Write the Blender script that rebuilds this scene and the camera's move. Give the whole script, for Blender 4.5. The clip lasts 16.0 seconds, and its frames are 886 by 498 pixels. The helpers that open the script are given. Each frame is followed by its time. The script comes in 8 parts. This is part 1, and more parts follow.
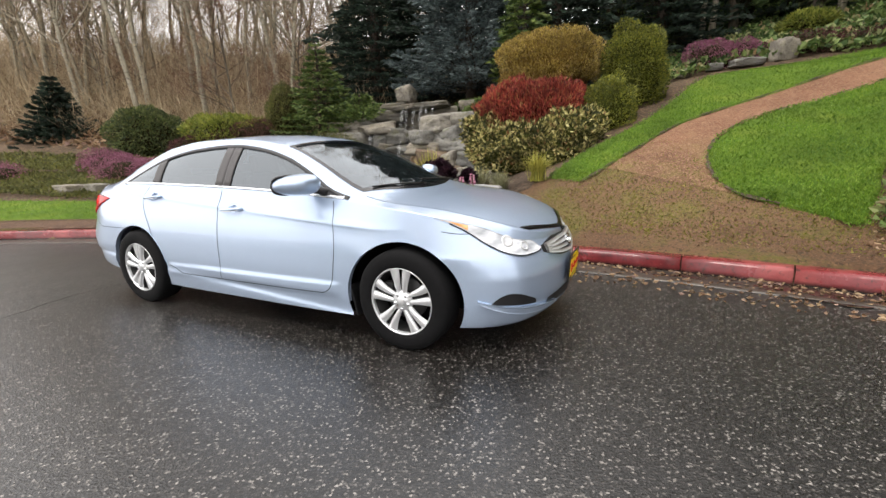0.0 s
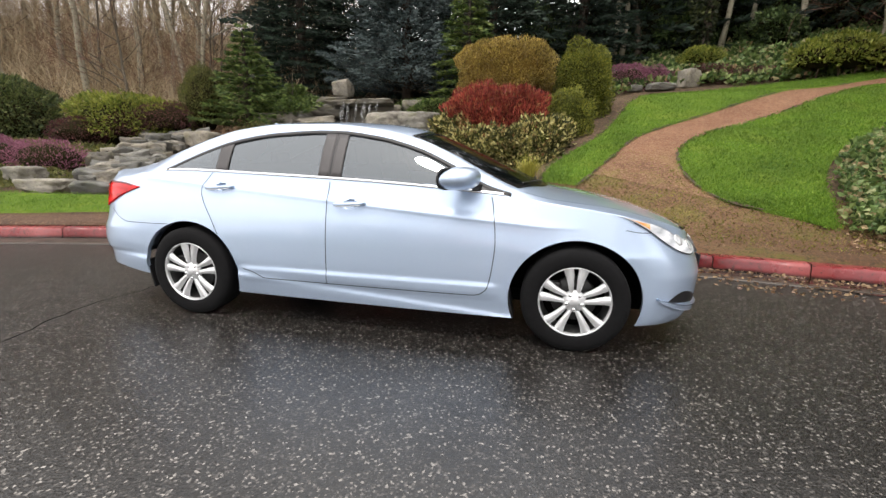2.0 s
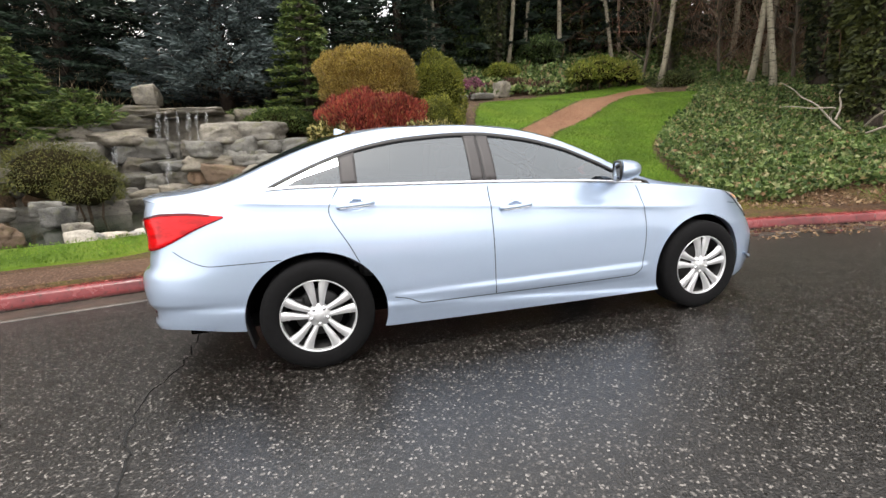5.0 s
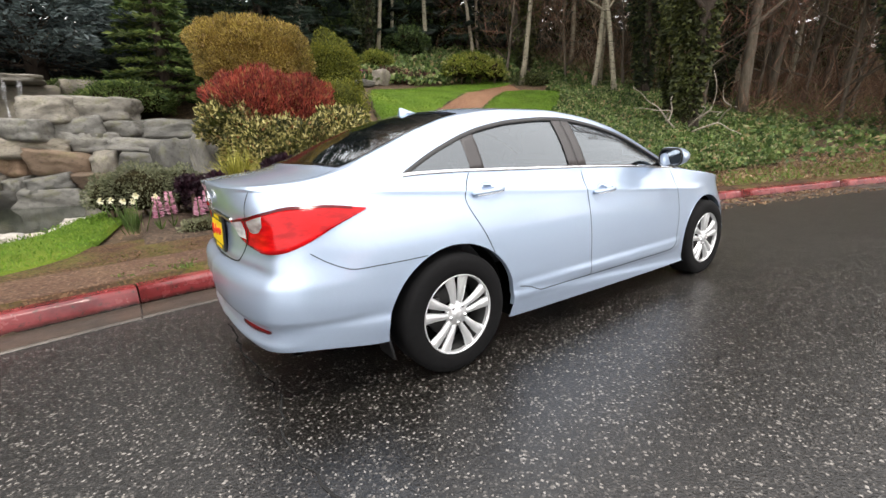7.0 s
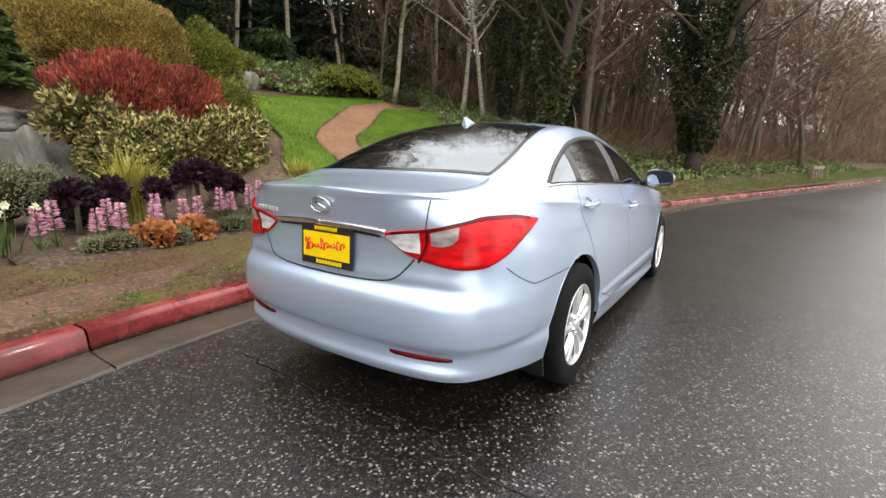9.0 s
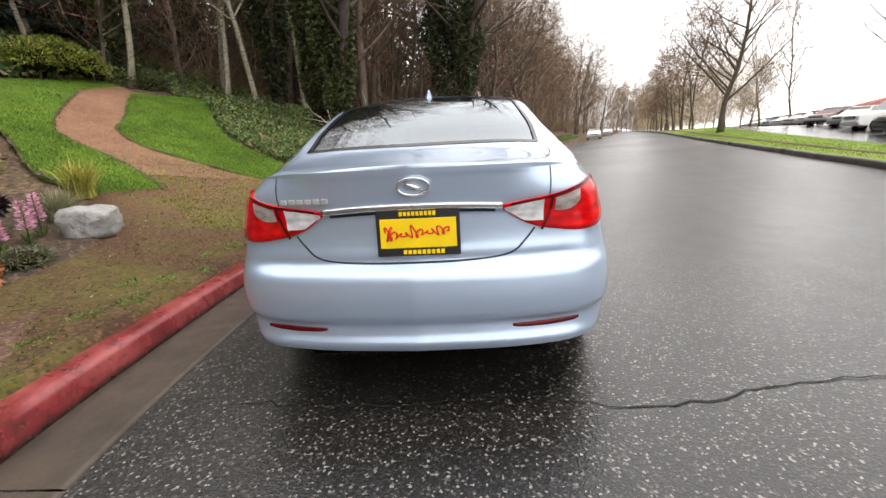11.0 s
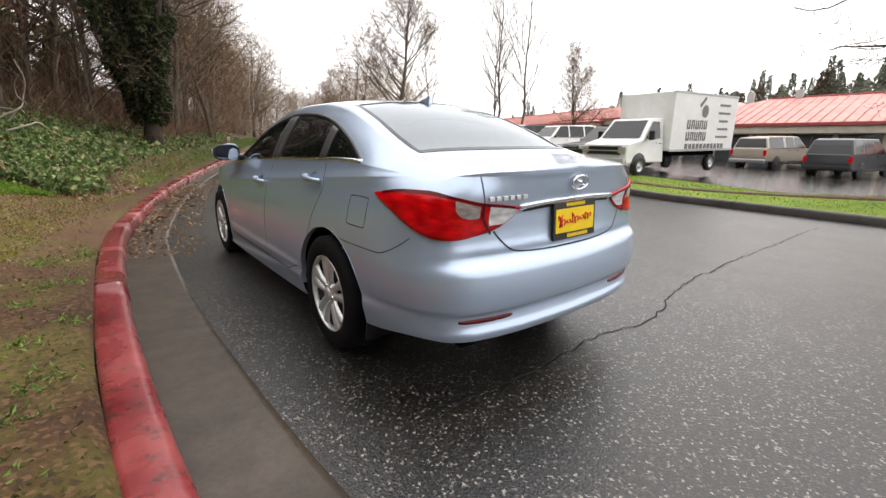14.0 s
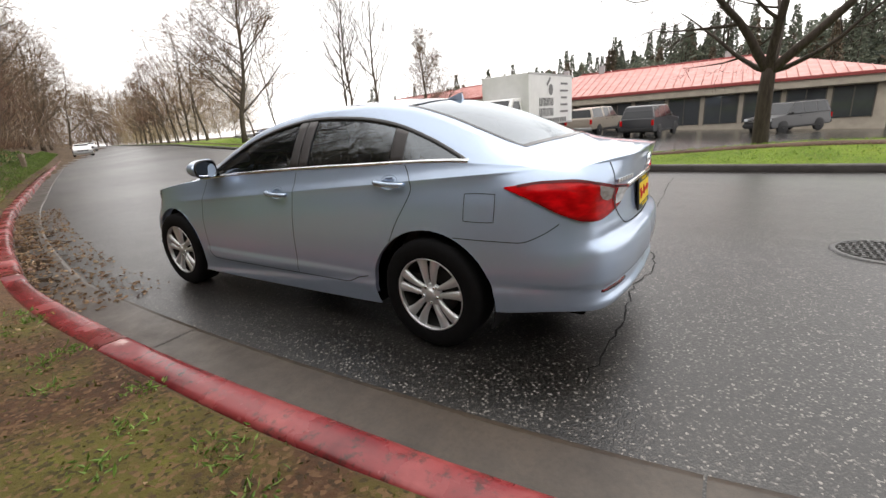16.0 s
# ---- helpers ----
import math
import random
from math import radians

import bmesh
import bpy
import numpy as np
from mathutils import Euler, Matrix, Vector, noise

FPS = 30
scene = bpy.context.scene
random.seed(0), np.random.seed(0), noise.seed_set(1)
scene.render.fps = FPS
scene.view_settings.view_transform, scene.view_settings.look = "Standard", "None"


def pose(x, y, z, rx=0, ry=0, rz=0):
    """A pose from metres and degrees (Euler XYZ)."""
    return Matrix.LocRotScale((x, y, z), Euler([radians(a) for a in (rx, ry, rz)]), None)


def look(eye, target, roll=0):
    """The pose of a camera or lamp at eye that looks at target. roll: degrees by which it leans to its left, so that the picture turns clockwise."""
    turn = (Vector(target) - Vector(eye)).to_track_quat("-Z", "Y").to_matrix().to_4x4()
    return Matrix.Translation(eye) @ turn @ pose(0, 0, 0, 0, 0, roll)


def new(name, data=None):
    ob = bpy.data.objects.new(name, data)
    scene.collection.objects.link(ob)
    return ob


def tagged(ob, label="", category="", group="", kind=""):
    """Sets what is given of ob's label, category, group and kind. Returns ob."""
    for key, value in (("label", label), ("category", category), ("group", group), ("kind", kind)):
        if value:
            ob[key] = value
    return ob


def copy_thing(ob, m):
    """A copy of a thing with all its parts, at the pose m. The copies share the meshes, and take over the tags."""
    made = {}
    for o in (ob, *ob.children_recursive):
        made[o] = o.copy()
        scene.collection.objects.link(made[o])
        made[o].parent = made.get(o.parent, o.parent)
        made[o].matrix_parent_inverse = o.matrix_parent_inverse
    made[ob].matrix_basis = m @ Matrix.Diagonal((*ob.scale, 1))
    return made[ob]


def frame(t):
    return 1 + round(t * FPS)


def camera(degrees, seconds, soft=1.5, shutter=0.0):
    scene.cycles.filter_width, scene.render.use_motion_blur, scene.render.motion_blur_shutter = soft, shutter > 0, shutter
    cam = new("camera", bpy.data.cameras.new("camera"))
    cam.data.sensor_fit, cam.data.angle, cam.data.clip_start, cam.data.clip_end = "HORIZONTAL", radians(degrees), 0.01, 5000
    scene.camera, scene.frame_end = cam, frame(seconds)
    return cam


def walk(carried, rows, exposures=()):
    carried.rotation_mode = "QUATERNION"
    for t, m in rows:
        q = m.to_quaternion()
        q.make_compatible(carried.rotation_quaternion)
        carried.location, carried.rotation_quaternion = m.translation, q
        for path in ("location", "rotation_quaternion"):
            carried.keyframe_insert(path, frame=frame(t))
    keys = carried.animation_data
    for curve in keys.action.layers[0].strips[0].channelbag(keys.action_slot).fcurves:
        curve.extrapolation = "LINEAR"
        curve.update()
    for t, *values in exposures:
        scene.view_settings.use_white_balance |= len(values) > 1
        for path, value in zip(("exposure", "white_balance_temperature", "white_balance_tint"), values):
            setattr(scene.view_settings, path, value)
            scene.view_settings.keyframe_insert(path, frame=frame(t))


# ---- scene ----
cam = camera(91.3, 16.0)
PATH = [
    (0, (2.819, -3.129, 1.25), (1.95, -1.38, 0.82), -2.2),
    (0.5, (2.391, -3.245, 1.256), (1.594, -1.462, 0.825), -2.3),
    (1, (1.949, -3.438, 1.26), (1.319, -1.594, 0.81), -2.9),
    (1.5, (1.555, -3.517, 1.229), (1.029, -1.638, 0.792), -3.4),
    (2, (1.136, -3.581, 1.228), (0.721, -1.672, 0.8), 0.7),
    (2.5, (0.68, -3.682, 1.235), (0.477, -1.734, 0.827), -1.8),
    (3, (0.271, -3.7, 1.208), (0.182, -1.747, 0.788), -1.9),
    (3.5, (-0.15, -3.683, 1.215), (-0.101, -1.73, 0.786), -1.4),
    (3.7, (-0.325, -3.687, 1.22), (-0.212, -1.734, 0.805), -1.8),
    (5.8, (-1.878, -3.123, 1.204), (-1.122, -1.322, 0.776), -3.5),
    (6, (-2.036, -3.023, 1.212), (-1.209, -1.256, 0.773), -3.7),
    (6.5, (-2.39, -2.839, 1.223), (-1.405, -1.152, 0.793), -2.4),
    (7, (-2.721, -2.651, 1.235), (-1.605, -1.06, 0.763), -2.0),
    (7.5, (-3.012, -2.387, 1.213), (-1.771, -0.877, 0.789), -0.9),
    (8, (-3.317, -2.139, 1.201), (-1.899, -0.784, 0.811), 1.4),
    (8.5, (-3.541, -1.883, 1.197), (-2.008, -0.668, 0.776), 1.7),
    (9, (-3.672, -1.538, 1.205), (-2.051, -0.439, 0.801), 1.0),
    (9.5, (-3.795, -1.199, 1.209), (-2.038, -0.311, 0.853), -0.6),
    (9.7, (-3.849, -1.059, 1.22), (-2.039, -0.294, 0.848), -1.2),
    (11.8, (-4.085, 0.281, 1.135), (-2.15, 0.187, 0.638), -1.1),
    (12, (-4.044, 0.426, 1.144), (-2.112, 0.271, 0.652), -0.2),
    (12.5, (-3.958, 0.807, 1.144), (-2.085, 0.292, 0.666), -1.3),
    (13, (-3.829, 1.118, 1.124), (-2.024, 0.393, 0.659), -3.2),
    (13.5, (-3.719, 1.41, 1.143), (-1.979, 0.535, 0.692), -1.2),
    (14, (-3.679, 1.805, 1.211), (-2.143, 0.626, 0.711), 0.1),
    (14.5, (-3.53, 2.105, 1.262), (-2.1, 0.81, 0.735), -3.8),
    (15, (-3.307, 2.35, 1.296), (-1.963, 0.972, 0.753), -3.2),
    (15.5, (-3.062, 2.633, 1.312), (-1.897, 1.113, 0.734), -4.4),
    (16, (-2.788, 2.795, 1.312), (-1.723, 1.202, 0.738), -4.5),
]
walk(cam, [(t, look(eye, target, roll)) for t, eye, target, roll in PATH], [(0, 0.62), (3.7, 0.68), (6.5, .80), (9.7, 0.80), (11.8, 0.58), (13.5, .50), (16, 0.33)])

# ---- world and light ----
world = bpy.data.worlds.new("overcast")
scene.world = world
world.use_nodes = True
wt = world.node_tree
for n in list(wt.nodes):
    wt.nodes.remove(n)
SUN_DIR = Vector((-0.1, -0.4, 1.0)).normalized()
sky = wt.nodes.new("ShaderNodeTexSky")
sky.sky_type = 'NISHITA'
sky.sun_disc = False
sky.sun_elevation = math.asin(SUN_DIR.z)
sky.sun_rotation = math.atan2(SUN_DIR.x, SUN_DIR.y)
sky.dust_density = 4.0
veil = wt.nodes.new("ShaderNodeMix")
veil.data_type = 'RGBA'
veil.inputs[0].default_value = 0.86
veil.inputs[7].default_value = (17.4, 16.8, 16.5, 1)
bg = wt.nodes.new("ShaderNodeBackground")
bg.inputs[1].default_value = 0.10
wout = wt.nodes.new("ShaderNodeOutputWorld")
wt.links.new(sky.outputs[0], veil.inputs[6])
wt.links.new(veil.outputs[2], bg.inputs[0])
wt.links.new(bg.outputs[0], wout.inputs[0])

sun = new("sun", bpy.data.lights.new("sun", 'SUN'))
sun.data.energy = 1.2
sun.data.angle = radians(12)
sun.data.color = (1.0, 0.95, 0.87)
sun.matrix_world = look(SUN_DIR * 50, (0, 0, 0))


# ---- materials ----
class Nodes:
    """Short hand for node materials."""

    def __init__(self, name):
        self.m = bpy.data.materials.new(name)
        self.m.use_nodes = True
        self.t = self.m.node_tree
        self.b = self.t.nodes["Principled BSDF"]
        self.out = self.t.nodes["Material Output"]
        self.co = None

    def n(self, kind, **inputs):
        node = self.t.nodes.new(kind)
        for k, v in inputs.items():
            node.inputs[k.replace("_", " ")].default_value = v
        return node

    def link(self, a, b):
        self.t.links.new(a, b)

    def where(self, generated=False):
        if self.co is None:
            self.co = self.n("ShaderNodeTexCoord")
        return self.co.outputs["Object"]

    def noise(self, scale, detail=4.0, rough=0.55, stretch=None, dist=0.0):
        nz = self.n("ShaderNodeTexNoise", Scale=scale, Detail=detail, Roughness=rough, Distortion=dist)
        src = self.where()
        if stretch:
            mp = self.n("ShaderNodeMapping")
            mp.inputs["Scale"].default_value = stretch
            self.link(src, mp.inputs[0])
            src = mp.outputs[0]
        self.link(src, nz.inputs["Vector"])
        return nz.outputs["Fac"]

    def voro(self, scale, feature='F1', out="Distance", rnd=1.0):
        v = self.n("ShaderNodeTexVoronoi", Scale=scale, Randomness=rnd)
        v.feature = feature
        self.link(self.where(), v.inputs["Vector"])
        return v.outputs[out]

    def ramp(self, fac, stops):
        r = self.n("ShaderNodeValToRGB")
        e = r.color_ramp.elements
        while len(e) < len(stops):
            e.new(0.5)
        for el, (p, c) in zip(e, stops):
            el.position = p
            el.color = (*c, 1) if len(c) == 3 else c
        self.link(fac, r.inputs[0])
        return r.outputs["Color"]

    def mix(self, fac, a, b, mode='MIX'):
        mx = self.n("ShaderNodeMix")
        mx.data_type = 'RGBA'
        mx.blend_type = mode
        for slot, v in ((0, fac), (6, a), (7, b)):
            if isinstance(v, (int, float)):
                mx.inputs[slot].default_value = v
            elif isinstance(v, tuple):
                mx.inputs[slot].default_value = (*v, 1)
            else:
                self.link(v, mx.inputs[slot])
        return mx.outputs[2]

    def math(self, op, a, b=0.0):
        m = self.n("ShaderNodeMath")
        m.operation = op
        for i, v in enumerate((a, b)):
            if isinstance(v, (int, float)):
                m.inputs[i].default_value = v
            else:
                self.link(v, m.inputs[i])
        return m.outputs[0]

    def bump(self, fac, strength, dist=0.01):
        bp = self.n("ShaderNodeBump", Strength=strength, Distance=dist)
        self.link(fac, bp.inputs["Height"])
        self.link(bp.outputs[0], self.b.inputs["Normal"])

    def set(self, colour=None, rough=None, metal=None, coat=None, spec=None, alpha=None, trans=None, ior=None):
        for key, v in (("Base Color", colour), ("Roughness", rough), ("Metallic", metal), ("Coat Weight", coat),
                       ("Specular IOR Level", spec), ("Alpha", alpha), ("Transmission Weight", trans), ("IOR", ior)):
            if v is None:
                continue
            if isinstance(v, tuple):
                self.b.inputs[key].default_value = (*v, 1)
            elif isinstance(v, (int, float)):
                self.b.inputs[key].default_value = v
            else:
                self.link(v, self.b.inputs[key])
        return self.m


def island(N):
    return N.n("ShaderNodeNewGeometry").outputs["Random Per Island"]


def simple(name, colour, rough=0.5, metal=0.0, vary=0.15, scale=12.0, coat=0.0, bump=0.0, spec=0.5):
    N = Nodes(name)
    f = N.noise(scale)
    dark = tuple(c * (1 - vary) for c in colour)
    lite = tuple(min(1, c * (1 + vary)) for c in colour)
    N.set(N.ramp(f, [(0.3, dark), (0.7, lite)]), rough, metal, coat, spec)
    if bump:
        N.bump(f, bump)
    return N.m


def foliage(name, stops, rough=0.55, sub=0.0):
    """Leaves: each leaf its own tint out of the stops."""
    N = Nodes(name)
    col = N.ramp(island(N), stops)
    big = N.noise(1.3, 2.0)
    col = N.mix(1.0, col, N.ramp(big, [(0.35, (0.72, 0.72, 0.72)), (0.65, (1.18, 1.18, 1.18))]), 'MULTIPLY')
    N.set(col, rough, spec=0.35)
    # light through the leaves
    tr = N.n("ShaderNodeBsdfTranslucent")
    N.link(col, tr.inputs["Color"])
    ms = N.n("ShaderNodeMixShader")
    ms.inputs[0].default_value = 0.25
    N.link(N.b.outputs[0], ms.inputs[1])
    N.link(tr.outputs[0], ms.inputs[2])
    N.link(ms.outputs[0], N.out.inputs[0])
    return N.m


def asphalt_material(name, wet=0.5, rough=(0.42, 0.28), spec=0.65):
    N = Nodes(name)
    stones, fines = N.voro(102.0, out="Color"), N.voro(220.0, out="Color")
    sep, sep2 = N.n("ShaderNodeSeparateColor"), N.n("ShaderNodeSeparateColor")
    N.link(stones, sep.inputs[0])
    N.link(fines, sep2.inputs[0])
    grain = N.ramp(sep.outputs[0], [(0.0, (0.002, 0.0018, 0.0016)), (0.6, (0.0075, 0.0068, 0.0061)), (0.85, (0.019, 0.0174, 0.0157)),
                                    (0.93, (0.075, 0.069, 0.063)), (1.0, (0.27, 0.253, 0.23))])
    grain = N.mix(N.ramp(sep2.outputs[1], [(0.93, (0, 0, 0)), (0.97, (1, 1, 1))]), grain, (0.06, 0.056, 0.05))
    patch, grey = N.noise(0.45, 5.0, 0.6), N.noise(2.5, 4.0, 0.6)
    col = N.mix(N.ramp(patch, [(0.38, (0.0, 0.0, 0.0)), (0.72, (0.25, 0.25, 0.25))]), grain, (0.022, 0.0205, 0.019))
    far = N.math('MULTIPLY', N.noise(0.13, 2.0), wet)
    N.set(col, N.ramp(N.math('ADD', far, N.math('MULTIPLY', grey, 0.3)), [(0.2, (rough[0],) * 3), (0.6, (rough[1],) * 3)]), spec=spec)
    h = N.voro(102.0, out="Distance")
    N.bump(N.math('ADD', h, N.math('MULTIPLY', grey, 0.4)), 0.30, 0.005)
    return N.m


M_ASPHALT = asphalt_material("asphalt", 0.6)
M_LOT = asphalt_material("wet_asphalt", 1.0, (0.24, 0.12), 0.8)


def concrete_material(name, c0, c1, rough=0.7):
    N = Nodes(name)
    a, b = N.noise(3.0, 6.0, 0.65), N.noise(45.0, 4.0, 0.7)
    col = N.ramp(a, [(0.3, c0), (0.7, c1)])
    col = N.mix(N.ramp(b, [(0.45, (0, 0, 0)), (0.75, (0.5, 0.5, 0.5))]), col, tuple(v * 0.5 for v in c0))
    N.set(col, N.ramp(a, [(0.3, (rough,) * 3), (0.75, (rough * 0.55,) * 3)]), spec=0.5)
    N.bump(b, 0.3, 0.004)
    return N.m


M_GUTTER = concrete_material("gutter_concrete", (0.026, 0.019, 0.014), (0.068, 0.052, 0.038), 0.55)
M_PALE_CONCRETE = concrete_material("pale_concrete", (0.3, 0.29, 0.27), (0.42, 0.4, 0.37))


def kerb_material():
    N = Nodes("red_kerb_paint")
    a, b, c = N.noise(2.2, 5.0, 0.6), N.noise(16.0, 6.0, 0.75), N.noise(120.0, 3.0)
    red = N.ramp(a, [(0.3, (0.09, 0.011, 0.013)), (0.52, (0.19, 0.028, 0.03)), (0.75, (0.33, 0.085, 0.08))])
    col = N.mix(N.ramp(b, [(0.54, (0, 0, 0)), (0.66, (1, 1, 1))]), red, (0.05, 0.022, 0.018))
    col = N.mix(N.ramp(b, [(0.24, (1, 1, 1)), (0.32, (0, 0, 0))]), col, (0.5, 0.28, 0.25))
    z = N.n("ShaderNodeSeparateXYZ")
    N.link(N.where(), z.inputs[0])
    grime = N.ramp(N.math('ADD', z.outputs[2], N.math('MULTIPLY', b, 0.05)), [(0.035, (1, 1, 1)), (0.075, (0, 0, 0))])
    col = N.mix(grime, col, (0.012, 0.009, 0.007))
    N.set(col, N.ramp(a, [(0.3, (0.14,) * 3), (0.7, (0.38,) * 3)]), spec=0.5)
    N.bump(N.math('ADD', b, N.math('MULTIPLY', c, 0.4)), 0.4, 0.004)
    return N.m


M_KERB = kerb_material()
M_DARK_KERB = concrete_material("dark_kerb", (0.025, 0.02, 0.018), (0.06, 0.05, 0.045))


def ground_mix(name, stops, spots, fine=60.0, patch=1.6, spill=None):
    """Soil, bark, moss: base colours by a large noise, flecks by cells."""
    N = Nodes(name)
    a, b = N.noise(patch, 6.0, 0.7), N.noise(fine, 5.0, 0.7)
    col = N.ramp(a, stops)
    if spill:
        # litter of another kind strewn round one spot
        centre, near, far, other = spill
        vm = N.n("ShaderNodeVectorMath")
        vm.operation = 'DISTANCE'
        N.link(N.where(), vm.inputs[0])
        vm.inputs[1].default_value = centre
        ragged = N.math('ADD', vm.outputs["Value"], N.math('MULTIPLY', N.noise(2.2, 5.0, .7), 2.4))
        col = N.mix(N.ramp(N.math('DIVIDE', ragged, 8.0), [(near / 8, (1, 1, 1)), (far / 8, (0, 0, 0))]), col, N.ramp(a, other))
    cells = N.voro(fine * 0.9, out="Color")
    sep = N.n("ShaderNodeSeparateColor")
    N.link(cells, sep.inputs[0])
    col = N.mix(N.ramp(sep.outputs[1], [(0.7, (0, 0, 0)), (0.85, (0.8, 0.8, 0.8))]), col, spots[0])
    col = N.mix(N.ramp(sep.outputs[0], [(0.72, (0, 0, 0)), (0.9, (0.75, 0.75, 0.75))]), col, spots[1])
    N.set(col, 0.85, spec=0.25)
    N.bump(N.math('ADD', b, sep.outputs[2]), 0.8, 0.015)
    return N.m


M_GROUND = ground_mix("leaf_litter", [(0.3, (0.042, 0.0312, 0.0192)), (0.6, (0.102, 0.0684, 0.0408)), (0.8, (0.066, 0.0696, 0.024))],
                      [(0.17, 0.11, 0.065), (0.025, 0.018, 0.012)], 25.0, 0.6)
M_VERGE = ground_mix("mossy_bark_ground", [(0.32, (0.026, 0.013, 0.008)), (0.46, (0.066, 0.033, 0.016)), (0.55, (0.072, 0.056, 0.014)), (0.7, (0.10, 0.098, 0.016))],
                     [(0.14, 0.08, 0.042), (0.028, 0.02, 0.01)], 60.0, 1.1,
                     ((3.1, 3.6, .8), 2.0, 4.2, [(0.32, (0.10, 0.052, 0.028)), (0.46, (0.16, 0.092, 0.05)), (0.56, (0.14, 0.11, 0.034)), (0.7, (0.18, 0.155, 0.04))]))
M_BARK = ground_mix("red_bark_path", [(0.3, (0.15, 0.07, 0.04)), (0.55, (0.21, 0.105, 0.06)), (0.75, (0.26, 0.145, 0.085))],
                    [(0.3, 0.19, 0.115), (0.1, 0.05, 0.03)], 55.0, 1.4,
                    ((2.75, 3.75, .85), 1.5, 3.6, [(0.32, (0.10, 0.052, 0.028)), (0.46, (0.16, 0.092, 0.05)), (0.56, (0.14, 0.11, 0.034)), (0.7, (0.18, 0.155, 0.04))]))
M_DAMP_BARK = ground_mix("damp_bark", [(0.3, (0.06, 0.032, 0.021)), (0.55, (0.1, 0.056, 0.036)), (0.75, (0.135, 0.085, 0.05))],
                         [(0.17, 0.11, 0.07), (0.05, 0.03, 0.02)], 55.0, 1.4)
M_SOIL = ground_mix("bed_soil", [(0.3, (0.035, 0.024, 0.017)), (0.6, (0.07, 0.048, 0.033)), (0.8, (0.09, 0.07, 0.04))],
                    [(0.13, 0.09, 0.06), (0.02, 0.015, 0.01)], 40.0, 1.5)


def lawn_material():
    N = Nodes("lawn_turf")
    a, b = N.noise(1.2, 5.0, 0.6), N.noise(70.0, 4.0, 0.7)
    col = N.ramp(a, [(0.3, (0.06, 0.115, 0.008)), (0.5, (0.11, 0.185, 0.012)), (0.7, (0.19, 0.25, 0.026))])
    col = N.mix(N.ramp(b, [(0.4, (0, 0, 0)), (0.7, (0.7, 0.7, 0.7))]), col, (0.045, 0.1, 0.012))
    N.set(col, 0.8, spec=0.2)
    N.bump(b, 1.0, 0.03)
    return N.m


M_LAWN = lawn_material()
M_GRASS_BLADE = foliage("grass_blades", [(0.0, (0.07, 0.15, 0.012)), (0.5, (0.12, 0.22, 0.018)), (1.0, (0.20, 0.30, 0.036))])


# ---- building helpers ----
def mesh_from(name, verts, faces, mat=None, smooth=True, mats=None, idx=None):
    me = bpy.data.meshes.new(name)
    me.from_pydata([tuple(v) for v in verts] if not isinstance(verts, np.ndarray) else verts.tolist(), [],
                   faces.tolist() if isinstance(faces, np.ndarray) else [tuple(f) for f in faces])
    for m in (mats or ([mat] if mat else [])):
        me.materials.append(m)
    if idx is not None:
        me.polygons.foreach_set("material_index", idx)
    if smooth:
        me.polygons.foreach_set("use_smooth", [True] * len(me.polygons))
    me.update()
    return me


def put(name, verts, faces, mat=None, parent=None, label="", smooth=True, mats=None, idx=None):
    ob = new(name, mesh_from(name, verts, faces, mat, smooth, mats, idx))
    if parent is not None:
        ob.parent = parent
    if label:
        ob["label"] = label
    if name in ("branch_work", "twig_work", "needles", "leaves", "bough_work", "stems", "petals", "grass_work"):
        ob["kind"] = "stuff"
    return ob


def put_bm(name, bm, mat=None, parent=None, label="", smooth=False):
    me = bpy.data.meshes.new(name)
    bm.to_mesh(me)
    bm.free()
    if mat:
        me.materials.append(mat)
    if smooth:
        me.polygons.foreach_set("use_smooth", [True] * len(me.polygons))
    ob = new(name, me)
    if parent is not None:
        ob.parent = parent
    if label:
        ob["label"] = label
    return ob


def thing(name, label, category, group="", kind="", at=(0, 0, 0), turn=0.0):
    ob = new(name)
    ob.matrix_world = pose(*at, 0, 0, turn)
    return tagged(ob, label, category, group, kind)


def grid_faces(nu, nv, flip=False):
    """Quads of a grid of nu x nv points, point (i, j) at i * nv + j."""
    i, j = np.meshgrid(np.arange(nu - 1), np.arange(nv - 1), indexing="ij")
    a = (i * nv + j).ravel()
    q = np.stack([a, a + nv, a + nv + 1, a + 1], -1)
    return q[:, ::-1] if flip else q


def spline(pts, n):
    """Smooth curve through points (Catmull-Rom), n samples even in length."""
    p = np.array(pts, float)
    p = np.vstack([2 * p[0] - p[1], p, 2 * p[-1] - p[-2]])
    out = []
    for k in range(1, len(p) - 2):
        t = np.linspace(0, 1, 24, endpoint=False)[:, None]
        a, b, c, d = p[k - 1], p[k], p[k + 1], p[k + 2]
        out.append(0.5 * (2 * b + (c - a) * t + (2 * a - 5 * b + 4 * c - d) * t ** 2 + (3 * b - a - 3 * c + d) * t ** 3))
    out = np.vstack(out + [p[-2][None]])
    s = np.concatenate([[0], np.cumsum(np.linalg.norm(np.diff(out, axis=0), axis=1))])
    w = np.linspace(0, s[-1], n)
    return np.stack([np.interp(w, s, out[:, k]) for k in range(out.shape[1])], -1)


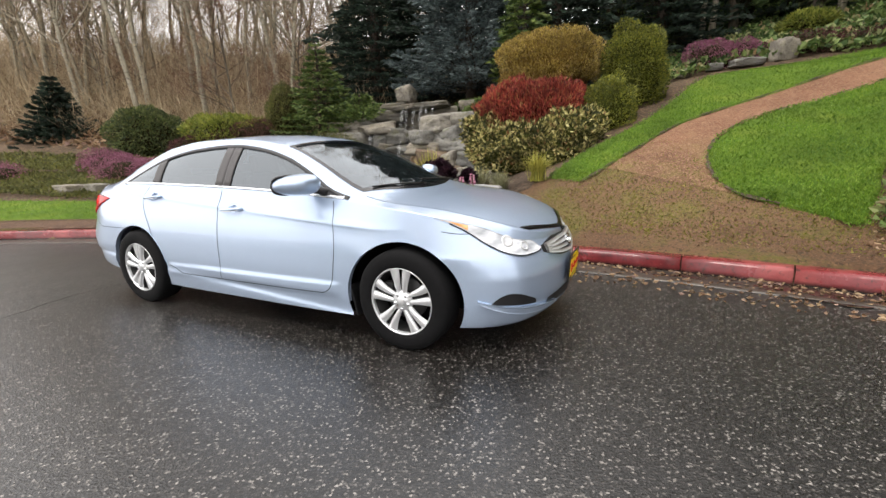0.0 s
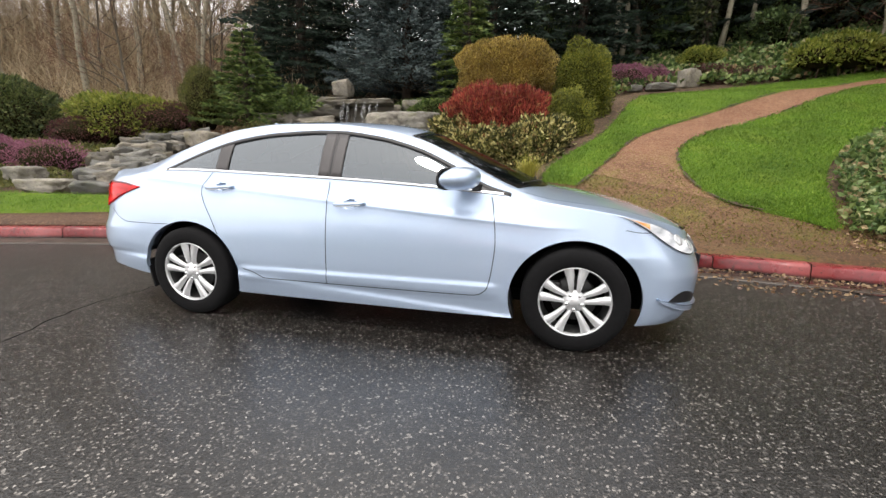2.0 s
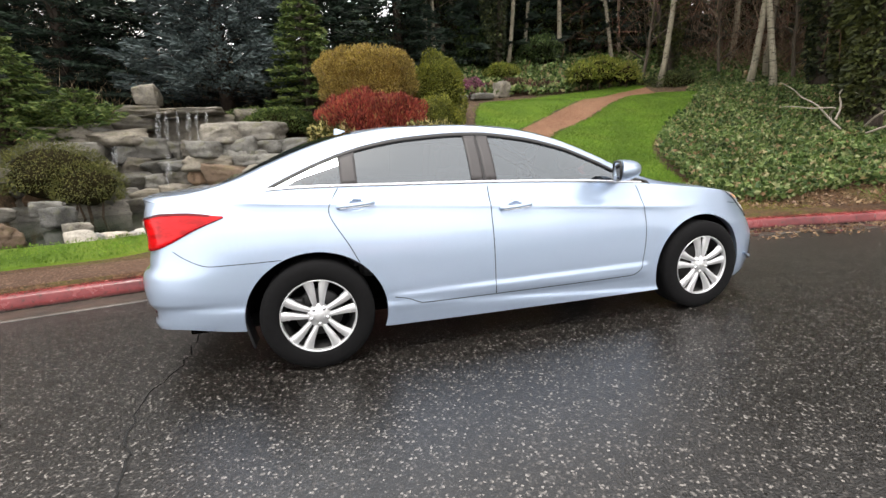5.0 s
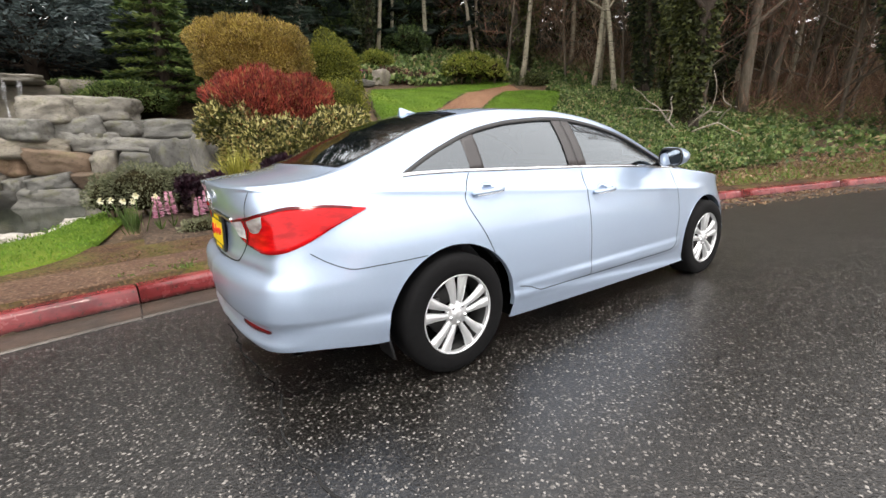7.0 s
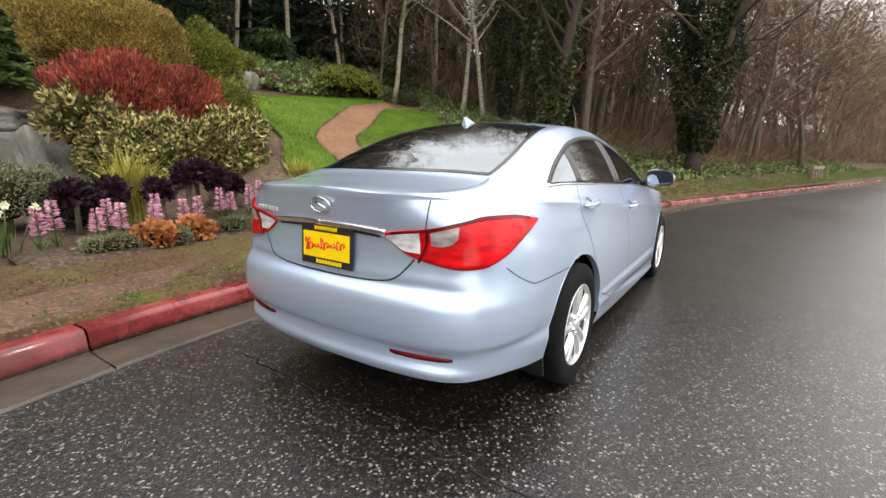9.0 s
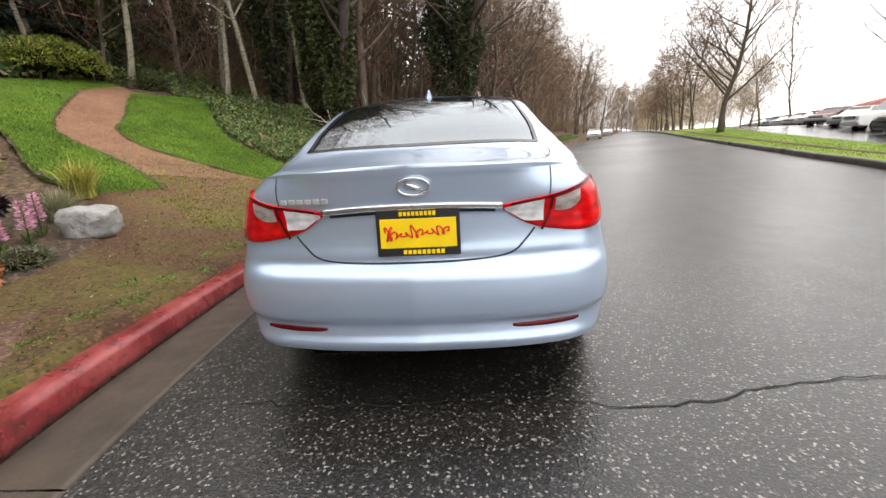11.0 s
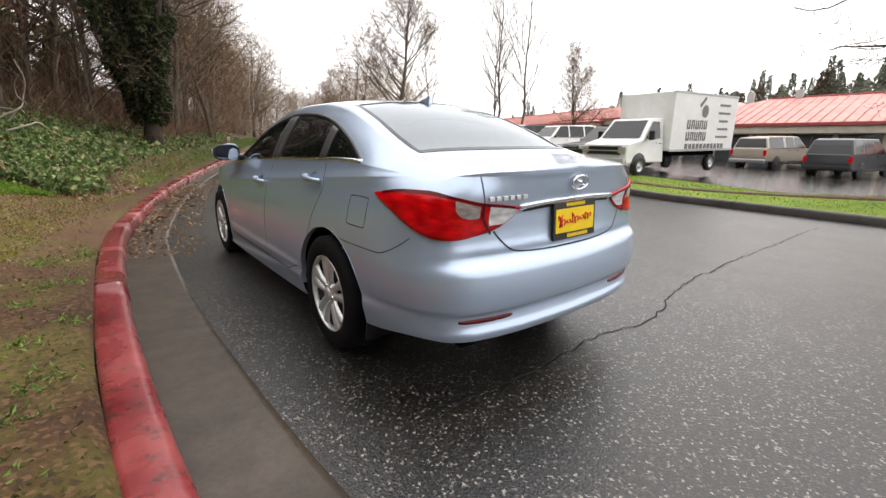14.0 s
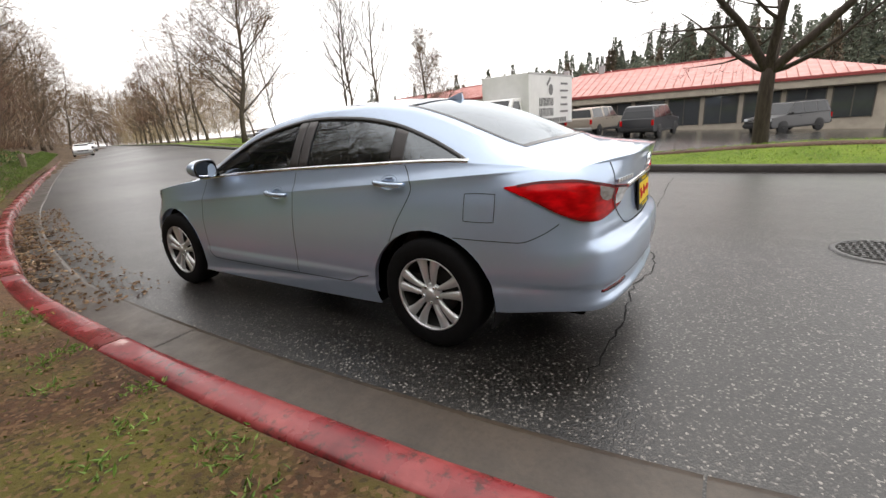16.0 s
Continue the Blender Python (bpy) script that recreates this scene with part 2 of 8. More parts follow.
def curve1(pts):
    """A smooth function through (x, y) pairs."""
    xs = np.array([p[0] for p in pts], float)
    ys = np.array([p[1] for p in pts], float)
    o = np.argsort(xs)
    xs, ys = xs[o], ys[o]
    d = np.diff(ys) / np.diff(xs)
    m = np.concatenate([[d[0]], np.where(d[:-1] * d[1:] > 0, 2 * d[:-1] * d[1:] / (d[:-1] + d[1:] + 1e-12), 0), [d[-1]]])

    def f(x):
        x = np.clip(np.asarray(x, float), xs[0], xs[-1])
        k = np.clip(np.searchsorted(xs, x) - 1, 0, len(xs) - 2)
        hh = xs[k + 1] - xs[k]
        t = (x - xs[k]) / hh
        return ((1 + 2 * t) * (1 - t) ** 2 * ys[k] + t * (1 - t) ** 2 * hh * m[k]
                + t * t * (3 - 2 * t) * ys[k + 1] + t * t * (t - 1) * hh * m[k + 1])
    return f


def box_bm(bm, size, at=(0, 0, 0), bevel=0.0, rot=None, segs=2):
    m = Matrix.Translation(at) @ (rot or Matrix()) @ Matrix.Diagonal((*size, 1))
    made = bmesh.ops.create_cube(bm, size=1.0, matrix=m)["verts"]
    if bevel:
        edges = list({e for v in made for e in v.link_edges})
        bmesh.ops.bevel(bm, geom=edges, offset=bevel, segments=segs, affect='EDGES', profile=0.6)


def tube(path, radii, sides=8, cap=True):
    """A tube round a path; returns vertices and faces."""
    p = np.array(path, float)
    r = np.broadcast_to(np.array(radii, float), (len(p),))
    t = np.gradient(p, axis=0)
    t /= np.linalg.norm(t, axis=1)[:, None] + 1e-9
    ref = np.where(np.abs(t[:, 2:3]) > 0.9, np.array([[1.0, 0, 0]]), np.array([[0, 0, 1.0]]))
    a = np.cross(t, ref)
    a /= np.linalg.norm(a, axis=1)[:, None] + 1e-9
    b = np.cross(t, a)
    w = np.linspace(0, 2 * np.pi, sides, endpoint=False)
    v = p[:, None] + r[:, None, None] * (np.cos(w)[None, :, None] * a[:, None] + np.sin(w)[None, :, None] * b[:, None])
    v = v.reshape(-1, 3)
    f = []
    for i in range(len(p) - 1):
        for j in range(sides):
            k = (j + 1) % sides
            f.append((i * sides + j, i * sides + k, (i + 1) * sides + k, (i + 1) * sides + j))
    if cap:
        f.append(tuple(range(sides))[::-1])
        f.append(tuple(range((len(p) - 1) * sides, len(p) * sides)))
    return v, f


def lathe(profile, axis='y', n=48):
    """Turn (radius, offset) pairs round an axis; returns vertices and faces."""
    w = np.linspace(0, 2 * np.pi, n, endpoint=False)
    pr = np.array(profile, float)
    c, s = np.cos(w)[:, None], np.sin(w)[:, None]
    r, o = pr[None, :, 0], pr[None, :, 1] + 0 * c
    v = {'y': np.stack([r * c, o, r * s], -1), 'z': np.stack([r * c, r * s, o], -1), 'x': np.stack([o, r * c, r * s], -1)}[axis]
    k = len(pr)
    f = [(i * k + j, ((i + 1) % n) * k + j, ((i + 1) % n) * k + j + 1, i * k + j + 1) for i in range(n) for j in range(k - 1)]
    return v.reshape(-1, 3), f


def join(*meshes):
    vs, fs, o = [], [], 0
    for v, f in meshes:
        vs.append(np.asarray(v, float))
        fs += [tuple(int(i) + o for i in q) for q in f]
        o += len(v)
    return np.vstack(vs), fs


# ---- lie of the land ----
KERB_X = [-60, -30, -14, -8, -5, -2, 0, 2, 4.5, 6.6, 10, 14, 20, 30, 66, 300]
KERB_Y = [-34, -14, -3.2, .26, 1.24, 1.74, 1.81, 1.76, 1.38, .93, .05, -1.2, -3.1, -6.4, -18, -92]
kerb_y = curve1(list(zip(KERB_X, KERB_Y)))
FAR_X = [-300, -60, -20, -5.3, -1.1, 1.75, 3.5, 7.3, 12, 22, 34, 66, 300]
FAR_Y = [-60, -25, -9.6, -8.75, -9.0, -9.25, -9.35, -9.8, -11, -13.7, -17.2, -27, -100]
far_y = curve1(list(zip(FAR_X, FAR_Y)))
rise_right = curve1([(0, .15), (.5, .2), (1, .32), (2, .66), (3, 1.0), (4.3, 1.38), (6.5, 2.05), (8.8, 2.85), (11, 3.2), (14, 4.2), (25, 8), (60, 15), (300, 20)])
rise_left = curve1([(0, .15), (1.5, .24), (3, .32), (6, .40), (8, .5), (9, 1.0), (10, 2.0), (12, 2.7), (17, 3.2), (24, 5), (45, 11.5), (70, 15), (300, 20)])
rise_far_left = curve1([(0, .15), (1.5, .24), (4, .4), (8, 1.0), (14, 1.6), (22, 3.4), (45, 11), (70, 15), (300, 20)])


def ease(x, a, b):
    t = np.clip((np.asarray(x, float) - a) / (b - a), 0, 1)
    return t * t * (3 - 2 * t)


def road_z(x, y):
    """The road: a fall to the far side beside the car, a cross rise further on."""
    x, y = np.asarray(x, float), np.asarray(y, float)
    fall = np.clip(0.045 * np.clip(-y - 2.0, 0, None), 0, 0.45) * (1 - ease(x, 1, 8))
    rise = 0.016 * np.clip(x - 4, 0, 40) * ease(kerb_y(x) - y, 0, 8)
    return 0.004 * np.clip(x - 10, 0, 200) + rise - fall


def lot_z(x, y):
    """The car park across the road, which lies on a gentle slope of its own."""
    return np.clip(0.045 * np.asarray(x, float), -0.6, 1.6) + 0.026 * np.clip(np.asarray(y, float), -60, 0)


wall_foot = curve1([(-9.0, 10.4), (-8.2, 9.9), (-7.0, 9.9), (-6.2, 10.2), (-5.2, 10.2), (-4.3, 9.6), (-3.2, 9.35), (-2.2, 9.05), (-1.4, 8.6), (-.95, 8.1)])
wall_top = curve1([(-9.0, 1.9), (-7.2, 2.5), (-6.5, 2.9), (-5.6, 3.0), (-4.2, 2.6), (-3.0, 2.35), (-2.0, 2.15), (-1.5, 1.7), (-.95, 1.2)])


def wall_lean(x):
    """How far the boulder wall leans back for each metre of height."""
    return .42 + .30 * ease(x, -4.2, -3.0)


def land_z(x, y):
    """Height of the ground beyond the kerb, and of the verge beyond the far kerb."""
    x, y = np.asarray(x, float), np.asarray(y, float)
    d = y - kerb_y(x)
    k = np.clip(d - 9, 0, 60) * 0.55
    s = np.clip((x + 1.5 + k) / (4 + 2 * k), 0, 1)
    s = s * s * (3 - 2 * s)
    q = ease(x, -12, -7)
    left = rise_far_left(d) * (1 - q) + rise_left(d) * q
    up = left * (1 - s) + rise_right(d) * s
    pond = np.clip(1 - ((x + 6.1) / 3.2) ** 2 - ((y - 6.9) / 3.3) ** 2, 0, 1)
    up = up - 0.45 * np.minimum(1, pond * 3)
    # the ground is cut back along the boulder wall
    fx = np.clip(x, -9.0, -.95)
    back = y - wall_foot(fx)
    cut = .16 + np.clip((back - .75) / wall_lean(fx), 0, 9)
    inside = ease(x, -9.6, -9.0) * ease(-x, .95, 1.5) * (back > -1.4) * (back < .55 + wall_lean(fx) * (wall_top(fx) - .2))
    up = np.where(inside > 0, up + (np.minimum(up, cut) - up) * inside, up)
    far = lot_z(x, y) - 0.15
    return np.where(d > 0, up + 0.008 * np.clip(x - 10, 0, 200), np.where(y < far_y(x) - 1.0, np.minimum(far, 0.5), road_z(x, y) - 0.14))


def strip_between(name, a, b, nu, nv, zf, mat, lift=0.03, skirt=0.05, parent=None):
    """A sheet between two plan curves, laid on the land, with a turned-down rim."""
    A, B = spline(a, nu), spline(b, nu)
    w = np.linspace(0, 1, nv)
    P = A[:, None] * (1 - w[None, :, None]) + B[:, None] * w[None, :, None]
    x, y = P[..., 0], P[..., 1]
    z = zf(x, y) + lift
    rim = np.zeros_like(z, bool)
    rim[0], rim[-1], rim[:, 0], rim[:, -1] = True, True, True, True
    z = np.where(rim, z - skirt, z)
    v = np.stack([x, y, z], -1).reshape(-1, 3)
    f = grid_faces(nu, nv)
    n = np.cross(v[f[len(f) // 2][1]] - v[f[len(f) // 2][0]], v[f[len(f) // 2][2]] - v[f[len(f) // 2][0]])
    if n[2] < 0:
        f = f[:, ::-1]
    return put(name, v, f, mat, parent)


def axis_steps(near, far, n_near, n_far, lo, hi):
    a = np.linspace(lo, hi, n_near)
    g = np.geomspace(1, far, n_far)[1:]
    return np.concatenate([lo - g[::-1] + 0, a, hi + g])


gx = axis_steps(0, 700, 120, 26, -16, 20)
gy = axis_steps(0, 700, 110, 26, -14, 18)
GX, GY = np.meshgrid(gx, gy, indexing="ij")
GZ = land_z(GX, GY) - 0.05
GZ = np.where((GY - kerb_y(GX) < 0.12), GZ - 0.05, GZ)
ground = put("ground", np.stack([GX, GY, GZ], -1).reshape(-1, 3), grid_faces(len(gx), len(gy)), M_GROUND)
tagged(ground, "brown leaf-littered soil rising from the road into woods", "ground", kind="structure")

# road between the two kerbs
rx = np.concatenate([-np.geomspace(300, 9, 24), np.linspace(-8, 10, 60), np.geomspace(11, 300, 30)])
rw = np.linspace(0, 1, 28)
RX = np.repeat(rx[:, None], len(rw), 1)
RY = kerb_y(RX) + 0.05 + (far_y(RX) - 0.1 - kerb_y(RX)) * rw[None]
road = put("road", np.stack([RX, RY, road_z(RX, RY)], -1).reshape(-1, 3), grid_faces(len(rx), len(rw), True), M_ASPHALT)
tagged(road, "dark damp coarse asphalt road with pale stone flecks", "road", kind="structure")


def sweep_kerb(name, x0, x1, n, line, side, mat, parent, zf, high=0.15, deep=0.2):
    """One length of kerb: rounded top, slightly raked face."""
    xs = np.linspace(x0, x1, n)
    ys = line(xs)
    t = np.gradient(np.stack([xs, ys], -1), axis=0)
    t /= np.linalg.norm(t, axis=1)[:, None]
    nrm = np.stack([-t[:, 1], t[:, 0]], -1) * side
    prof = [(-0.012, -0.12), (0.0, 0.02), (0.012, high - 0.035), (0.028, high - 0.01), (0.06, high), (deep - 0.03, high + 0.002), (deep, high - 0.012), (deep + 0.005, -0.12)]
    v = []
    for i in range(n):
        for o, z in prof:
            q = np.array([xs[i], ys[i]]) + nrm[i] * o
            v.append((q[0], q[1], float(zf(xs[i], ys[i])) + z))
    k = len(prof)
    f = [(i * k + j, (i + 1) * k + j, (i + 1) * k + j + 1, i * k + j + 1) for i in range(n - 1) for j in range(k - 1)]
    f += [tuple(range(k))[::-1], tuple(range((n - 1) * k, n * k))]
    if side < 0:
        f = [q[::-1] for q in f]
    return put(name, v, [q[::-1] for q in f], mat, parent)


kerb = thing("kerb", "worn red-painted concrete kerb, chipped along its edge", "kerb", kind="structure")
cuts = [-58, -46, -36, -28, -22, -17.5, -14, -11, -8, -5.4, -2.83, 0.3, 3.08, 3.95, 6.9, 9.9, 13, 16, 19, 22, 26, 30, 36, 44, 54, 66, 90, 130]
for c0, c1 in zip(cuts[:-1], cuts[1:]):
    sweep_kerb("kerb_stone", c0 + 0.006, c1 - 0.006, max(4, int((c1 - c0) * 3)), kerb_y, 1, M_KERB, kerb, road_z)

gutter = thing("gutter", "wet brown-grey concrete gutter slab along the kerb", "gutter", kind="structure")
for c0, c1 in zip(cuts[:-1], cuts[1:]):
    if c1 > 40:
        continue
    xs = np.linspace(c0 + 0.006, c1 - 0.006, max(4, int((c1 - c0) * 4)))
    yk = kerb_y(xs)
    P = [np.stack([xs, yk + 0.03 - o, road_z(xs, yk) + z], -1) for o, z in ((0, 0.006), (0.2, 0.004), (0.385, 0.010), (0.42, 0.008), (0.425, -0.03))]
    put("gutter_slab", np.stack(P, 1).reshape(-1, 3), grid_faces(len(xs), 5, True), M_GUTTER, gutter)

far_kerb = thing("far_kerb", "dark wet concrete kerb across the road", "kerb", kind="structure")
for c0, c1 in zip(range(-60, 96, 6), range(-54, 102, 6)):
    sweep_kerb("kerb_stone", c0 + 0.006, c1 - 0.006, 14, far_y, -1, M_DARK_KERB, far_kerb, road_z, 0.16, 0.16)


# ---- the car ----
def paint_material():
    N = Nodes("ice_blue_metallic_paint")
    fleck = N.voro(900.0, out="Color")
    sep = N.n("ShaderNodeSeparateColor")
    N.link(fleck, sep.inputs[0])
    col = N.ramp(sep.outputs[0], [(0.0, (0.38, 0.475, 0.62)), (1.0, (0.475, 0.58, 0.745))])
    N.set(col, 0.33, 0.55, 1.0)
    N.b.inputs["Coat Roughness"].default_value = 0.05
    return N.m


def glass_material(name, tint, see, ior=2.15):
    """Tinted car glass: a mirror-smooth skin over a see-through tint."""
    N = Nodes(name)
    t = N.n("ShaderNodeBsdfTransparent")
    t.inputs[0].default_value = (*tint, 1)
    N.set((0.012, 0.014, 0.016), 0.03, spec=0.6)
    ms = N.n("ShaderNodeMixShader")
    ms.inputs[0].default_value = see
    gl = N.n("ShaderNodeBsdfGlossy", Roughness=0.02)
    gl.inputs["Color"].default_value = (0.86, 0.94, 1.0, 1)
    fr = N.n("ShaderNodeFresnel", IOR=ior)
    N.link(t.outputs[0], ms.inputs[2])
    N.link(N.b.outputs[0], ms.inputs[1])
    m2 = N.n("ShaderNodeMixShader")
    N.link(fr.outputs[0], m2.inputs[0])
    N.link(ms.outputs[0], m2.inputs[1])
    N.link(gl.outputs[0], m2.inputs[2])
    N.link(m2.outputs[0], N.out.inputs[0])
    return N.m


M_PAINT = paint_material()
M_GLASS_DARK = glass_material("tinted_side_glass", (0.16, 0.18, 0.19), 0.55)
M_GLASS_FRONT = glass_material("lightly_tinted_glass", (0.22, 0.27, 0.27), 0.72)
M_GLASS_REAR = glass_material("glossy_rear_glass", (0.14, 0.16, 0.17), 0.5, 2.6)
M_BLACK = simple("black_trim", (0.012, 0.012, 0.013), 0.4, 0, 0.2)
M_BLACK_GLOSS = simple("gloss_black", (0.008, 0.008, 0.009), 0.12, 0, 0.1)
M_SEAM = simple("shut_line", (0.02, 0.024, 0.03), 0.8, 0, 0.1)
M_GREY_PILLAR = simple("grey_pillar", (0.05, 0.046, 0.047), 0.5, 0, 0.1)
M_CHROME = simple("chrome", (0.82, 0.83, 0.85), 0.09, 1.0, 0.03)
M_SILVER = simple("silver_wheel", (0.66, 0.67, 0.68), 0.30, 0.6, 0.05)
M_DISC = simple("brake_iron", (0.05, 0.05, 0.05), 0.5, 0.5, 0.2)
M_RUBBER = simple("tyre_rubber", (0.004, 0.004, 0.0045), 0.85, 0, 0.25, 30, bump=0.1, spec=0.2)
M_UNDER = simple("underbody", (0.004, 0.004, 0.004), 0.95, 0, 0.2, spec=0.05)
M_SEAT = simple("seat_cloth", (0.06, 0.06, 0.063), 0.8, 0, 0.2, 40)


def lens_material(name, dark, lite, scale):
    N = Nodes(name)
    f = N.noise(scale, 2.0, stretch=(1, 1, 2.5))
    N.set(N.ramp(f, [(0.35, dark), (0.7, lite)]), 0.12, 0, 0.0, spec=0.3)
    return N.m


M_RED = lens_material("red_lens", (0.34, 0.001, 0.003), (0.70, 0.004, 0.007), 13)
M_RED_DEEP = lens_material("deep_red_lens", (0.06, 0.001, 0.003), (0.15, 0.003, 0.006), 9)
M_CLEAR = lens_material("clear_lens", (0.42, 0.42, 0.43), (0.78, 0.78, 0.8), 14)
M_CLEAR_DARK = lens_material("smoked_clear_lens", (0.22, 0.18, 0.17), (0.45, 0.42, 0.4), 14)
M_LAMP = lens_material("headlamp_lens", (0.34, 0.36, 0.39), (0.8, 0.82, 0.85), 7)
M_AMBER = lens_material("amber_lens", (0.68, 0.3, 0.09), (0.88, 0.52, 0.26), 12)
M_YELLOW = simple("yellow_plate", (0.85, 0.60, 0.0), 0.4, 0, 0.06)
M_PLATE_RED = simple("plate_red", (0.62, 0.02, 0.01), 0.45, 0, 0.06)

car = thing("sedan", "light ice-blue metallic four-door sedan parked by the kerb", "car")

OUT = spline([(2.295, 0), (2.262, .28), (2.195, .52), (2.08, .70), (1.87, .82), (1.45, .888), (0.8, .912), (0, .915), (-.8, .912), (-1.4, .905),
              (-1.8, .892), (-2.06, .868), (-2.25, .80), (-2.36, .665), (-2.42, .38), (-2.44, 0)], 401)
TAN = np.gradient(OUT, axis=0)
TAN /= np.linalg.norm(TAN, axis=1)[:, None]
NRM = np.stack([-TAN[:, 1], TAN[:, 0]], -1) * -1
NRM = np.where((NRM * OUT).sum(1, keepdims=True) < 0, -NRM, NRM)
SEG = np.linalg.norm(np.diff(OUT, axis=0), axis=1)
ARC = np.concatenate([[0], np.cumsum(SEG)])
ARC_LEN = ARC[-1]

z_edge = curve1([(-2.45, 1.072), (-2.41, 1.068), (-2.36, 1.052), (-2.3, 1.034), (-2.2, 1.026), (-2.05, 1.037), (-1.9, 1.06), (-1.5, 1.083), (-.8, 1.065), (0, 1.035), (.9, .975), (1.2, .94), (1.6, .885),
                 (1.95, .795), (2.12, .725), (2.295, .665)])
in_corner = curve1([(.2, .11), (.29, .055), (.35, .034), (.43, .026), (.455, .022), (.478, .006), (.56, 0), (.63, .006), (.68, .020), (.74, .036), (.82, .05), (.9, .066), (.97, .084), (1.1, .12)])
z_low = curve1([(-2.45, .31), (-2.2, .33), (-1.85, .29), (-1.0, .205), (1.0, .195), (1.8, .185), (2.37, .175)])
in_side = curve1([(-.85, .06), (-.70, .022), (-.62, .010), (-.59, .018), (-.5, .008), (-.3, .004), (-.16, .005), (-.06, .007), (-.012, .004), (0, 0), (.012, .004), (.05, .016), (.1, .022), (.2, .03), (.4, .05)])
in_fender = curve1([(-.85, .06), (-.5, .014), (-.3, .010), (-.12, .012), (0, 0), (.03, .008), (.1, .024), (.2, .046), (.4, .09)])
# the flanks lean in towards the belt
lean_in = curve1([(.2, .0), (.45, 0), (.6, .006), (.75, .022), (.85, .042), (.9, .056), (.97, .078), (1.08, .112), (1.2, .15)])
in_front = curve1([(.16, .10), (.2, .05), (.27, .022), (.36, .004), (.48, 0), (.55, .018), (.62, .05), (.70, .10), (.85, .2)])
in_rear = curve1([(.2, .11), (.29, .055), (.335, .026), (.35, .022), (.362, .026), (.375, .038), (.43, .046), (.445, .030), (.458, .014), (.48, .006), (.56, 0), (.625, .004), (.648, .012), (.664, .026), (.682, .052),
                  (.70, .064), (.72, .062), (.735, .063), (.76, .069), (.82, .074), (.88, .074), (.90, .068), (.93, .061), (.98, .052), (1.03, .043), (1.055, .037), (1.075, .035), (1.1, .04)])


def crease_z(x):
    return 0.885 - 0.078 * np.clip(x, -2.6, 1.2)


def shell(s, z):
    """The lower body: s metres round the plan from the nose, at height z (left side)."""
    s, z = np.asarray(s, float), np.asarray(z, float)
    b = np.stack([np.interp(s, ARC, OUT[:, k]) for k in (0, 1)], -1)
    n = np.stack([np.interp(s, ARC, NRM[:, k]) for k in (0, 1)], -1)
    n /= np.linalg.norm(n, axis=-1, keepdims=True)
    x = b[..., 0]
    wf, wr = ease(x, 1.6, 2.18), ease(-x, 1.75, 2.3)
    soft = ease(x, 0.9, 1.5)
    side = (in_side(z - crease_z(x)) + lean_in(z)) * (1 - soft) + soft * in_fender(np.clip((z - .62) * 0.8, -.8, .4))
    # the sunk band of the rear bumper runs out before the corners
    tail = in_rear(z)
    tail = tail + (in_corner(z) - tail) * ease(np.abs(b[..., 1]), .58, .84)
    inset = side * (1 - wf - wr) + wf * in_front(z) + wr * tail
    # rounded shoulders above the tail lamps
    turn = ease(-x, 1.7, 2.1) * ease(np.abs(b[..., 1]), .35, .7)
    inset = inset + turn * .045 * np.clip((z - .93) / .10, 0, 1.2) ** 2
    # moulding along the foot of the doors
    foot = np.clip((.425 - z) / .03, 0, 1) * np.clip((z - .30) / .05, 0, 1)
    inset = inset - .012 * foot * ease(x, -1.0, -.9) * ease(-x, -.95, -.85)
    p = b - n * inset[..., None]
    return np.concatenate([p, z[..., None]], -1)


def side_s(x):
    """Distance round the plan at which the side stands at x."""
    return np.interp(-np.asarray(x, float), -OUT[:, 0], ARC)


y_rail0 = curve1([(-2.45, .38), (-2.3, .54), (-2.0, .62), (-1.7, .63), (-1.4, .60), (-1.1, .575), (-.75, .56), (-.4, .553), (0, .565), (.3, .60), (.6, .655), (.85, .71), (1.05, .745),
                  (1.25, .74), (1.6, .69), (1.94, .58), (2.12, .46), (2.295, .2)])
z_rail0 = curve1([(-2.45, 1.074), (-2.36, 1.072), (-2.3, 1.074), (-2.1, 1.086), (-1.85, 1.138), (-1.6, 1.232), (-1.36, 1.322), (-1.13, 1.387), (-.75, 1.43), (-.41, 1.432), (0, 1.392), (.31, 1.318),
                  (.58, 1.205), (.82, 1.083), (1.0, 1.005), (1.2, .958), (1.6, .905), (1.95, .81), (2.12, .738), (2.295, .668)])
z_mid = curve1([(-2.45, 1.078), (-2.40, 1.084), (-2.34, 1.089), (-2.25, 1.096), (-2.1, 1.114), (-1.97, 1.135), (-1.9, 1.162), (-1.7, 1.262), (-1.43, 1.37), (-1.15, 1.438), (-.79, 1.470), (-.46, 1.474), (-.05, 1.458),
                (.15, 1.43), (.32, 1.385), (.5, 1.315), (.8, 1.185), (1.0, 1.095), (1.2, 1.0), (1.3, .977), (1.43, .957), (1.8, .885), (2.02, .812), (2.12, .765), (2.225, .70), (2.295, .67)])


def edge_point(s):
    b = np.interp(s, ARC, OUT[:, 0])
    return shell(s, z_edge(b))


S_ALL = np.linspace(0, ARC_LEN, 400)
E_ALL = edge_point(S_ALL)
Z_E_X = lambda x: np.interp(-np.asarray(x, float), -E_ALL[:, 0], E_ALL[:, 2])
Y_E_X = lambda x: np.interp(-np.asarray(x, float), -E_ALL[:, 0], E_ALL[:, 1])


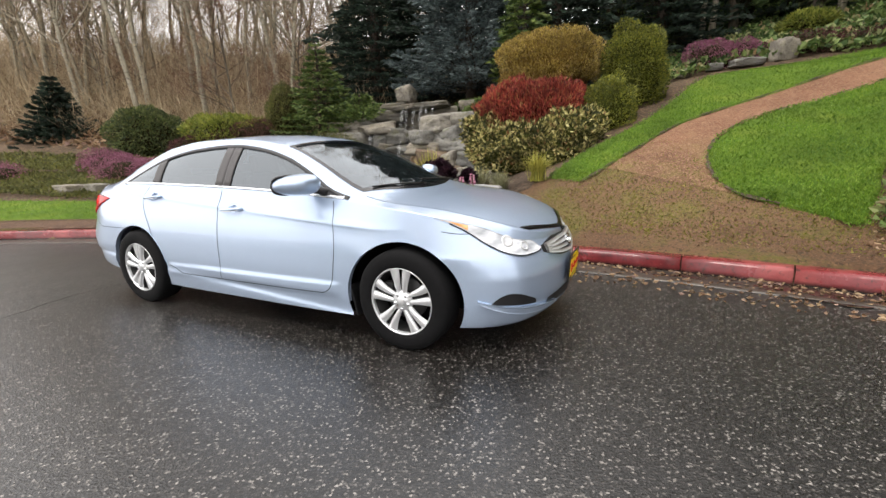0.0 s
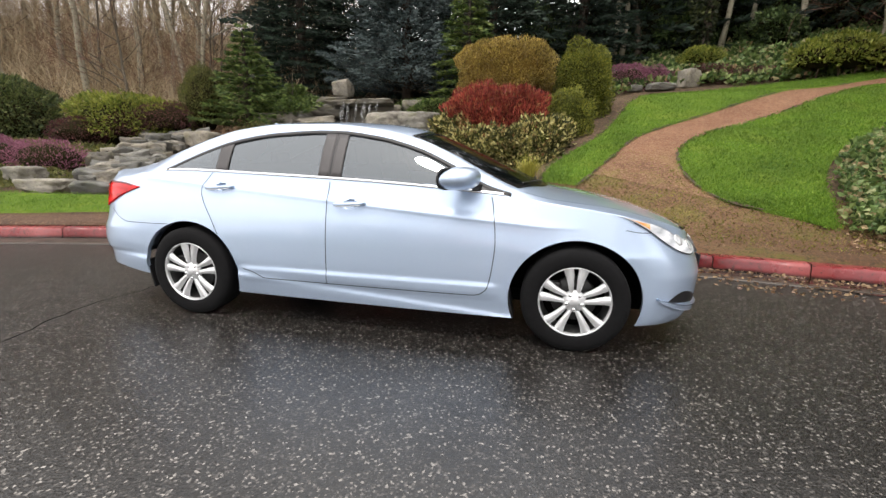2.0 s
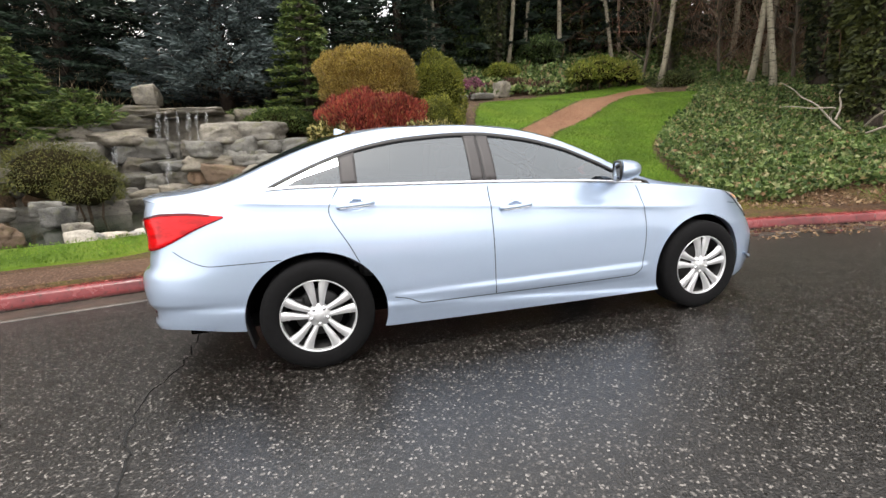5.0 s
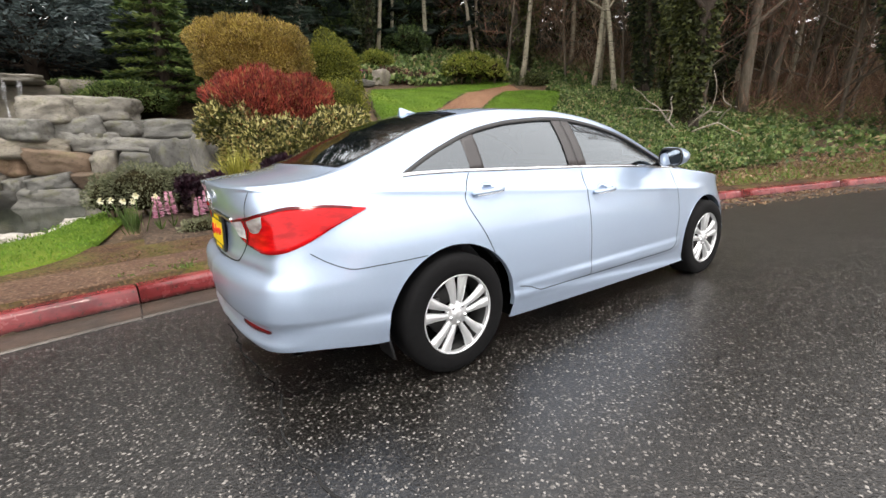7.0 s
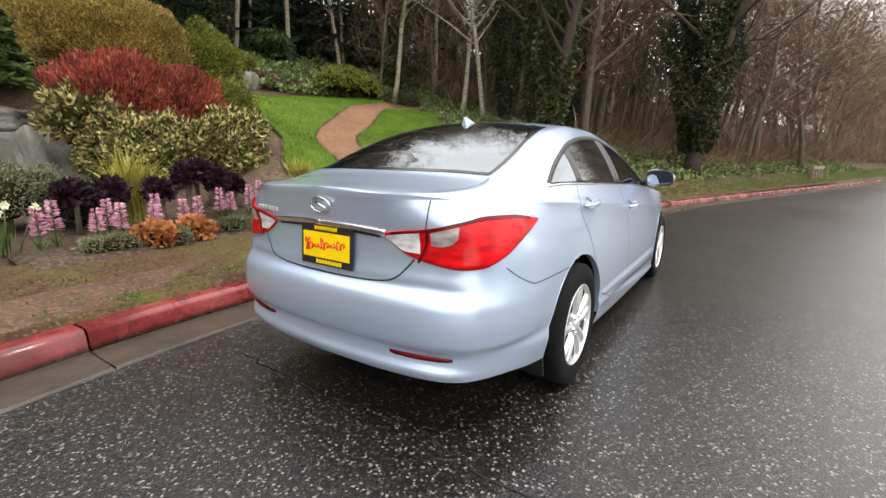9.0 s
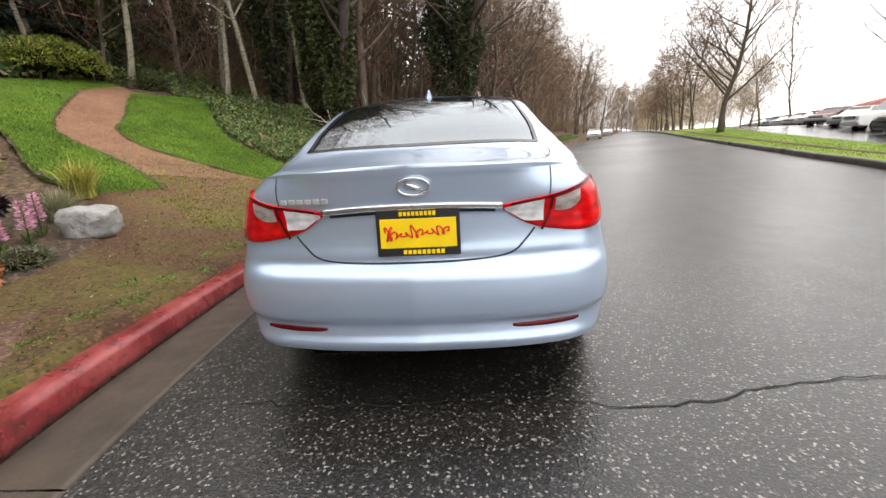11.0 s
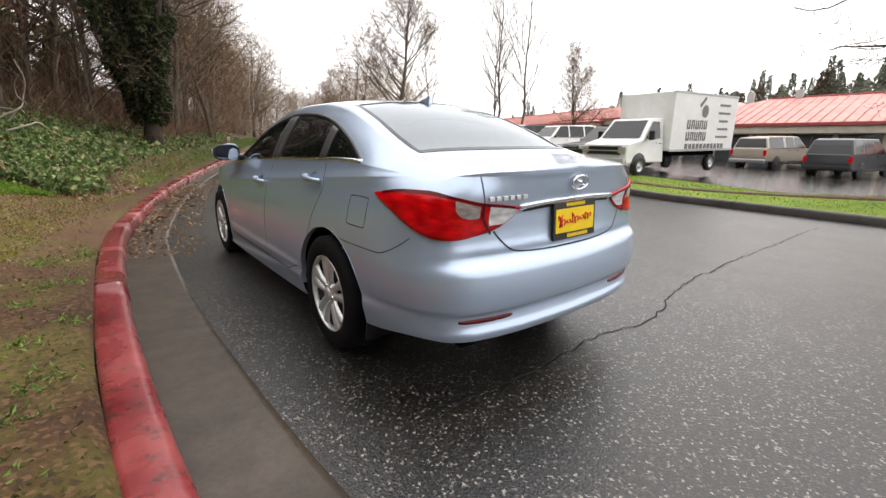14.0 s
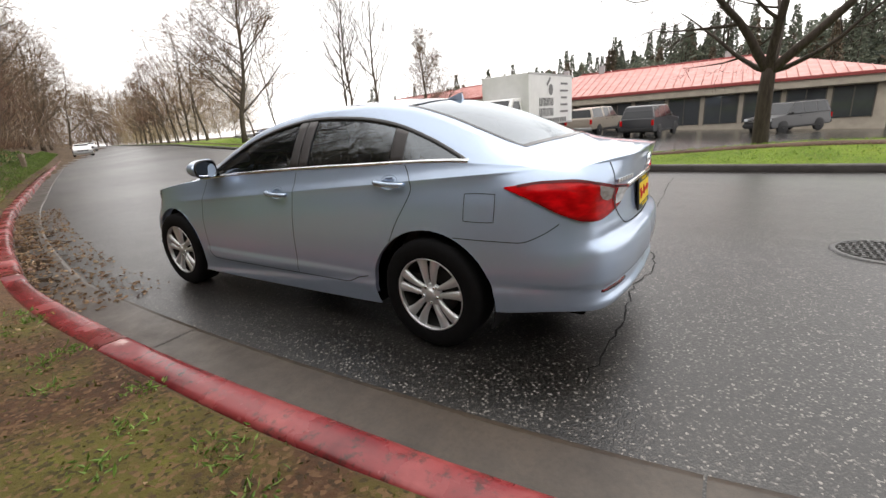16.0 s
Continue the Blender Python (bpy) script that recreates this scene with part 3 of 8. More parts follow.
def rail(x):
    ye = Y_E_X(x)
    return np.minimum(y_rail0(x), ye * 0.9), np.maximum(z_rail0(x), Z_E_X(x) + 0.002)


def upper(x, q):
    """The upper body at x: q 0 to 1 from belt to roof rail, 1 to 2 from the rail to the middle (left side)."""
    x, q = np.broadcast_arrays(np.asarray(x, float), np.asarray(q, float))
    ye, ze = Y_E_X(x), Z_E_X(x)
    yr, zr = rail(x)
    zc = np.maximum(z_mid(x), zr)
    a = np.clip(q, 0, 1)
    tall = np.clip((zr - ze) / 0.3, 0, 1)
    bow = np.sin(a * np.pi) * 0.022 * tall
    y1, z1 = ye + (yr - ye) * a + bow, ze + (zr - ze) * a
    t = np.clip(2 - q, 0, 1)
    y2, z2 = yr * t, zc - (zc - zr) * t ** 2.3
    low = q <= 1
    return np.stack([x, np.where(low, y1, y2), np.where(low, z1, z2)], -1)


def upper_q(x, z):
    ze, (yr, zr) = Z_E_X(x), rail(x)
    return np.clip((z - ze) / np.maximum(zr - ze, 1e-4), 0, 1)


def mirrored(v, f):
    m = np.array(v) * (1, -1, 1)
    return m, [tuple(q)[::-1] for q in f]


# side-window outline
dlo_top = curve1([(-1.62, 1.098), (-1.50, 1.155), (-1.36, 1.215), (-1.13, 1.295), (-.95, 1.335), (-.75, 1.362), (-.41, 1.380), (-.3, 1.379), (0, 1.345), (.31, 1.268), (.58, 1.152), (.82, 1.03), (.97, .985)])
dlo_low = lambda x: Z_E_X(x) + 0.014

# panes in the upper body: header and sill of the front and rear screens by their share of the half width
ws_top = lambda t: 0.30 - 0.06 * t ** 2
ws_low = lambda t: 1.20 - 0.22 * t ** 2
rw_top = lambda t: -1.12 + 0.03 * t ** 2
rw_low = lambda t: -1.93 + 0.06 * t ** 2


def region_upper(x, y, z, q):
    """Which opening a point of the upper body lies in."""
    if q <= 1.0 and -1.60 < x < 0.95 and dlo_low(x) + .004 < z < dlo_top(x) - .004:
        return "hole"
    if q > 1.0:
        t = 2 - q
        if t < 0.92 and ws_top(t) + .012 < x < ws_low(t) - .012:
            return "hole"
        if t < 0.90 and rw_low(t) + .012 < x < rw_top(t) - .012:
            return "hole"
    return ""


def door_at(x, z):
    """Front door, rear door or neither, in side view."""
    if z < 0.332:
        return ""
    front = np.interp(z, [.32, .40, .73, .97, 1.05], [.82, .86, .885, .85, .84])
    mid = np.interp(z, [.32, 1.03, 1.42], [-.275, -.275, -.33])
    back = np.interp(z, [.315, .41, .75, .94, 1.09, 1.25], [-.92, -1.01, -1.19, -1.29, -1.2, -1.14])
    if mid <= x < front:
        return "front_door"
    if back <= x < mid:
        return "rear_door"
    return ""


SCOOPS = [(-.10, .897), (-1.122, .978)]


def build_shell():
    """All painted sheets: one point grid each for lower and upper body, sorted into panels."""
    ns, nz = 320, 78
    s = np.linspace(0, ARC_LEN, ns)
    xs = np.interp(s, ARC, OUT[:, 0])
    w = np.linspace(0, 1, nz)
    zl, ze = z_low(xs)[:, None], z_edge(xs)[:, None]
    zc = np.clip(crease_z(xs)[:, None], zl + .3, ze - .05)
    knee = 58 / (nz - 1)
    Z = np.where(w[None] < knee, zl + (zc - zl) * w[None] / knee, zc + (ze - zc) * (w[None] - knee) / (1 - knee))
    S = np.repeat(s[:, None], nz, 1)
    V = shell(S, Z)
    ring = edge_point(s)
    nq = 46
    Q = np.linspace(0, 2, nq)
    U = upper(np.repeat(ring[:, 0:1], nq, 1), np.repeat(Q[None], ns, 0))
    U[:, 0] = ring
    allv = np.concatenate([V.reshape(-1, 3), U.reshape(-1, 3)])
    f1 = grid_faces(ns, nz)
    f2 = grid_faces(ns, nq) + ns * nz
    # wheel openings: drop what lies inside, pull the rim onto the circle
    ARCH, WIDE = 0.386, 1.07
    for cx in (1.395, -1.40):
        d = np.hypot((V[..., 0] - cx) / WIDE, V[..., 2] - 0.335)
        near = (np.abs(d - ARCH) < 0.016) & (V[..., 2] > 0.2)
        k = ARCH / np.maximum(d, 1e-3)
        nx = cx + (V[..., 0] - cx) * k
        nzv = 0.335 + (V[..., 2] - 0.335) * k
        moved = shell(side_s(nx), nzv)
        V[near] = moved[near]
    allv[:ns * nz] = V.reshape(-1, 3)
    c1 = allv[f1].mean(1)
    keep1 = np.ones(len(f1), bool)
    for cx in (1.395, -1.40):
        keep1 &= np.hypot((c1[:, 0] - cx) / WIDE, c1[:, 2] - 0.335) > ARCH - 0.002
    kinds = {}
    for face, c, k in zip(f1, c1, keep1):
        if not k:
            continue
        x, y, z = c
        if y > .6 and any(math.hypot((x - hx) / .050, (z - hz) / .027) < 1 for hx, hz in SCOOPS):
            continue
        name = door_at(x, z) if y > 0.6 and abs(x) < 1.35 else ""
        if not name:
            if x < -2.12 and z > .70 and y < .56 + .0 * z and np.interp(z, [.68, .8, .9], [.43, .54, .56]) > y:
                name = "trunk_lid"
            elif x < -1.7 and z < .745:
                name = "rear_bumper"
            elif x > 1.7 and z < min(.62 + .15 * (2.3 - x), .72):
                name = "front_bumper"
            else:
                name = "body_shell"
        kinds.setdefault(name, []).append(face)
    c2 = allv[f2].mean(1)
    qq = np.repeat(((Q[:-1] + Q[1:]) / 2)[None], ns - 1, 0).ravel()
    for face, c, q in zip(f2, c2, qq):
        x, y, z = c
        if region_upper(x, y, z, q) == "hole":
            continue
        name = "body_shell"
        if x > 1.02 and q > 0.1 and x > ws_low(max(0, 2 - q)) - 0.02:
            name = "hood"
        elif x < -1.95 and q > 0.55:
            name = "trunk_lid"
        elif q < 1 and (d := door_at(x, z)) and z < dlo_top(x):
            name = d
        kinds.setdefault(name, []).append(face)
    # normals of the whole, so that panels meet without a change of light
    N = np.zeros_like(allv)
    tri = np.concatenate([f1[keep1], f2])
    fn = np.cross(allv[tri[:, 2]] - allv[tri[:, 0]], allv[tri[:, 3]] - allv[tri[:, 1]])
    for k in range(4):
        np.add.at(N, tri[:, k], fn)
    top = np.arange(ns) * nz + nz - 1
    bot = np.arange(ns) * nq + ns * nz
    # one run of light over the belt, but a sharp lip along the boot lid
    both = N[top] + N[bot]
    soft = (ring[:, 0] > -2.2)[:, None]
    N[top], N[bot] = np.where(soft, both, N[top]), np.where(soft, both, N[bot])
    cen = np.arange(ns) * nq + nq - 1 + ns * nz
    N[cen, 1] = 0
    N[np.arange(nz), 1] = 0
    N[np.arange(nz) + (ns - 1) * nz, 1] = 0
    N /= np.linalg.norm(N, axis=1)[:, None] + 1e-9
    sgn = np.sign((N[top] * np.stack([ring[:, 0] * 0, ring[:, 1], ring[:, 1] * 0 + .5], -1)).sum(1).mean())
    flip = sgn < 0
    if flip:
        N = -N
    made = {}
    for name, faces in kinds.items():
        F = np.array(faces)
        if flip:
            F = F[:, ::-1]
        sides = [(1, name)] if name in ("front_door", "rear_door") else [(0, name)]
        for whole, nm in sides:
            ids, inv = np.unique(F, return_inverse=True)
            v, n, f = allv[ids], N[ids], inv.reshape(F.shape)
            mv, mn, mf = v * (1, -1, 1), n * (1, -1, 1), f[:, ::-1]
            sets = [(v, n, f), (mv, mn, mf)] if whole else [(np.vstack([v, mv]), np.vstack([n, mn]), np.vstack([f, mf + len(v)]))]
            for vv, nn, ff in sets:
                ob = put(nm, vv, ff, M_PAINT, car)
                ob.data.normals_split_custom_set_from_vertices(nn.tolist())
                made.setdefault(nm, []).append(ob)
    return made


PANELS = build_shell()
LEFT_DOOR, RIGHT_DOOR = PANELS["front_door"]
LEFT_BACK, RIGHT_BACK = PANELS["rear_door"]


def surf_normal(fun, a, b, e=0.004):
    p = fun(a, b)
    da, db = fun(a + e, b) - fun(a - e, b), fun(a, b + e) - fun(a, b - e)
    n = np.cross(da, db)
    n /= np.linalg.norm(n, axis=-1, keepdims=True) + 1e-9
    s = np.sign((n * (p - np.array([0, 0, .6]))).sum(-1, keepdims=True))
    return p, n * np.where(s == 0, 1, s)


def skin(fun, a, lo, hi, m, off, thick=0.0):
    """A sheet on a surface fun(a, b): columns a, rows from lo to hi, lifted by off."""
    a = np.asarray(a, float)
    w = np.linspace(0, 1, m)
    B = np.asarray(lo)[:, None] + (np.asarray(hi) - np.asarray(lo))[:, None] * w[None]
    A = np.repeat(a[:, None], m, 1)
    p, n = surf_normal(fun, A, B)
    v = (p + n * off).reshape(-1, 3)
    f = grid_faces(len(a), m)
    k = f[len(f) // 2]
    if np.dot(np.cross(v[k[1]] - v[k[0]], v[k[2]] - v[k[0]]), n.reshape(-1, 3)[k[0]]) < 0:
        f = f[:, ::-1]
    if thick:
        # rim turned down to the surface
        g = (p - n * thick).reshape(-1, 3)
        na = len(a)
        loop = [i * m for i in range(na)] + [(na - 1) * m + j for j in range(1, m)] + [i * m + m - 1 for i in range(na - 2, -1, -1)] + [j for j in range(m - 2, 0, -1)]
        base = len(v)
        v = np.vstack([v, g[loop]])
        L = len(loop)
        rim = [(loop[i], loop[(i + 1) % L], base + (i + 1) % L, base + i) for i in range(L)]
        return v, [tuple(q) for q in f] + rim
    return v, [tuple(q) for q in f]


def both(name, mesh, mat, parents, label=""):
    """A piece on the left and its mirror on the right."""
    v, f = mesh
    put(name, v, f, mat, parents[0], label)
    mv, mf = mirrored(v, f)
    put(name, mv, mf, mat, parents[1], label)


def ribbon(fun, pts, width, off, n=40):
    """A thin line on a surface along points (a, b) given in its own coordinates."""
    c = spline(pts, n)
    t = np.gradient(c, axis=0)
    t /= np.linalg.norm(t, axis=1)[:, None] + 1e-9
    o = np.stack([-t[:, 1], t[:, 0]], -1) * width / 2
    A, B = np.stack([c[:, 0] - o[:, 0], c[:, 0] + o[:, 0]], 1), np.stack([c[:, 1] - o[:, 1], c[:, 1] + o[:, 1]], 1)
    p, nn = surf_normal(fun, A, B)
    v = (p + nn * off).reshape(-1, 3)
    f = grid_faces(n, 2)
    if np.dot(np.cross(v[f[0][1]] - v[f[0][0]], v[f[0][2]] - v[f[0][0]]), nn.reshape(-1, 3)[0]) < 0:
        f = f[:, ::-1]
    return v, [tuple(q) for q in f]


low_xz = lambda x, z: shell(side_s(x), z)
up_xz = lambda x, z: upper(x, upper_q(x, z))
low_sz = lambda s, z: shell(s, z)
rear_sz = lambda r, z: shell(ARC_LEN - r, z)
top_xt = lambda t, x: upper(x, 2 - t)

# side glass, frames, belt trims
cols = lambda a, b, n=40: np.linspace(a, b, n)
x = cols(-.205, .80)
both("window", skin(up_xz, x, dlo_low(x), dlo_top(x) - .02, 10, -.006), M_GLASS_FRONT, (LEFT_DOOR, RIGHT_DOOR), "tinted front door glass")
x = cols(-1.115, -.36)
both("window", skin(up_xz, x, dlo_low(x), dlo_top(x) - .02, 10, -.006), M_GLASS_DARK, (LEFT_BACK, RIGHT_BACK), "dark tinted rear door glass")
x = cols(-1.60, -1.13)
both("quarter_window", skin(up_xz, x, dlo_low(x) - .004, dlo_top(x), 8, .002), M_GLASS_DARK, (car, car), "dark tinted fixed quarter glass")
x = cols(-1.62, .97, 80)
both("window_frame", skin(up_xz, x, dlo_top(x) - .020, dlo_top(x) + .003, 3, .0035, .004), M_BLACK, (car, car), "black window surround")
x = cols(-.372, -.29, 6)
both("pillar_trim", skin(up_xz, x, dlo_low(x), dlo_top(x) - .018, 8, .003, .003), M_GREY_PILLAR, (car, car), "dark grey door pillar cover")
x = cols(-.278, -.20, 6)
both("pillar_trim", skin(up_xz, x, dlo_low(x), dlo_top(x) - .018, 8, .003, .003), M_GREY_PILLAR, (car, car), "dark grey door pillar cover")
x = cols(-.292, -.276, 3)
both("pillar_gap", skin(up_xz, x, dlo_low(x), dlo_top(x) - .012, 8, .001), M_BLACK, (car, car))
x = cols(-1.20, -1.10, 6)
both("pillar_trim", skin(up_xz, x, dlo_low(x), dlo_top(x) - .018, 8, .003, .003), M_GREY_PILLAR, (car, car), "dark grey door pillar cover")
x = cols(.76, .955, 8)
both("mirror_base", skin(up_xz, x, dlo_low(x) - .006, dlo_top(x) - .004, 6, .0025, .004), M_BLACK, (LEFT_DOOR, RIGHT_DOOR), "black mirror triangle")
x = cols(-1.63, .93, 80)
both("belt_trim", skin(up_xz, x, dlo_low(x) - .013, dlo_low(x) + .003, 2, .006, .006), M_CHROME, (car, car), "thin bright belt moulding")

# front and rear screens


def screen(top, low, tmax, grow=0.0):
    tt = np.linspace(0, tmax, 24)
    v, f = skin(top_xt, tt, low(tt) - grow, top(tt) + grow, 16, -.004)
    mv, mf = mirrored(v, f)
    return join((v, f), (mv, mf))


def screen_edge(top, low, tmax, wide):
    tt = np.linspace(0, tmax, 30)
    s = 1 if low(0) > top(0) else -1
    parts = [skin(top_xt, tt, low(tt) - s * wide, low(tt) + s * .006, 3, .003), skin(top_xt, tt, top(tt) - s * .006, top(tt) + s * wide * .6, 3, .003),
             skin(top_xt, np.linspace(tmax - wide * .8, tmax + .012, 4), np.full(4, top(tmax)), np.full(4, low(tmax)), 20, .003)]
    out = []
    for v, f in parts:
        out += [(v, f), mirrored(v, f)]
    return join(*out)


put("windshield", *screen(ws_top, ws_low, .925), M_GLASS_FRONT, car, "clear tinted windshield")
put("windshield_seal", *screen_edge(ws_top, ws_low, .925, .05), M_BLACK_GLOSS, car, "black ceramic edge")
put("rear_window", *screen(rw_top, rw_low, .905), M_GLASS_REAR, car, "dark tinted rear screen")
put("rear_window_seal", *screen_edge(rw_top, rw_low, .905, .022), M_BLACK_GLOSS, car, "black ceramic edge")

# shut lines
W = 0.0055
front_edge = [(.80, .345), (.85, .40), (.883, .60), (.885, .73), (.865, .90), (.85, .965)]
mid_edge = [(-.275, .332), (-.275, .6), (-.275, 1.03)]
back_edge = [(-1.135, .635), (-1.19, .75), (-1.27, .89), (-1.285, .96), (-1.25, 1.03), (-1.22, 1.075)]
low_edge = [(.80, .345), (.75, .335), (.3, .332), (-.275, .332), (-.72, .336), (-.79, .345), (-.86, .378), (-.94, .395)]
for line in (front_edge, mid_edge, back_edge, low_edge):
    both("shut_line", ribbon(low_xz, line, W, .0012), M_SEAM, (car, car))
both("shut_line", ribbon(low_xz, [(-1.575, .692), (-1.7, .690), (-1.85, .690), (-1.96, .692), (-2.02, .71), (-2.09, .745), (-2.15, .785)], W * .8, .0012), M_SEAM, (car, car))
both("shut_line", ribbon(rear_sz, [(0, .692), (.15, .692), (.32, .70), (.41, .72), (.47, .77), (.505, .81)], W * 1.5, .0014), M_SEAM, (car, car))
both("shut_line", ribbon(top_xt, [(.95, -1.92), (.97, -1.99), (.97, -2.15), (.97, -2.28), (.975, -2.35)], W, .003), M_SEAM, (car, car))
both("shut_line", ribbon(rear_sz, [(.562, .93), (.568, .97), (.572, 1.02), (.574, 1.05)], W, .0014), M_SEAM, (car, car))
both("shut_line", ribbon(top_xt, [(.99, 1.06), (.995, 1.3), (.995, 1.6), (.99, 1.85), (.95, 2.03), (.8, 2.14)], W, .0012), M_SEAM, (car, car))
both("shut_line", ribbon(low_xz, [(1.67, .79), (1.76, .775), (1.86, .77)], W * .8, .0012), M_SEAM, (car, car))
fuel = [(-1.64, .80), (-1.64, .91), (-1.655, .925), (-1.80, .925), (-1.815, .91), (-1.815, .80), (-1.80, .785), (-1.655, .785), (-1.64, .80)]
put("fuel_flap", *ribbon(low_xz, fuel, .004, .0012, 120), M_SEAM, car, "squared fuel filler flap line")

# tail lamps, wrapped round the corner; r metres from the middle of the tail
R_TIP = ARC_LEN - float(side_s(-1.863))


def lamp_r(r):
    return np.where(r < .6, r, .6 + (r - .6) * (R_TIP - .6) / (1.27 - .6))


tail_hi = curve1([(.36, .909), (.45, .924), (.56, .938), (.72, .966), (.9, .984), (1.05, .982), (1.27, .958)])
tail_lo = curve1([(.36, .900), (.42, .858), (.48, .826), (.58, .80), (.72, .785), (.82, .79), (.95, .825), (1.1, .89), (1.27, .952)])
r = np.linspace(.36, 1.27, 60)
v, f = skin(rear_sz, lamp_r(r), tail_lo(r), tail_hi(r), 10, .010, .004)
lampL = put("tail_lamp", v, f, M_RED, car, "glossy red wrap-round tail lamp")
lampR = put("tail_lamp", *mirrored(v, f), M_RED, car, "glossy red wrap-round tail lamp")
LAMPS = (lampL, lampR)
r = np.linspace(.376, .538, 16)
both("reversing_lens", skin(rear_sz, r, np.maximum(tail_lo(r) + .006, .846 - .05 * (r - .37)), tail_hi(r) - .010, 6, .0135), M_CLEAR, LAMPS, "clear reversing lens")
r = np.linspace(.588, .715, 14)
both("indicator_lens", skin(rear_sz, lamp_r(r), .862 + .05 * ((r - .588) / .127) ** 3 + (.70 - r) * .12, tail_hi(r) - .014, 6, .0135), M_CLEAR_DARK, LAMPS, "smoked clear indicator lens")
both("lamp_joint", ribbon(rear_sz, [(.53, .80), (.565, .87), (.575, .942)], .012, .014), M_RED_DEEP, LAMPS)
rr = np.linspace(.40, 1.2, 40)
both("lamp_band", skin(rear_sz, lamp_r(rr), tail_hi(rr) - .011, tail_hi(rr) + .001, 2, .0125), M_RED_DEEP, LAMPS)

# chrome strip above the plate, flat black strip as the recess shadow, plate
r = np.linspace(0, .37, 24)
chrome = skin(rear_sz, r, .912 - .014 * (r / .37) ** 2, .933 - .014 * (r / .37) ** 2, 4, .012, .006)
put("chrome_strip", *join(chrome, mirrored(*chrome)), M_CHROME, car, "chrome strip over the plate recess")
r = np.linspace(0, .34, 16)
lip = skin(rear_sz, r, .896 - .014 * (r / .37) ** 2, .912 - .014 * (r / .37) ** 2, 2, .004)
put("handle_recess", *join(lip, mirrored(*lip)), M_BLACK, car, "dark boot handle recess")


def plate(at, name):
    pl = new(name)
    pl.parent = car
    pl.matrix_local = at
    bm = bmesh.new()
    box_bm(bm, (.012, .335, .185), (0, 0, 0), .004)
    put_bm("plate_frame", bm, M_BLACK, pl, "black plate frame")
    bm = bmesh.new()
    box_bm(bm, (.006, .305, .118), (-.005, 0, 0), .002)
    put_bm("yellow_panel", bm, M_YELLOW, pl, "yellow advertising panel")
    for z, wd, dy in ((.078, .15, 0), (-.076, .17, -.02)):
        bm = bmesh.new()
        n = 9
        for k in range(n):
            box_bm(bm, (.003, wd / n * .72, .017), (-.0065, dy + (k - (n - 1) / 2) * wd / n, z))
        put_bm("lettering_bar", bm, M_YELLOW, pl, "yellow bars in place of lettering")
    # a red handwritten-looking flourish
    u = np.linspace(0, 1, 220)
    yy = .13 - .26 * u + .008 * np.sin(u * 78)
    zz = -.012 + .024 * u + .012 * np.sin(u * 62) * (1 + .5 * np.sin(u * 17)) + .024 * np.exp(-((u - .02) / .03) ** 2) + .02 * np.exp(-((u - .42) / .02) ** 2)
    v, f = tube(np.stack([np.full(220, -.009), yy, zz], -1), .0036, 5)
    put("red_script", v, f, M_PLATE_RED, pl, "red brush stroke in place of script")
    v, f = tube([(-.009, .125, -.03), (-.009, .118, .0), (-.009, .105, .03)], .005, 6)
    put("red_script", v, f, M_PLATE_RED, pl)
    return pl


rear_x = lambda z: float(shell(ARC_LEN, np.array(z))[0])
plate(pose(rear_x(.815) - .012, -.025, .815, 0, 3, 0), "rear_plate")
plate(pose(2.31, 0, .44, 0, -4, 180), "front_plate")

# badges: plain chrome shapes
w = np.linspace(0, 2 * np.pi, 49)
em = np.stack([np.full(49, 0), .062 * np.cos(w), .034 * np.sin(w)], -1)
v, f = tube(em, .0055, 8, False)
v5, f5 = tube([(0, -.034, -.012), (0, 0, .0), (0, .034, .012)], [.006, .011, .006], 6)
oval = join((v, f), (v5, f5))
badge = put("badge", *oval, M_CHROME, car, "oval chrome badge shape")
badge.matrix_local = pose(rear_x(1.0) - .010, -.02, 1.0, 0, -10, 0)
badge2 = put("badge", *oval, M_CHROME, car, "oval chrome badge shape")
badge2.matrix_local = pose(2.27, 0, .625, 0, -22, 0)
nameplate = new("nameplate")
nameplate.parent = car
nameplate["label"] = "small bright bars in place of a model name"
for k in range(6):
    bm = bmesh.new()
    box_bm(bm, (.008, .026, .020), (0, .09 - .036 * k, 0), .003)
    put_bm("lettering_bar", bm, M_SILVER, nameplate)
npz = .955
p_, n_ = surf_normal(rear_sz, np.array(.44), np.array(npz))
nameplate.matrix_local = pose(*(p_ + n_ * .005), 0, 0, math.degrees(math.atan2(n_[1], n_[0])) - 180)

# rear reflectors in the bumper
r = np.linspace(.40, .70, 16)
mid = .405 + .02 * (r - .4)
both("reflector", skin(rear_sz, r, mid - .010 * np.sin((r - .4) / .3 * np.pi) ** .5 - .001, mid + .010, 3, .004, .004), M_RED_DEEP, (PANELS["rear_bumper"][0],) * 2, "dark red bumper reflector")

# head lamps: s metres from the nose
head_hi = curve1([(.48, .640), (.56, .690), (.72, .742), (.9, .797), (1.1, .842), (1.30, .879), (1.42, .890)])
head_lo = curve1([(.48, .634), (.56, .622), (.68, .620), (.82, .638), (1.0, .698), (1.2, .798), (1.42, .886)])
s = np.linspace(.48, 1.42, 50)
head_s = lambda a: .44 + (np.asarray(a, float) - .48) * .86
top_ = np.minimum(head_hi(s), z_edge(np.interp(head_s(s), ARC, OUT[:, 0])) - .004)
v, f = skin(low_sz, head_s(s), np.minimum(head_lo(s), top_ - .003), top_, 10, .008, .004)
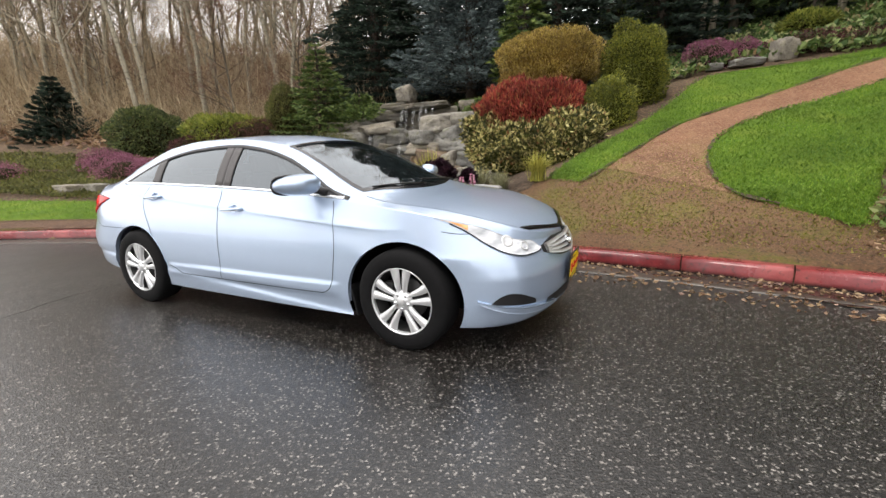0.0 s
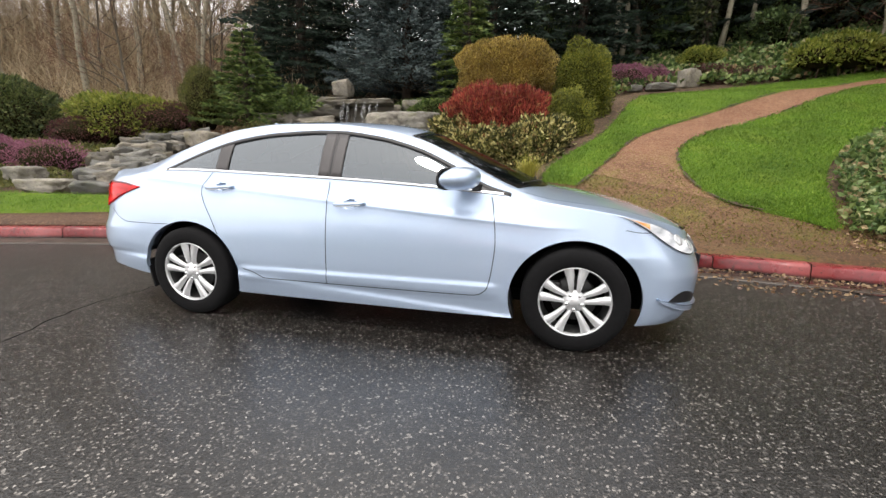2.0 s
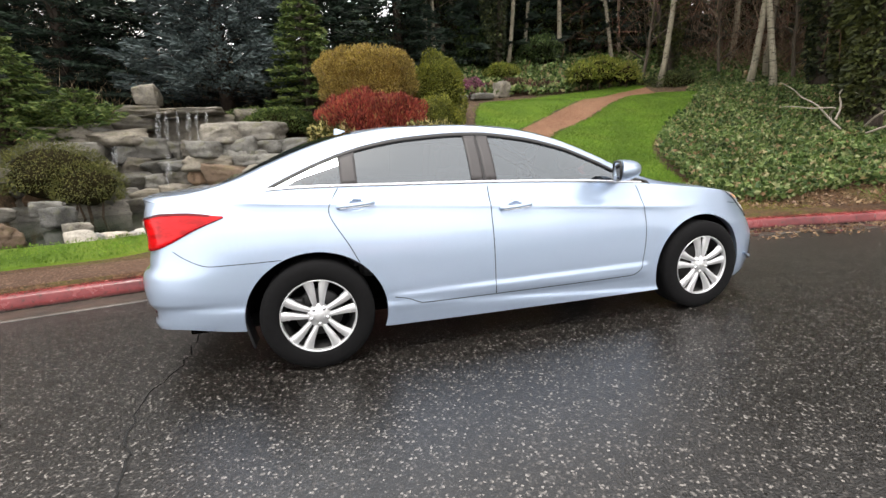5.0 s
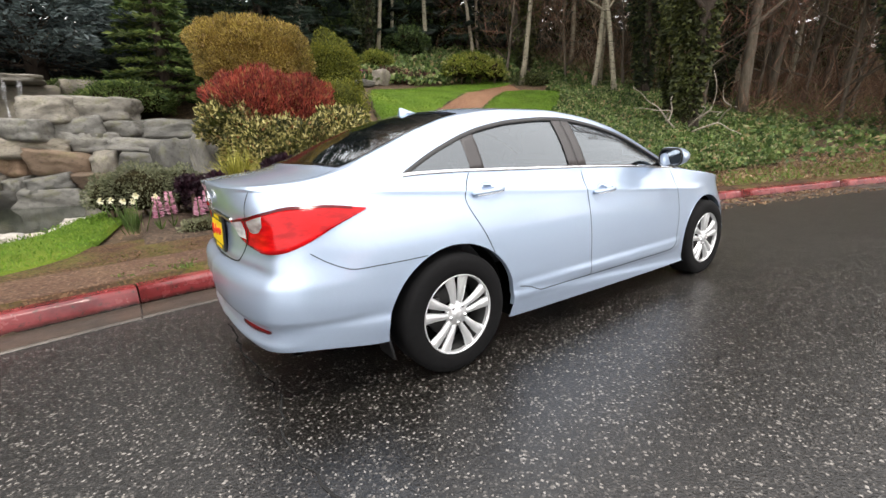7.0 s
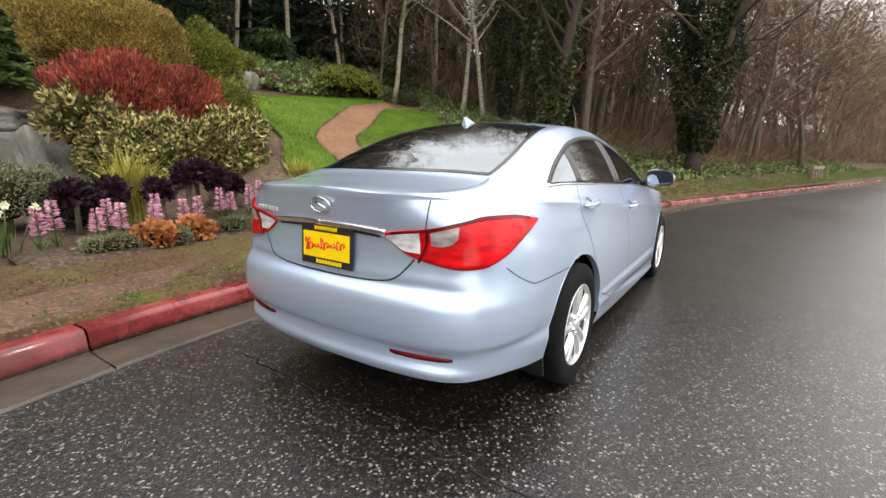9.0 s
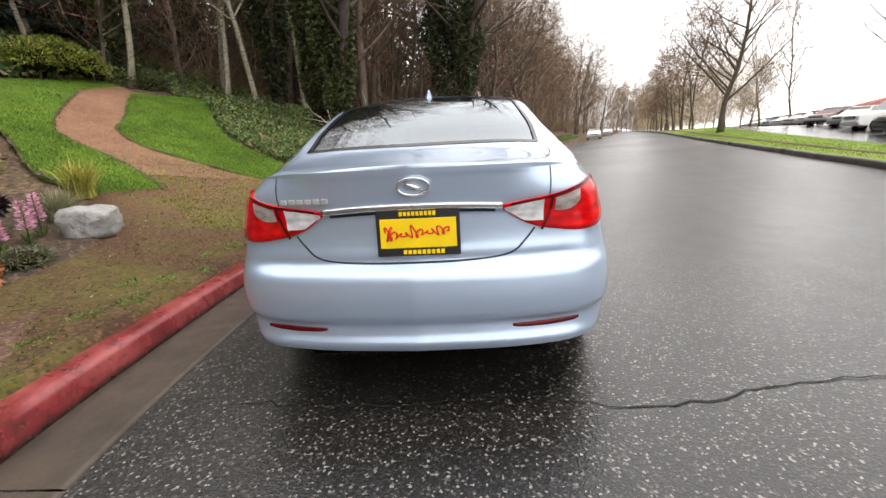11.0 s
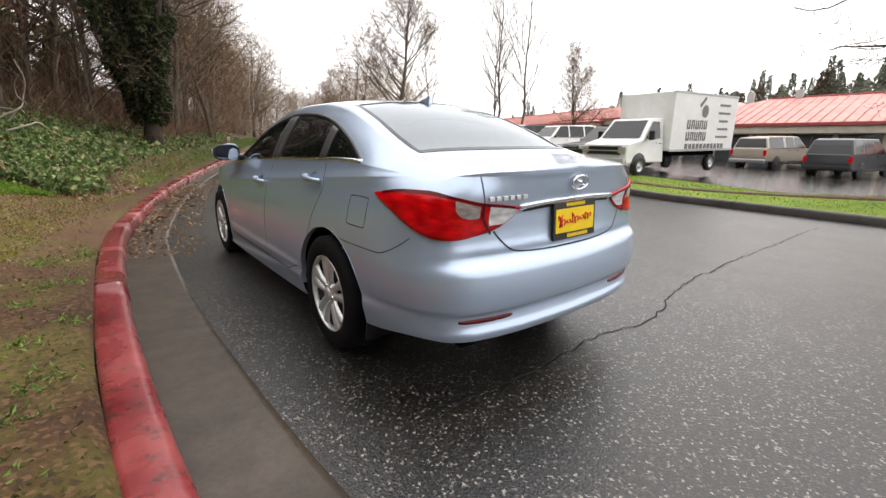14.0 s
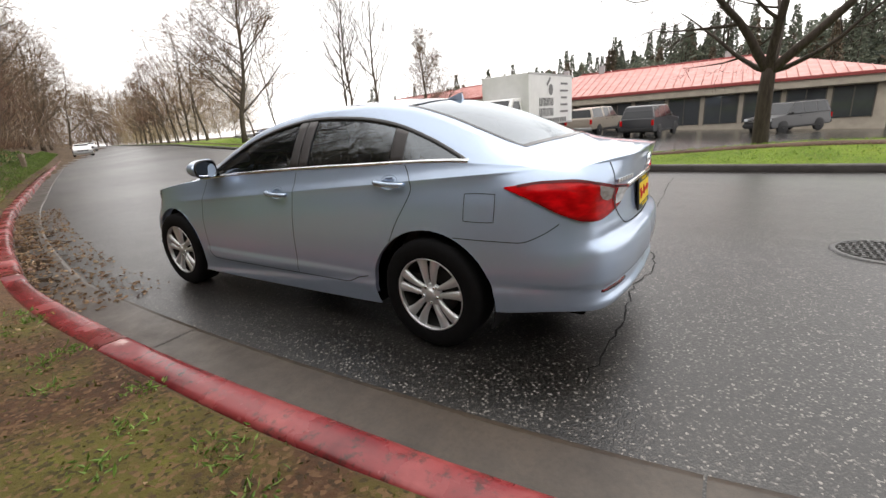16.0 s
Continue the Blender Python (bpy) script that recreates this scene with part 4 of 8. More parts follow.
hl = put("head_lamp", v, f, M_LAMP, car, "clear swept-back head lamp")
hr = put("head_lamp", *mirrored(v, f), M_LAMP, car, "clear swept-back head lamp")
s = np.linspace(1.17, 1.37, 16)
top_ = np.minimum(head_hi(s), z_edge(np.interp(head_s(s), ARC, OUT[:, 0])) - .004)
both("indicator_lens", skin(low_sz, head_s(s), np.minimum(head_lo(s) + .006, top_ - .009), top_ - .008, 4, .0105), M_AMBER, (hl, hr), "amber indicator lens")
for s0, z0, rr in ((.60, .668, .030), (.745, .71, .036)):
    ctr, nn = surf_normal(low_sz, np.array(s0), np.array(z0))
    v, f = lathe([(.0, .0), (rr * .7, .002), (rr, .008), (rr * 1.08, .003), (rr * 1.1, 0)], 'z', 28)
    rot = np.array(Vector(nn).to_track_quat('Z', 'Y').to_matrix())
    both("reflector_bowl", ((v @ rot.T) + ctr + nn * .006, f), M_SILVER, (hl, hr), "bright lamp bowl")
both("lamp_rim", ribbon(low_sz, [(float(head_s(a)), float(head_lo(a)) - .004) for a in np.linspace(.48, 1.3, 12)], .007, .006), M_SEAM, (hl, hr))

# grille: dark recess, bright slats, hood deflector, lower intake
s = np.linspace(0, .43, 20)
g_hi = .690 - .045 * (s / .43) ** 2
g_lo = .535 + .075 * (s / .43) ** 2
gm = skin(low_sz, s, g_lo, g_hi, 6, .004)
grille = put("grille", *join(gm, mirrored(*gm)), M_BLACK, car, "black grille with bright slats")
for k in range(4):
    w0 = .15 + .2 * k
    b = g_lo + (g_hi - g_lo) * w0
    sl = skin(low_sz, s[:18], b[:18] - .011, b[:18] + .011, 3, .018, .012)
    put("slat", *join(sl, mirrored(*sl)), M_SILVER, grille, "chrome grille slat")
tt = np.linspace(0, .95, 20)
dx = curve1([(0, 2.225), (.5, 2.195), (.95, 2.09)])
df = skin(top_xt, tt, dx(tt) - .035, dx(tt) + .012, 4, .012, .01)
put("hood_deflector", *join(df, mirrored(*df)), M_BLACK_GLOSS, car, "smoked bug deflector on the hood edge")
s = np.linspace(0, .42, 16)
im = skin(low_sz, s, np.full(16, .245), .325 - .02 * (s / .42) ** 2, 4, .003)
put("lower_intake", *join(im, mirrored(*im)), M_BLACK, PANELS["front_bumper"][0], "black lower bumper intake")
s = np.linspace(.56, .90, 20)
ph = (s - .56) / .34
both("fog_recess", skin(low_sz, s, .308 + .035 * ph, .335 + .09 * np.sin(np.clip(ph * 1.15, 0, 1) * np.pi * .5) * (1 - ph ** 4), 5, .003), M_BLACK, (PANELS["front_bumper"][0],) * 2, "black fog lamp recess")
s = np.linspace(.30, .97, 30)
ph = (s - .30) / .67
blade = .262 + .018 * ph + .085 * ph ** 3
both("bumper_blade", skin(low_sz, s, blade - .006 - .016 * np.sin(ph * np.pi), blade + .006 + .016 * np.sin(ph * np.pi), 5, .022, .02), M_PAINT, (PANELS["front_bumper"][0],) * 2, "body-coloured blade under the fog lamp recess")

# door handles with their recesses
for hx, hz, par in ((-.104, .896, (LEFT_DOOR, RIGHT_DOOR)), (-1.127, .977, (LEFT_BACK, RIGHT_BACK))):
    cx_, cz_ = SCOOPS[0] if hx > -.5 else SCOOPS[1]
    bowl = []
    for rho, off in ((1.0, .0016), (.92, .001), (.84, -.006), (.62, -.020), (.3, -.028), (.05, -.029)):
        aa = np.linspace(0, 2 * np.pi, 33)
        p, nn = surf_normal(low_xz, cx_ + .070 * rho * np.cos(aa), cz_ + .042 * rho * np.sin(aa))
        bowl.append(p + nn * off)
    both("handle_recess", (np.stack(bowl, 0).reshape(-1, 3), [tuple(q) for q in grid_faces(6, 33)]), M_PAINT, par, "scooped hollow behind the handle")
    path = [low_xz(np.array(hx + dx_), np.array(hz + dz_)) + np.array([0, o, 0]) for dx_, dz_, o in ((-.105, -.012, .004), (-.09, -.008, .03), (0, -.003, .04), (.085, .003, .034), (.105, .004, .004))]
    c = spline([tuple(p) for p in path], 20)
    v, f = tube(c, .0125, 10)
    v = np.array(v)
    both("door_handle", (v, f), M_PAINT, par, "body-coloured pull handle")
    ck = c.copy()
    ck[:, 2] -= .011
    ck[:, 1] += .006
    both("handle_strip", tube(ck[2:-2], .004, 6), M_CHROME, par, "bright handle inlay")

# mirrors
mb = bmesh.new()
bmesh.ops.create_icosphere(mb, subdivisions=4, radius=1.0)
for vtx in mb.verts:
    x0, y0, z0 = vtx.co
    bx = 0.125 * np.sign(x0) * abs(x0) ** .9
    if x0 < -.2:
        bx = -.035 + .01 * x0
    vtx.co = (bx + .012 * z0 - .055 * y0, .125 * np.sign(y0) * abs(y0) ** .75, (.070 - .020 * y0) * np.sign(z0) * abs(z0) ** .85)
me = bpy.data.meshes.new("mirror_shell")
mb.to_mesh(me)
mb.free()
mv = np.array([v.co for v in me.vertices])
mf = [tuple(p.vertices) for p in me.polygons]
mc = np.array([.646, .935, 1.08])
both("door_mirror", (mv + mc, mf), M_PAINT, (LEFT_DOOR, RIGHT_DOOR), "body-coloured door mirror shell")
w = np.linspace(0, 2 * np.pi, 33)[:-1]
gl = np.stack([-.050 - .055 * np.sign(np.cos(w)) * np.abs(np.cos(w)) ** .7, .108 * np.sign(np.cos(w)) * np.abs(np.cos(w)) ** .6, .058 * np.sign(np.sin(w)) * np.abs(np.sin(w)) ** .7], -1)
both("mirror_glass", (gl + mc, [tuple(range(32))]), simple("tinted_mirror", (0.07, 0.08, 0.10), 0.04, 1.0, 0.02), (LEFT_DOOR, RIGHT_DOOR), "mirror glass")
both("mirror_rim", tube(np.vstack([gl, gl[:1]]) * (1, 1.04, 1.06) + mc + (0.003, 0, 0), .008, 6, False), M_BLACK, (LEFT_DOOR, RIGHT_DOOR))
both("mirror_stalk", tube(spline([(.78, .72, 1.02), (.74, .80, 1.03), (.69, .87, 1.05)], 8), [.03, .028, .026, .026, .026, .026, .026, .03], 8), M_BLACK, (LEFT_DOOR, RIGHT_DOOR), "black mirror foot")

# shark-fin aerial
fin = spline([(-1.03, .0), (-1.10, .022), (-1.15, .046), (-1.18, .054), (-1.185, .03), (-1.19, 0)], 20)
vv = [(a, yy * (.017 - .014 * b / .055), float(z_mid(a)) - .01 + b) for yy in (-1, 1) for a, b in fin]
n = len(fin)
ff = [tuple(range(n))[::-1], tuple(range(n, 2 * n))] + [(i, i + 1, n + i + 1, n + i) for i in range(n - 1)]
put("aerial", vv, ff, M_PAINT, car, "shark-fin roof aerial", smooth=False)

# wheels
prof_tyre = [(.205, -.10), (.235, -.108), (.29, -.112), (.32, -.104), (.333, -.088), (.336, -.05), (.3365, 0), (.336, .05), (.333, .088), (.32, .104), (.29, .112), (.25, .112), (.228, .106), (.218, .096)]
prof_rim = [(.222, .098), (.224, .106), (.220, .108), (.216, .104), (.213, .094), (.212, .078)]
prof_barrel = [(.2118, .080), (.198, .03), (.19, -.09)]


def spoke_pair(k):
    """Two curved arms that leave the hub together and reach the rim apart."""
    out = []
    a0 = 2 * np.pi * k / 5 + np.pi / 2
    for d in (-1, 1):
        ang = [a0 + d * .34, a0 + d * .26, a0 + d * .215, a0 + d * .225]
        rad = [.048, .094, .150, .217]
        wid = [.012, .017, .0235, .033]
        dep = [.090, .100, .103, .100]
        P = spline(list(zip(rad, ang, wid, dep)), 9)
        v = []
        for r_, a_, w_, h_ in P:
            c, s_ = np.cos(a_), np.sin(a_)
            for o, z in ((-w_, h_ - .022), (-w_ * .8, h_ - .004), (0, h_), (w_ * .8, h_ - .004), (w_, h_ - .022)):
                v.append((r_ * c - o * s_, z, r_ * s_ + o * c))
        f = [(i * 5 + j, (i + 1) * 5 + j, (i + 1) * 5 + j + 1, i * 5 + j + 1) for i in range(8) for j in range(4)]
        out.append((v, f))
    return out


def wheel(cx, side, steer=0.0):
    wh = new("wheel")
    wh.parent = car
    wh["label"] = "black tyre on a silver ten-spoke wheel"
    wh.matrix_local = pose(cx, side * .795, .335, 0, 0, 0 if side > 0 else 180)
    put("tyre", *lathe(prof_tyre, 'y', 64), M_RUBBER, wh, "black road tyre")
    rim = put("rim", *lathe(prof_rim, 'y', 64), M_SILVER, wh, "silver alloy-look rim")
    put("rim_barrel", *lathe(prof_barrel, 'y', 48), M_DISC, wh, "dark inner barrel of the wheel")
    for k in range(5):
        for v, f in spoke_pair(k):
            put("spoke", v, f, M_SILVER, wh)
    put("hub_cap", *lathe([(0, .106), (.026, .105), (.033, .099), (.034, .094), (.062, .092), (.07, .086), (.072, .07)], 'y', 40), M_SILVER, wh, "round hub cap")
    for k in range(5):
        a = 2 * np.pi * (k + .5) / 5 + np.pi / 2
        v, f = lathe([(0, .004), (.008, .003), (.011, 0), (.011, -.02)], 'y', 10)
        put("wheel_nut", np.array(v) * (1.15, 1.4, 1.15) + (.05 * np.cos(a), .096, .05 * np.sin(a)), f, M_CHROME, wh)
    put("brake_disc", *lathe([(.05, .02), (.14, .02), (.145, .012), (.145, 0)], 'y', 40), M_DISC, wh, "grey brake disc")
    put("wheel_back", *lathe([(0, -.02), (.2, -.02), (.206, -.06)], 'y', 32), M_UNDER, wh)
    bm = bmesh.new()
    box_bm(bm, (.07, .05, .12), (.12, .03, .05), .015)
    put_bm("brake_caliper", bm, M_DISC, wh)


for cx in (1.395, -1.40):
    for sd in (1, -1):
        wheel(cx, sd)
# arch lips, liners, mud flaps
a = np.linspace(-.12, np.pi + .12, 50)
for cx in (1.395, -1.40):
    xs, zs = cx + .413 * np.cos(a), .335 + .386 * np.sin(a)
    zs = np.maximum(zs, .22)
    p, nn = surf_normal(low_xz, xs, zs)
    V = np.stack([p + nn * .0015, p * (1, 1, 1) - np.stack([0 * a, np.full(50, .03), 0 * a], -1)], 1).reshape(-1, 3)
    both("arch_lip", (V, [tuple(q) for q in grid_faces(50, 2)]), M_PAINT, (car, car))
    L = np.stack([np.stack([cx + .425 * np.cos(a), np.full(50, .78), .335 + .398 * np.sin(a)], -1), np.stack([cx + .425 * np.cos(a), np.full(50, .5), .335 + .398 * np.sin(a)], -1),
                  np.stack([cx + .01 * np.cos(a), np.full(50, .5), .335 + .01 * np.sin(a)], -1)], 1).reshape(-1, 3)
    both("wheel_liner", (L, [tuple(q) for q in grid_faces(50, 3)]), M_UNDER, (car, car))
    bm = bmesh.new()
    box_bm(bm, (.014, .15, .22), (cx - .405, .785, .285), .004, Matrix.Rotation(-.22, 4, 'Y'))
    me = bpy.data.meshes.new("flap")
    bm.to_mesh(me)
    bm.free()
    both("mud_flap", (np.array([v.co for v in me.vertices]), [tuple(p.vertices) for p in me.polygons]), M_BLACK, (car, car), "black rubber mud flap")

# floor pan, inner trim, seats, dash, steering wheel
bm = bmesh.new()
box_bm(bm, (4.3, 1.1, .10), (-.05, 0, .25), .02)
box_bm(bm, (1.9, 1.66, .08), (0, 0, .22), .02)
put_bm("floor_pan", bm, M_UNDER, car)
bm = bmesh.new()
box_bm(bm, (.42, 1.28, .16), (.90, 0, .885), .06)
put_bm("dashboard", bm, M_BLACK, car, "dark moulded dashboard")
bm = bmesh.new()
box_bm(bm, (.3, 1.3, .04), (-1.75, 0, 1.08), .015)
put_bm("parcel_shelf", bm, M_BLACK, car)
for sx, sy in ((.15, .37), (.15, -.37)):
    bm = bmesh.new()
    box_bm(bm, (.5, .5, .16), (sx, sy, .52), .06, None, 3)
    box_bm(bm, (.14, .48, .62), (sx - .30, sy, .84), .06, Matrix.Rotation(-.2, 4, 'Y'), 3)
    box_bm(bm, (.09, .26, .17), (sx - .40, sy, 1.22), .04, Matrix.Rotation(-.15, 4, 'Y'), 3)
    put_bm("front_seat", bm, M_SEAT, car, "grey cloth front seat with headrest")
bm = bmesh.new()
box_bm(bm, (.55, 1.3, .16), (-.85, 0, .55), .06, None, 3)
box_bm(bm, (.16, 1.3, .6), (-1.2, 0, .84), .06, Matrix.Rotation(-.35, 4, 'Y'), 3)
for sy in (.4, -.4):
    box_bm(bm, (.09, .25, .14), (-1.40, sy, 1.16), .04, Matrix.Rotation(-.2, 4, 'Y'), 3)
put_bm("rear_seat", bm, M_SEAT, car, "grey cloth rear bench")
w = np.linspace(0, 2 * np.pi, 33)
ring = np.stack([-.06 * np.sin(w), .185 * np.cos(w), .175 * np.sin(w)], -1) + (.58, .37, .97)
v, f = join(tube(ring, .015, 8, False), tube([(.58, .37, .97), (.75, .37, .90)], .03, 8), tube([(.58, .19, .97), (.59, .37, .96), (.58, .55, .97)], .014, 6))
put("steering_wheel", v, f, M_BLACK, car, "black steering wheel")
for w0, w1 in ((.62, -.02), (-.05, -.60)):
    pts = [upper(np.array(1.16 - .20 * abs(a) ** 2 - .06 * k), np.array(2 - abs(a) / .74)) * np.array([1, 1 if a > 0 else -1, 1]) + np.array([0, 0, .014]) for k, a in zip((0, .5, 1), (w0, (w0 + w1) / 2, w1))]
    put("wiper", *tube(spline([tuple(p) for p in pts], 14), .007, 5), M_BLACK, car, "black wiper arm")


# ---- plant and rock kinds ----
RNG = np.random.default_rng(7)


def unit(v):
    return v / (np.linalg.norm(v, axis=-1, keepdims=True) + 1e-9)


def leaf_cards(P, D, L, W, rng, fold=0.25):
    """Leaves as folded rhombs: base P, direction D, length and width arrays."""
    n = len(P)
    L, W = np.broadcast_to(L, (n,)), np.broadcast_to(W, (n,))
    D = unit(D)
    side = unit(np.cross(D, rng.normal(size=(n, 3))))
    up = np.cross(side, D)
    mid = P + D * (L * .45)[:, None] + up * (W * fold)[:, None]
    V = np.stack([P, mid - side * (W / 2)[:, None], P + D * L[:, None], mid + side * (W / 2)[:, None]], 1).reshape(-1, 3)
    F = np.arange(n * 4).reshape(-1, 4)
    return V, F


def lumpy(dirs, seed, amount, freq=2.2):
    return np.array([1 + amount * noise.noise(Vector((d[0] * freq + seed, d[1] * freq, d[2] * freq - seed))) * 2 for d in dirs])


def blob_points(n, c, r, rng, seed, power=1.0, lump=0.12, depth=0.25, low=-0.6):
    d = unit(rng.normal(size=(int(n * 1.6), 3)))
    d = d[d[:, 2] > low][:n]
    k = lumpy(d, seed, lump) * (1 - depth * rng.random(len(d)) ** 2)
    q = np.sign(d) * np.abs(d) ** power
    return np.array(c) + q * np.array(r) * k[:, None], d


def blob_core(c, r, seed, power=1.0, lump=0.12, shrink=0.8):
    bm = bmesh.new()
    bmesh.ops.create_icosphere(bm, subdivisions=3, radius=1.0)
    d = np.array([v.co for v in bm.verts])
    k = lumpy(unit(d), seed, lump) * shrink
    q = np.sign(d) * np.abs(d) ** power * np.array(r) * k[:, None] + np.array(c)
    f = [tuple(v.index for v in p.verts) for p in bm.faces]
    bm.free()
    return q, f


# core colours darkened to paint in the shade among a shrub's twigs
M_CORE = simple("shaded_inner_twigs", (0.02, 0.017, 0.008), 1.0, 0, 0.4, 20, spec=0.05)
M_TWIG = simple("brown_twigs", (0.10, 0.07, 0.045), 0.85, 0, 0.35, 4)


M_CORE_GOLD = simple("golden_inner_shade", (0.13, 0.085, 0.02), 1.0, 0, 0.5, 25, spec=0.05)
M_CORE_GREEN = simple("green_inner_shade", (0.04, 0.045, 0.01), 1.0, 0, 0.5, 25, spec=0.05)
M_CORE_RED = simple("red_inner_shade", (0.07, 0.016, 0.012), 1.0, 0, 0.5, 25, spec=0.05)


def bush(name, label, blobs, n, leaf, mat, seed, up=0.2, power=1.0, lump=0.12, core=M_CORE, low=-0.6, group=""):
    """A shrub of one or more rounded masses: a solid core coloured as shaded inner twigs, and many single leaves."""
    rng = np.random.default_rng(seed)
    b = thing(name, label, "shrub", group)
    tot = sum(r[0] * r[1] + r[0] * r[2] for _, r in blobs)
    leaves, cores = [], []
    for i, (c, r) in enumerate(blobs):
        m = int(n * (r[0] * r[1] + r[0] * r[2]) / tot)
        P, d = blob_points(m, c, r, rng, seed + i * 3.1, power, lump, 0.22, low)
        D = unit(d + rng.normal(size=d.shape) * 0.7 + np.array([0, 0, up]))
        L = leaf[0] * (0.7 + 0.6 * rng.random(len(P)))
        leaves.append(leaf_cards(P, D, L, L * leaf[1], rng))
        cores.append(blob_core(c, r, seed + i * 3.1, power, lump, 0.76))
    # solid dark core, its colour standing in for shade behind the leaves
    put("shade_core", *join(*cores), core, b)
    V = np.vstack([v for v, _ in leaves])
    put("leaves", V, np.arange(len(V)).reshape(-1, 4), mat, b, smooth=False)
    # short stems down to the soil
    for c, r in blobs:
        for k in range(4):
            a = rng.random() * 6.28
            x, y = c[0] + .4 * r[0] * math.cos(a), c[1] + .4 * r[1] * math.sin(a)
            put("stem", *tube([(c[0] + .2 * r[0] * math.cos(a), c[1] + .2 * r[1] * math.sin(a), float(land_z(x, y)) - .08), (x, y, c[2])], [.03, .015], 5), M_TWIG, b)
    return b


def rock_mesh(seed, mat, cuts=5):
    """A weathered block: six uneven sides and a few broken corners, softly rounded."""
    rng = np.random.default_rng(seed)
    bm = bmesh.new()
    bmesh.ops.create_icosphere(bm, subdivisions=4, radius=1.0)
    d = unit(np.array([v.co for v in bm.verts]))
    axes = np.vstack([np.eye(3), -np.eye(3)])
    planes = unit(axes + rng.normal(size=(6, 3)) * .13)
    high = .46 + .07 * rng.random(6)
    extra = unit(rng.normal(size=(cuts, 3)))
    planes, high = np.vstack([planes, extra]), np.concatenate([high, .56 + .1 * rng.random(cuts)])
    k = np.clip(d @ planes.T, 0, None) / high
    r = (k ** 18).sum(1) ** (-1 / 18)
    for v, q, ln in zip(bm.verts, d, r):
        c = Vector(q * ln)
        w = c * 3.0 + Vector((seed * 2.7, 0, 0))
        v.co = c * (1 + noise.noise(w) * .10 + noise.noise(w * 2.6) * .065 + noise.noise(w * 6) * .035)
    me = bpy.data.meshes.new("rock")
    bm.to_mesh(me)
    bm.free()
    me.materials.append(mat)
    me.polygons.foreach_set("use_smooth", [True] * len(me.polygons))
    return me


def rock_material(name, lo, hi, moss=0.25):
    N = Nodes(name)
    a, b, c = N.noise(2.0, 6.0, 0.6), N.noise(11.0, 6.0, 0.7), N.noise(40.0, 3.0, 0.6)
    rnd = N.n("ShaderNodeObjectInfo").outputs["Random"]
    col = N.ramp(a, [(0.3, lo), (0.7, hi)])
    tint = N.ramp(rnd, [(0.0, (0.55, 0.56, 0.58)), (0.45, (0.95, 0.95, 0.95)), (0.75, (1.15, 1.05, 0.92)), (1.0, (1.35, 1.3, 1.25))])
    col = N.mix(1.0, col, tint, 'MULTIPLY')
    col = N.mix(N.ramp(b, [(0.52, (0, 0, 0)), (0.7, (0.75, 0.75, 0.75))]), col, tuple(v * .35 for v in lo))
    col = N.mix(N.math('MULTIPLY', N.ramp(N.noise(3.3, 5.0, .7), [(0.52, (0, 0, 0)), (0.66, (1, 1, 1))]), moss), col, (0.085, 0.085, 0.02))
    N.set(col, N.ramp(a, [(0.3, (0.5,) * 3), (0.7, (0.8,) * 3)]), spec=0.45)
    N.bump(N.math('ADD', b, N.math('MULTIPLY', c, 0.4)), 0.7, 0.03)
    return N.m


M_ROCK = rock_material("grey_boulder", (0.09, 0.087, 0.078), (0.29, 0.28, 0.25), 0.45)
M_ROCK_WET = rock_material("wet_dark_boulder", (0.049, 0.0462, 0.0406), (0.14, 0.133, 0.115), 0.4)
M_ROCK_RUST = rock_material("rusty_boulder", (0.12, 0.08, 0.05), (0.23, 0.165, 0.115), 0.4)
ROCKS = [rock_mesh(s, M_ROCK, 3 + s % 4) for s in range(9)]
ROCKS_WET = [rock_mesh(s + 20, M_ROCK_WET, 3 + s % 4) for s in range(5)]
M_ROCK_PALE = rock_material("pale_smooth_stone", (0.34, 0.33, 0.31), (0.58, 0.56, 0.53), 0.15)
ROCKS_PALE = [rock_mesh(s + 60, M_ROCK_PALE, 10) for s in range(4)]
ROCKS_RUST = [rock_mesh(s + 40, M_ROCK_RUST, 5) for s in range(3)]


def rock(mesh, at, size, turn, parent=None, tilt=(0, 0), name="rock"):
    ob = new(name, mesh)
    if parent is not None:
        ob.parent = parent
    ob.matrix_local = pose(*at, tilt[0], tilt[1], turn) @ Matrix.Diagonal((*size, 1))
    return ob


def bark_material(name, lo, hi, marks=0.0):
    N = Nodes(name)
    a = N.noise(3.0, 6.0, 0.7, stretch=(6, 6, 1))
    col = N.ramp(a, [(0.3, lo), (0.7, hi)])
    if marks:
        col = N.mix(N.ramp(N.noise(2.0, 4.0, .6, stretch=(2, 2, 8)), [(0.56, (0, 0, 0)), (0.62, (marks,) * 3)]), col, (0.03, 0.026, 0.022))
    N.set(col, 0.85, spec=0.25)
    N.bump(a, 0.6, 0.03)
    return N.m


M_BARK_GREY = bark_material("grey_brown_bark", (0.055, 0.045, 0.033), (0.15, 0.125, 0.095))
M_BARK_PALE = bark_material("pale_alder_bark", (0.17, 0.15, 0.105), (0.38, 0.345, 0.265), 0.8)
M_BARK_DARK = bark_material("dark_wet_bark", (0.03, 0.0225, 0.018), (0.0825, 0.0645, 0.051))
M_TWIG_WARM = simple("warm_brown_twigs", (0.16, 0.105, 0.06), 0.85, 0, 0.3, 1.2)
M_TWIG_DARK = simple("dark_twigs", (0.055, 0.038, 0.028), 0.85, 0, 0.3, 1.2)
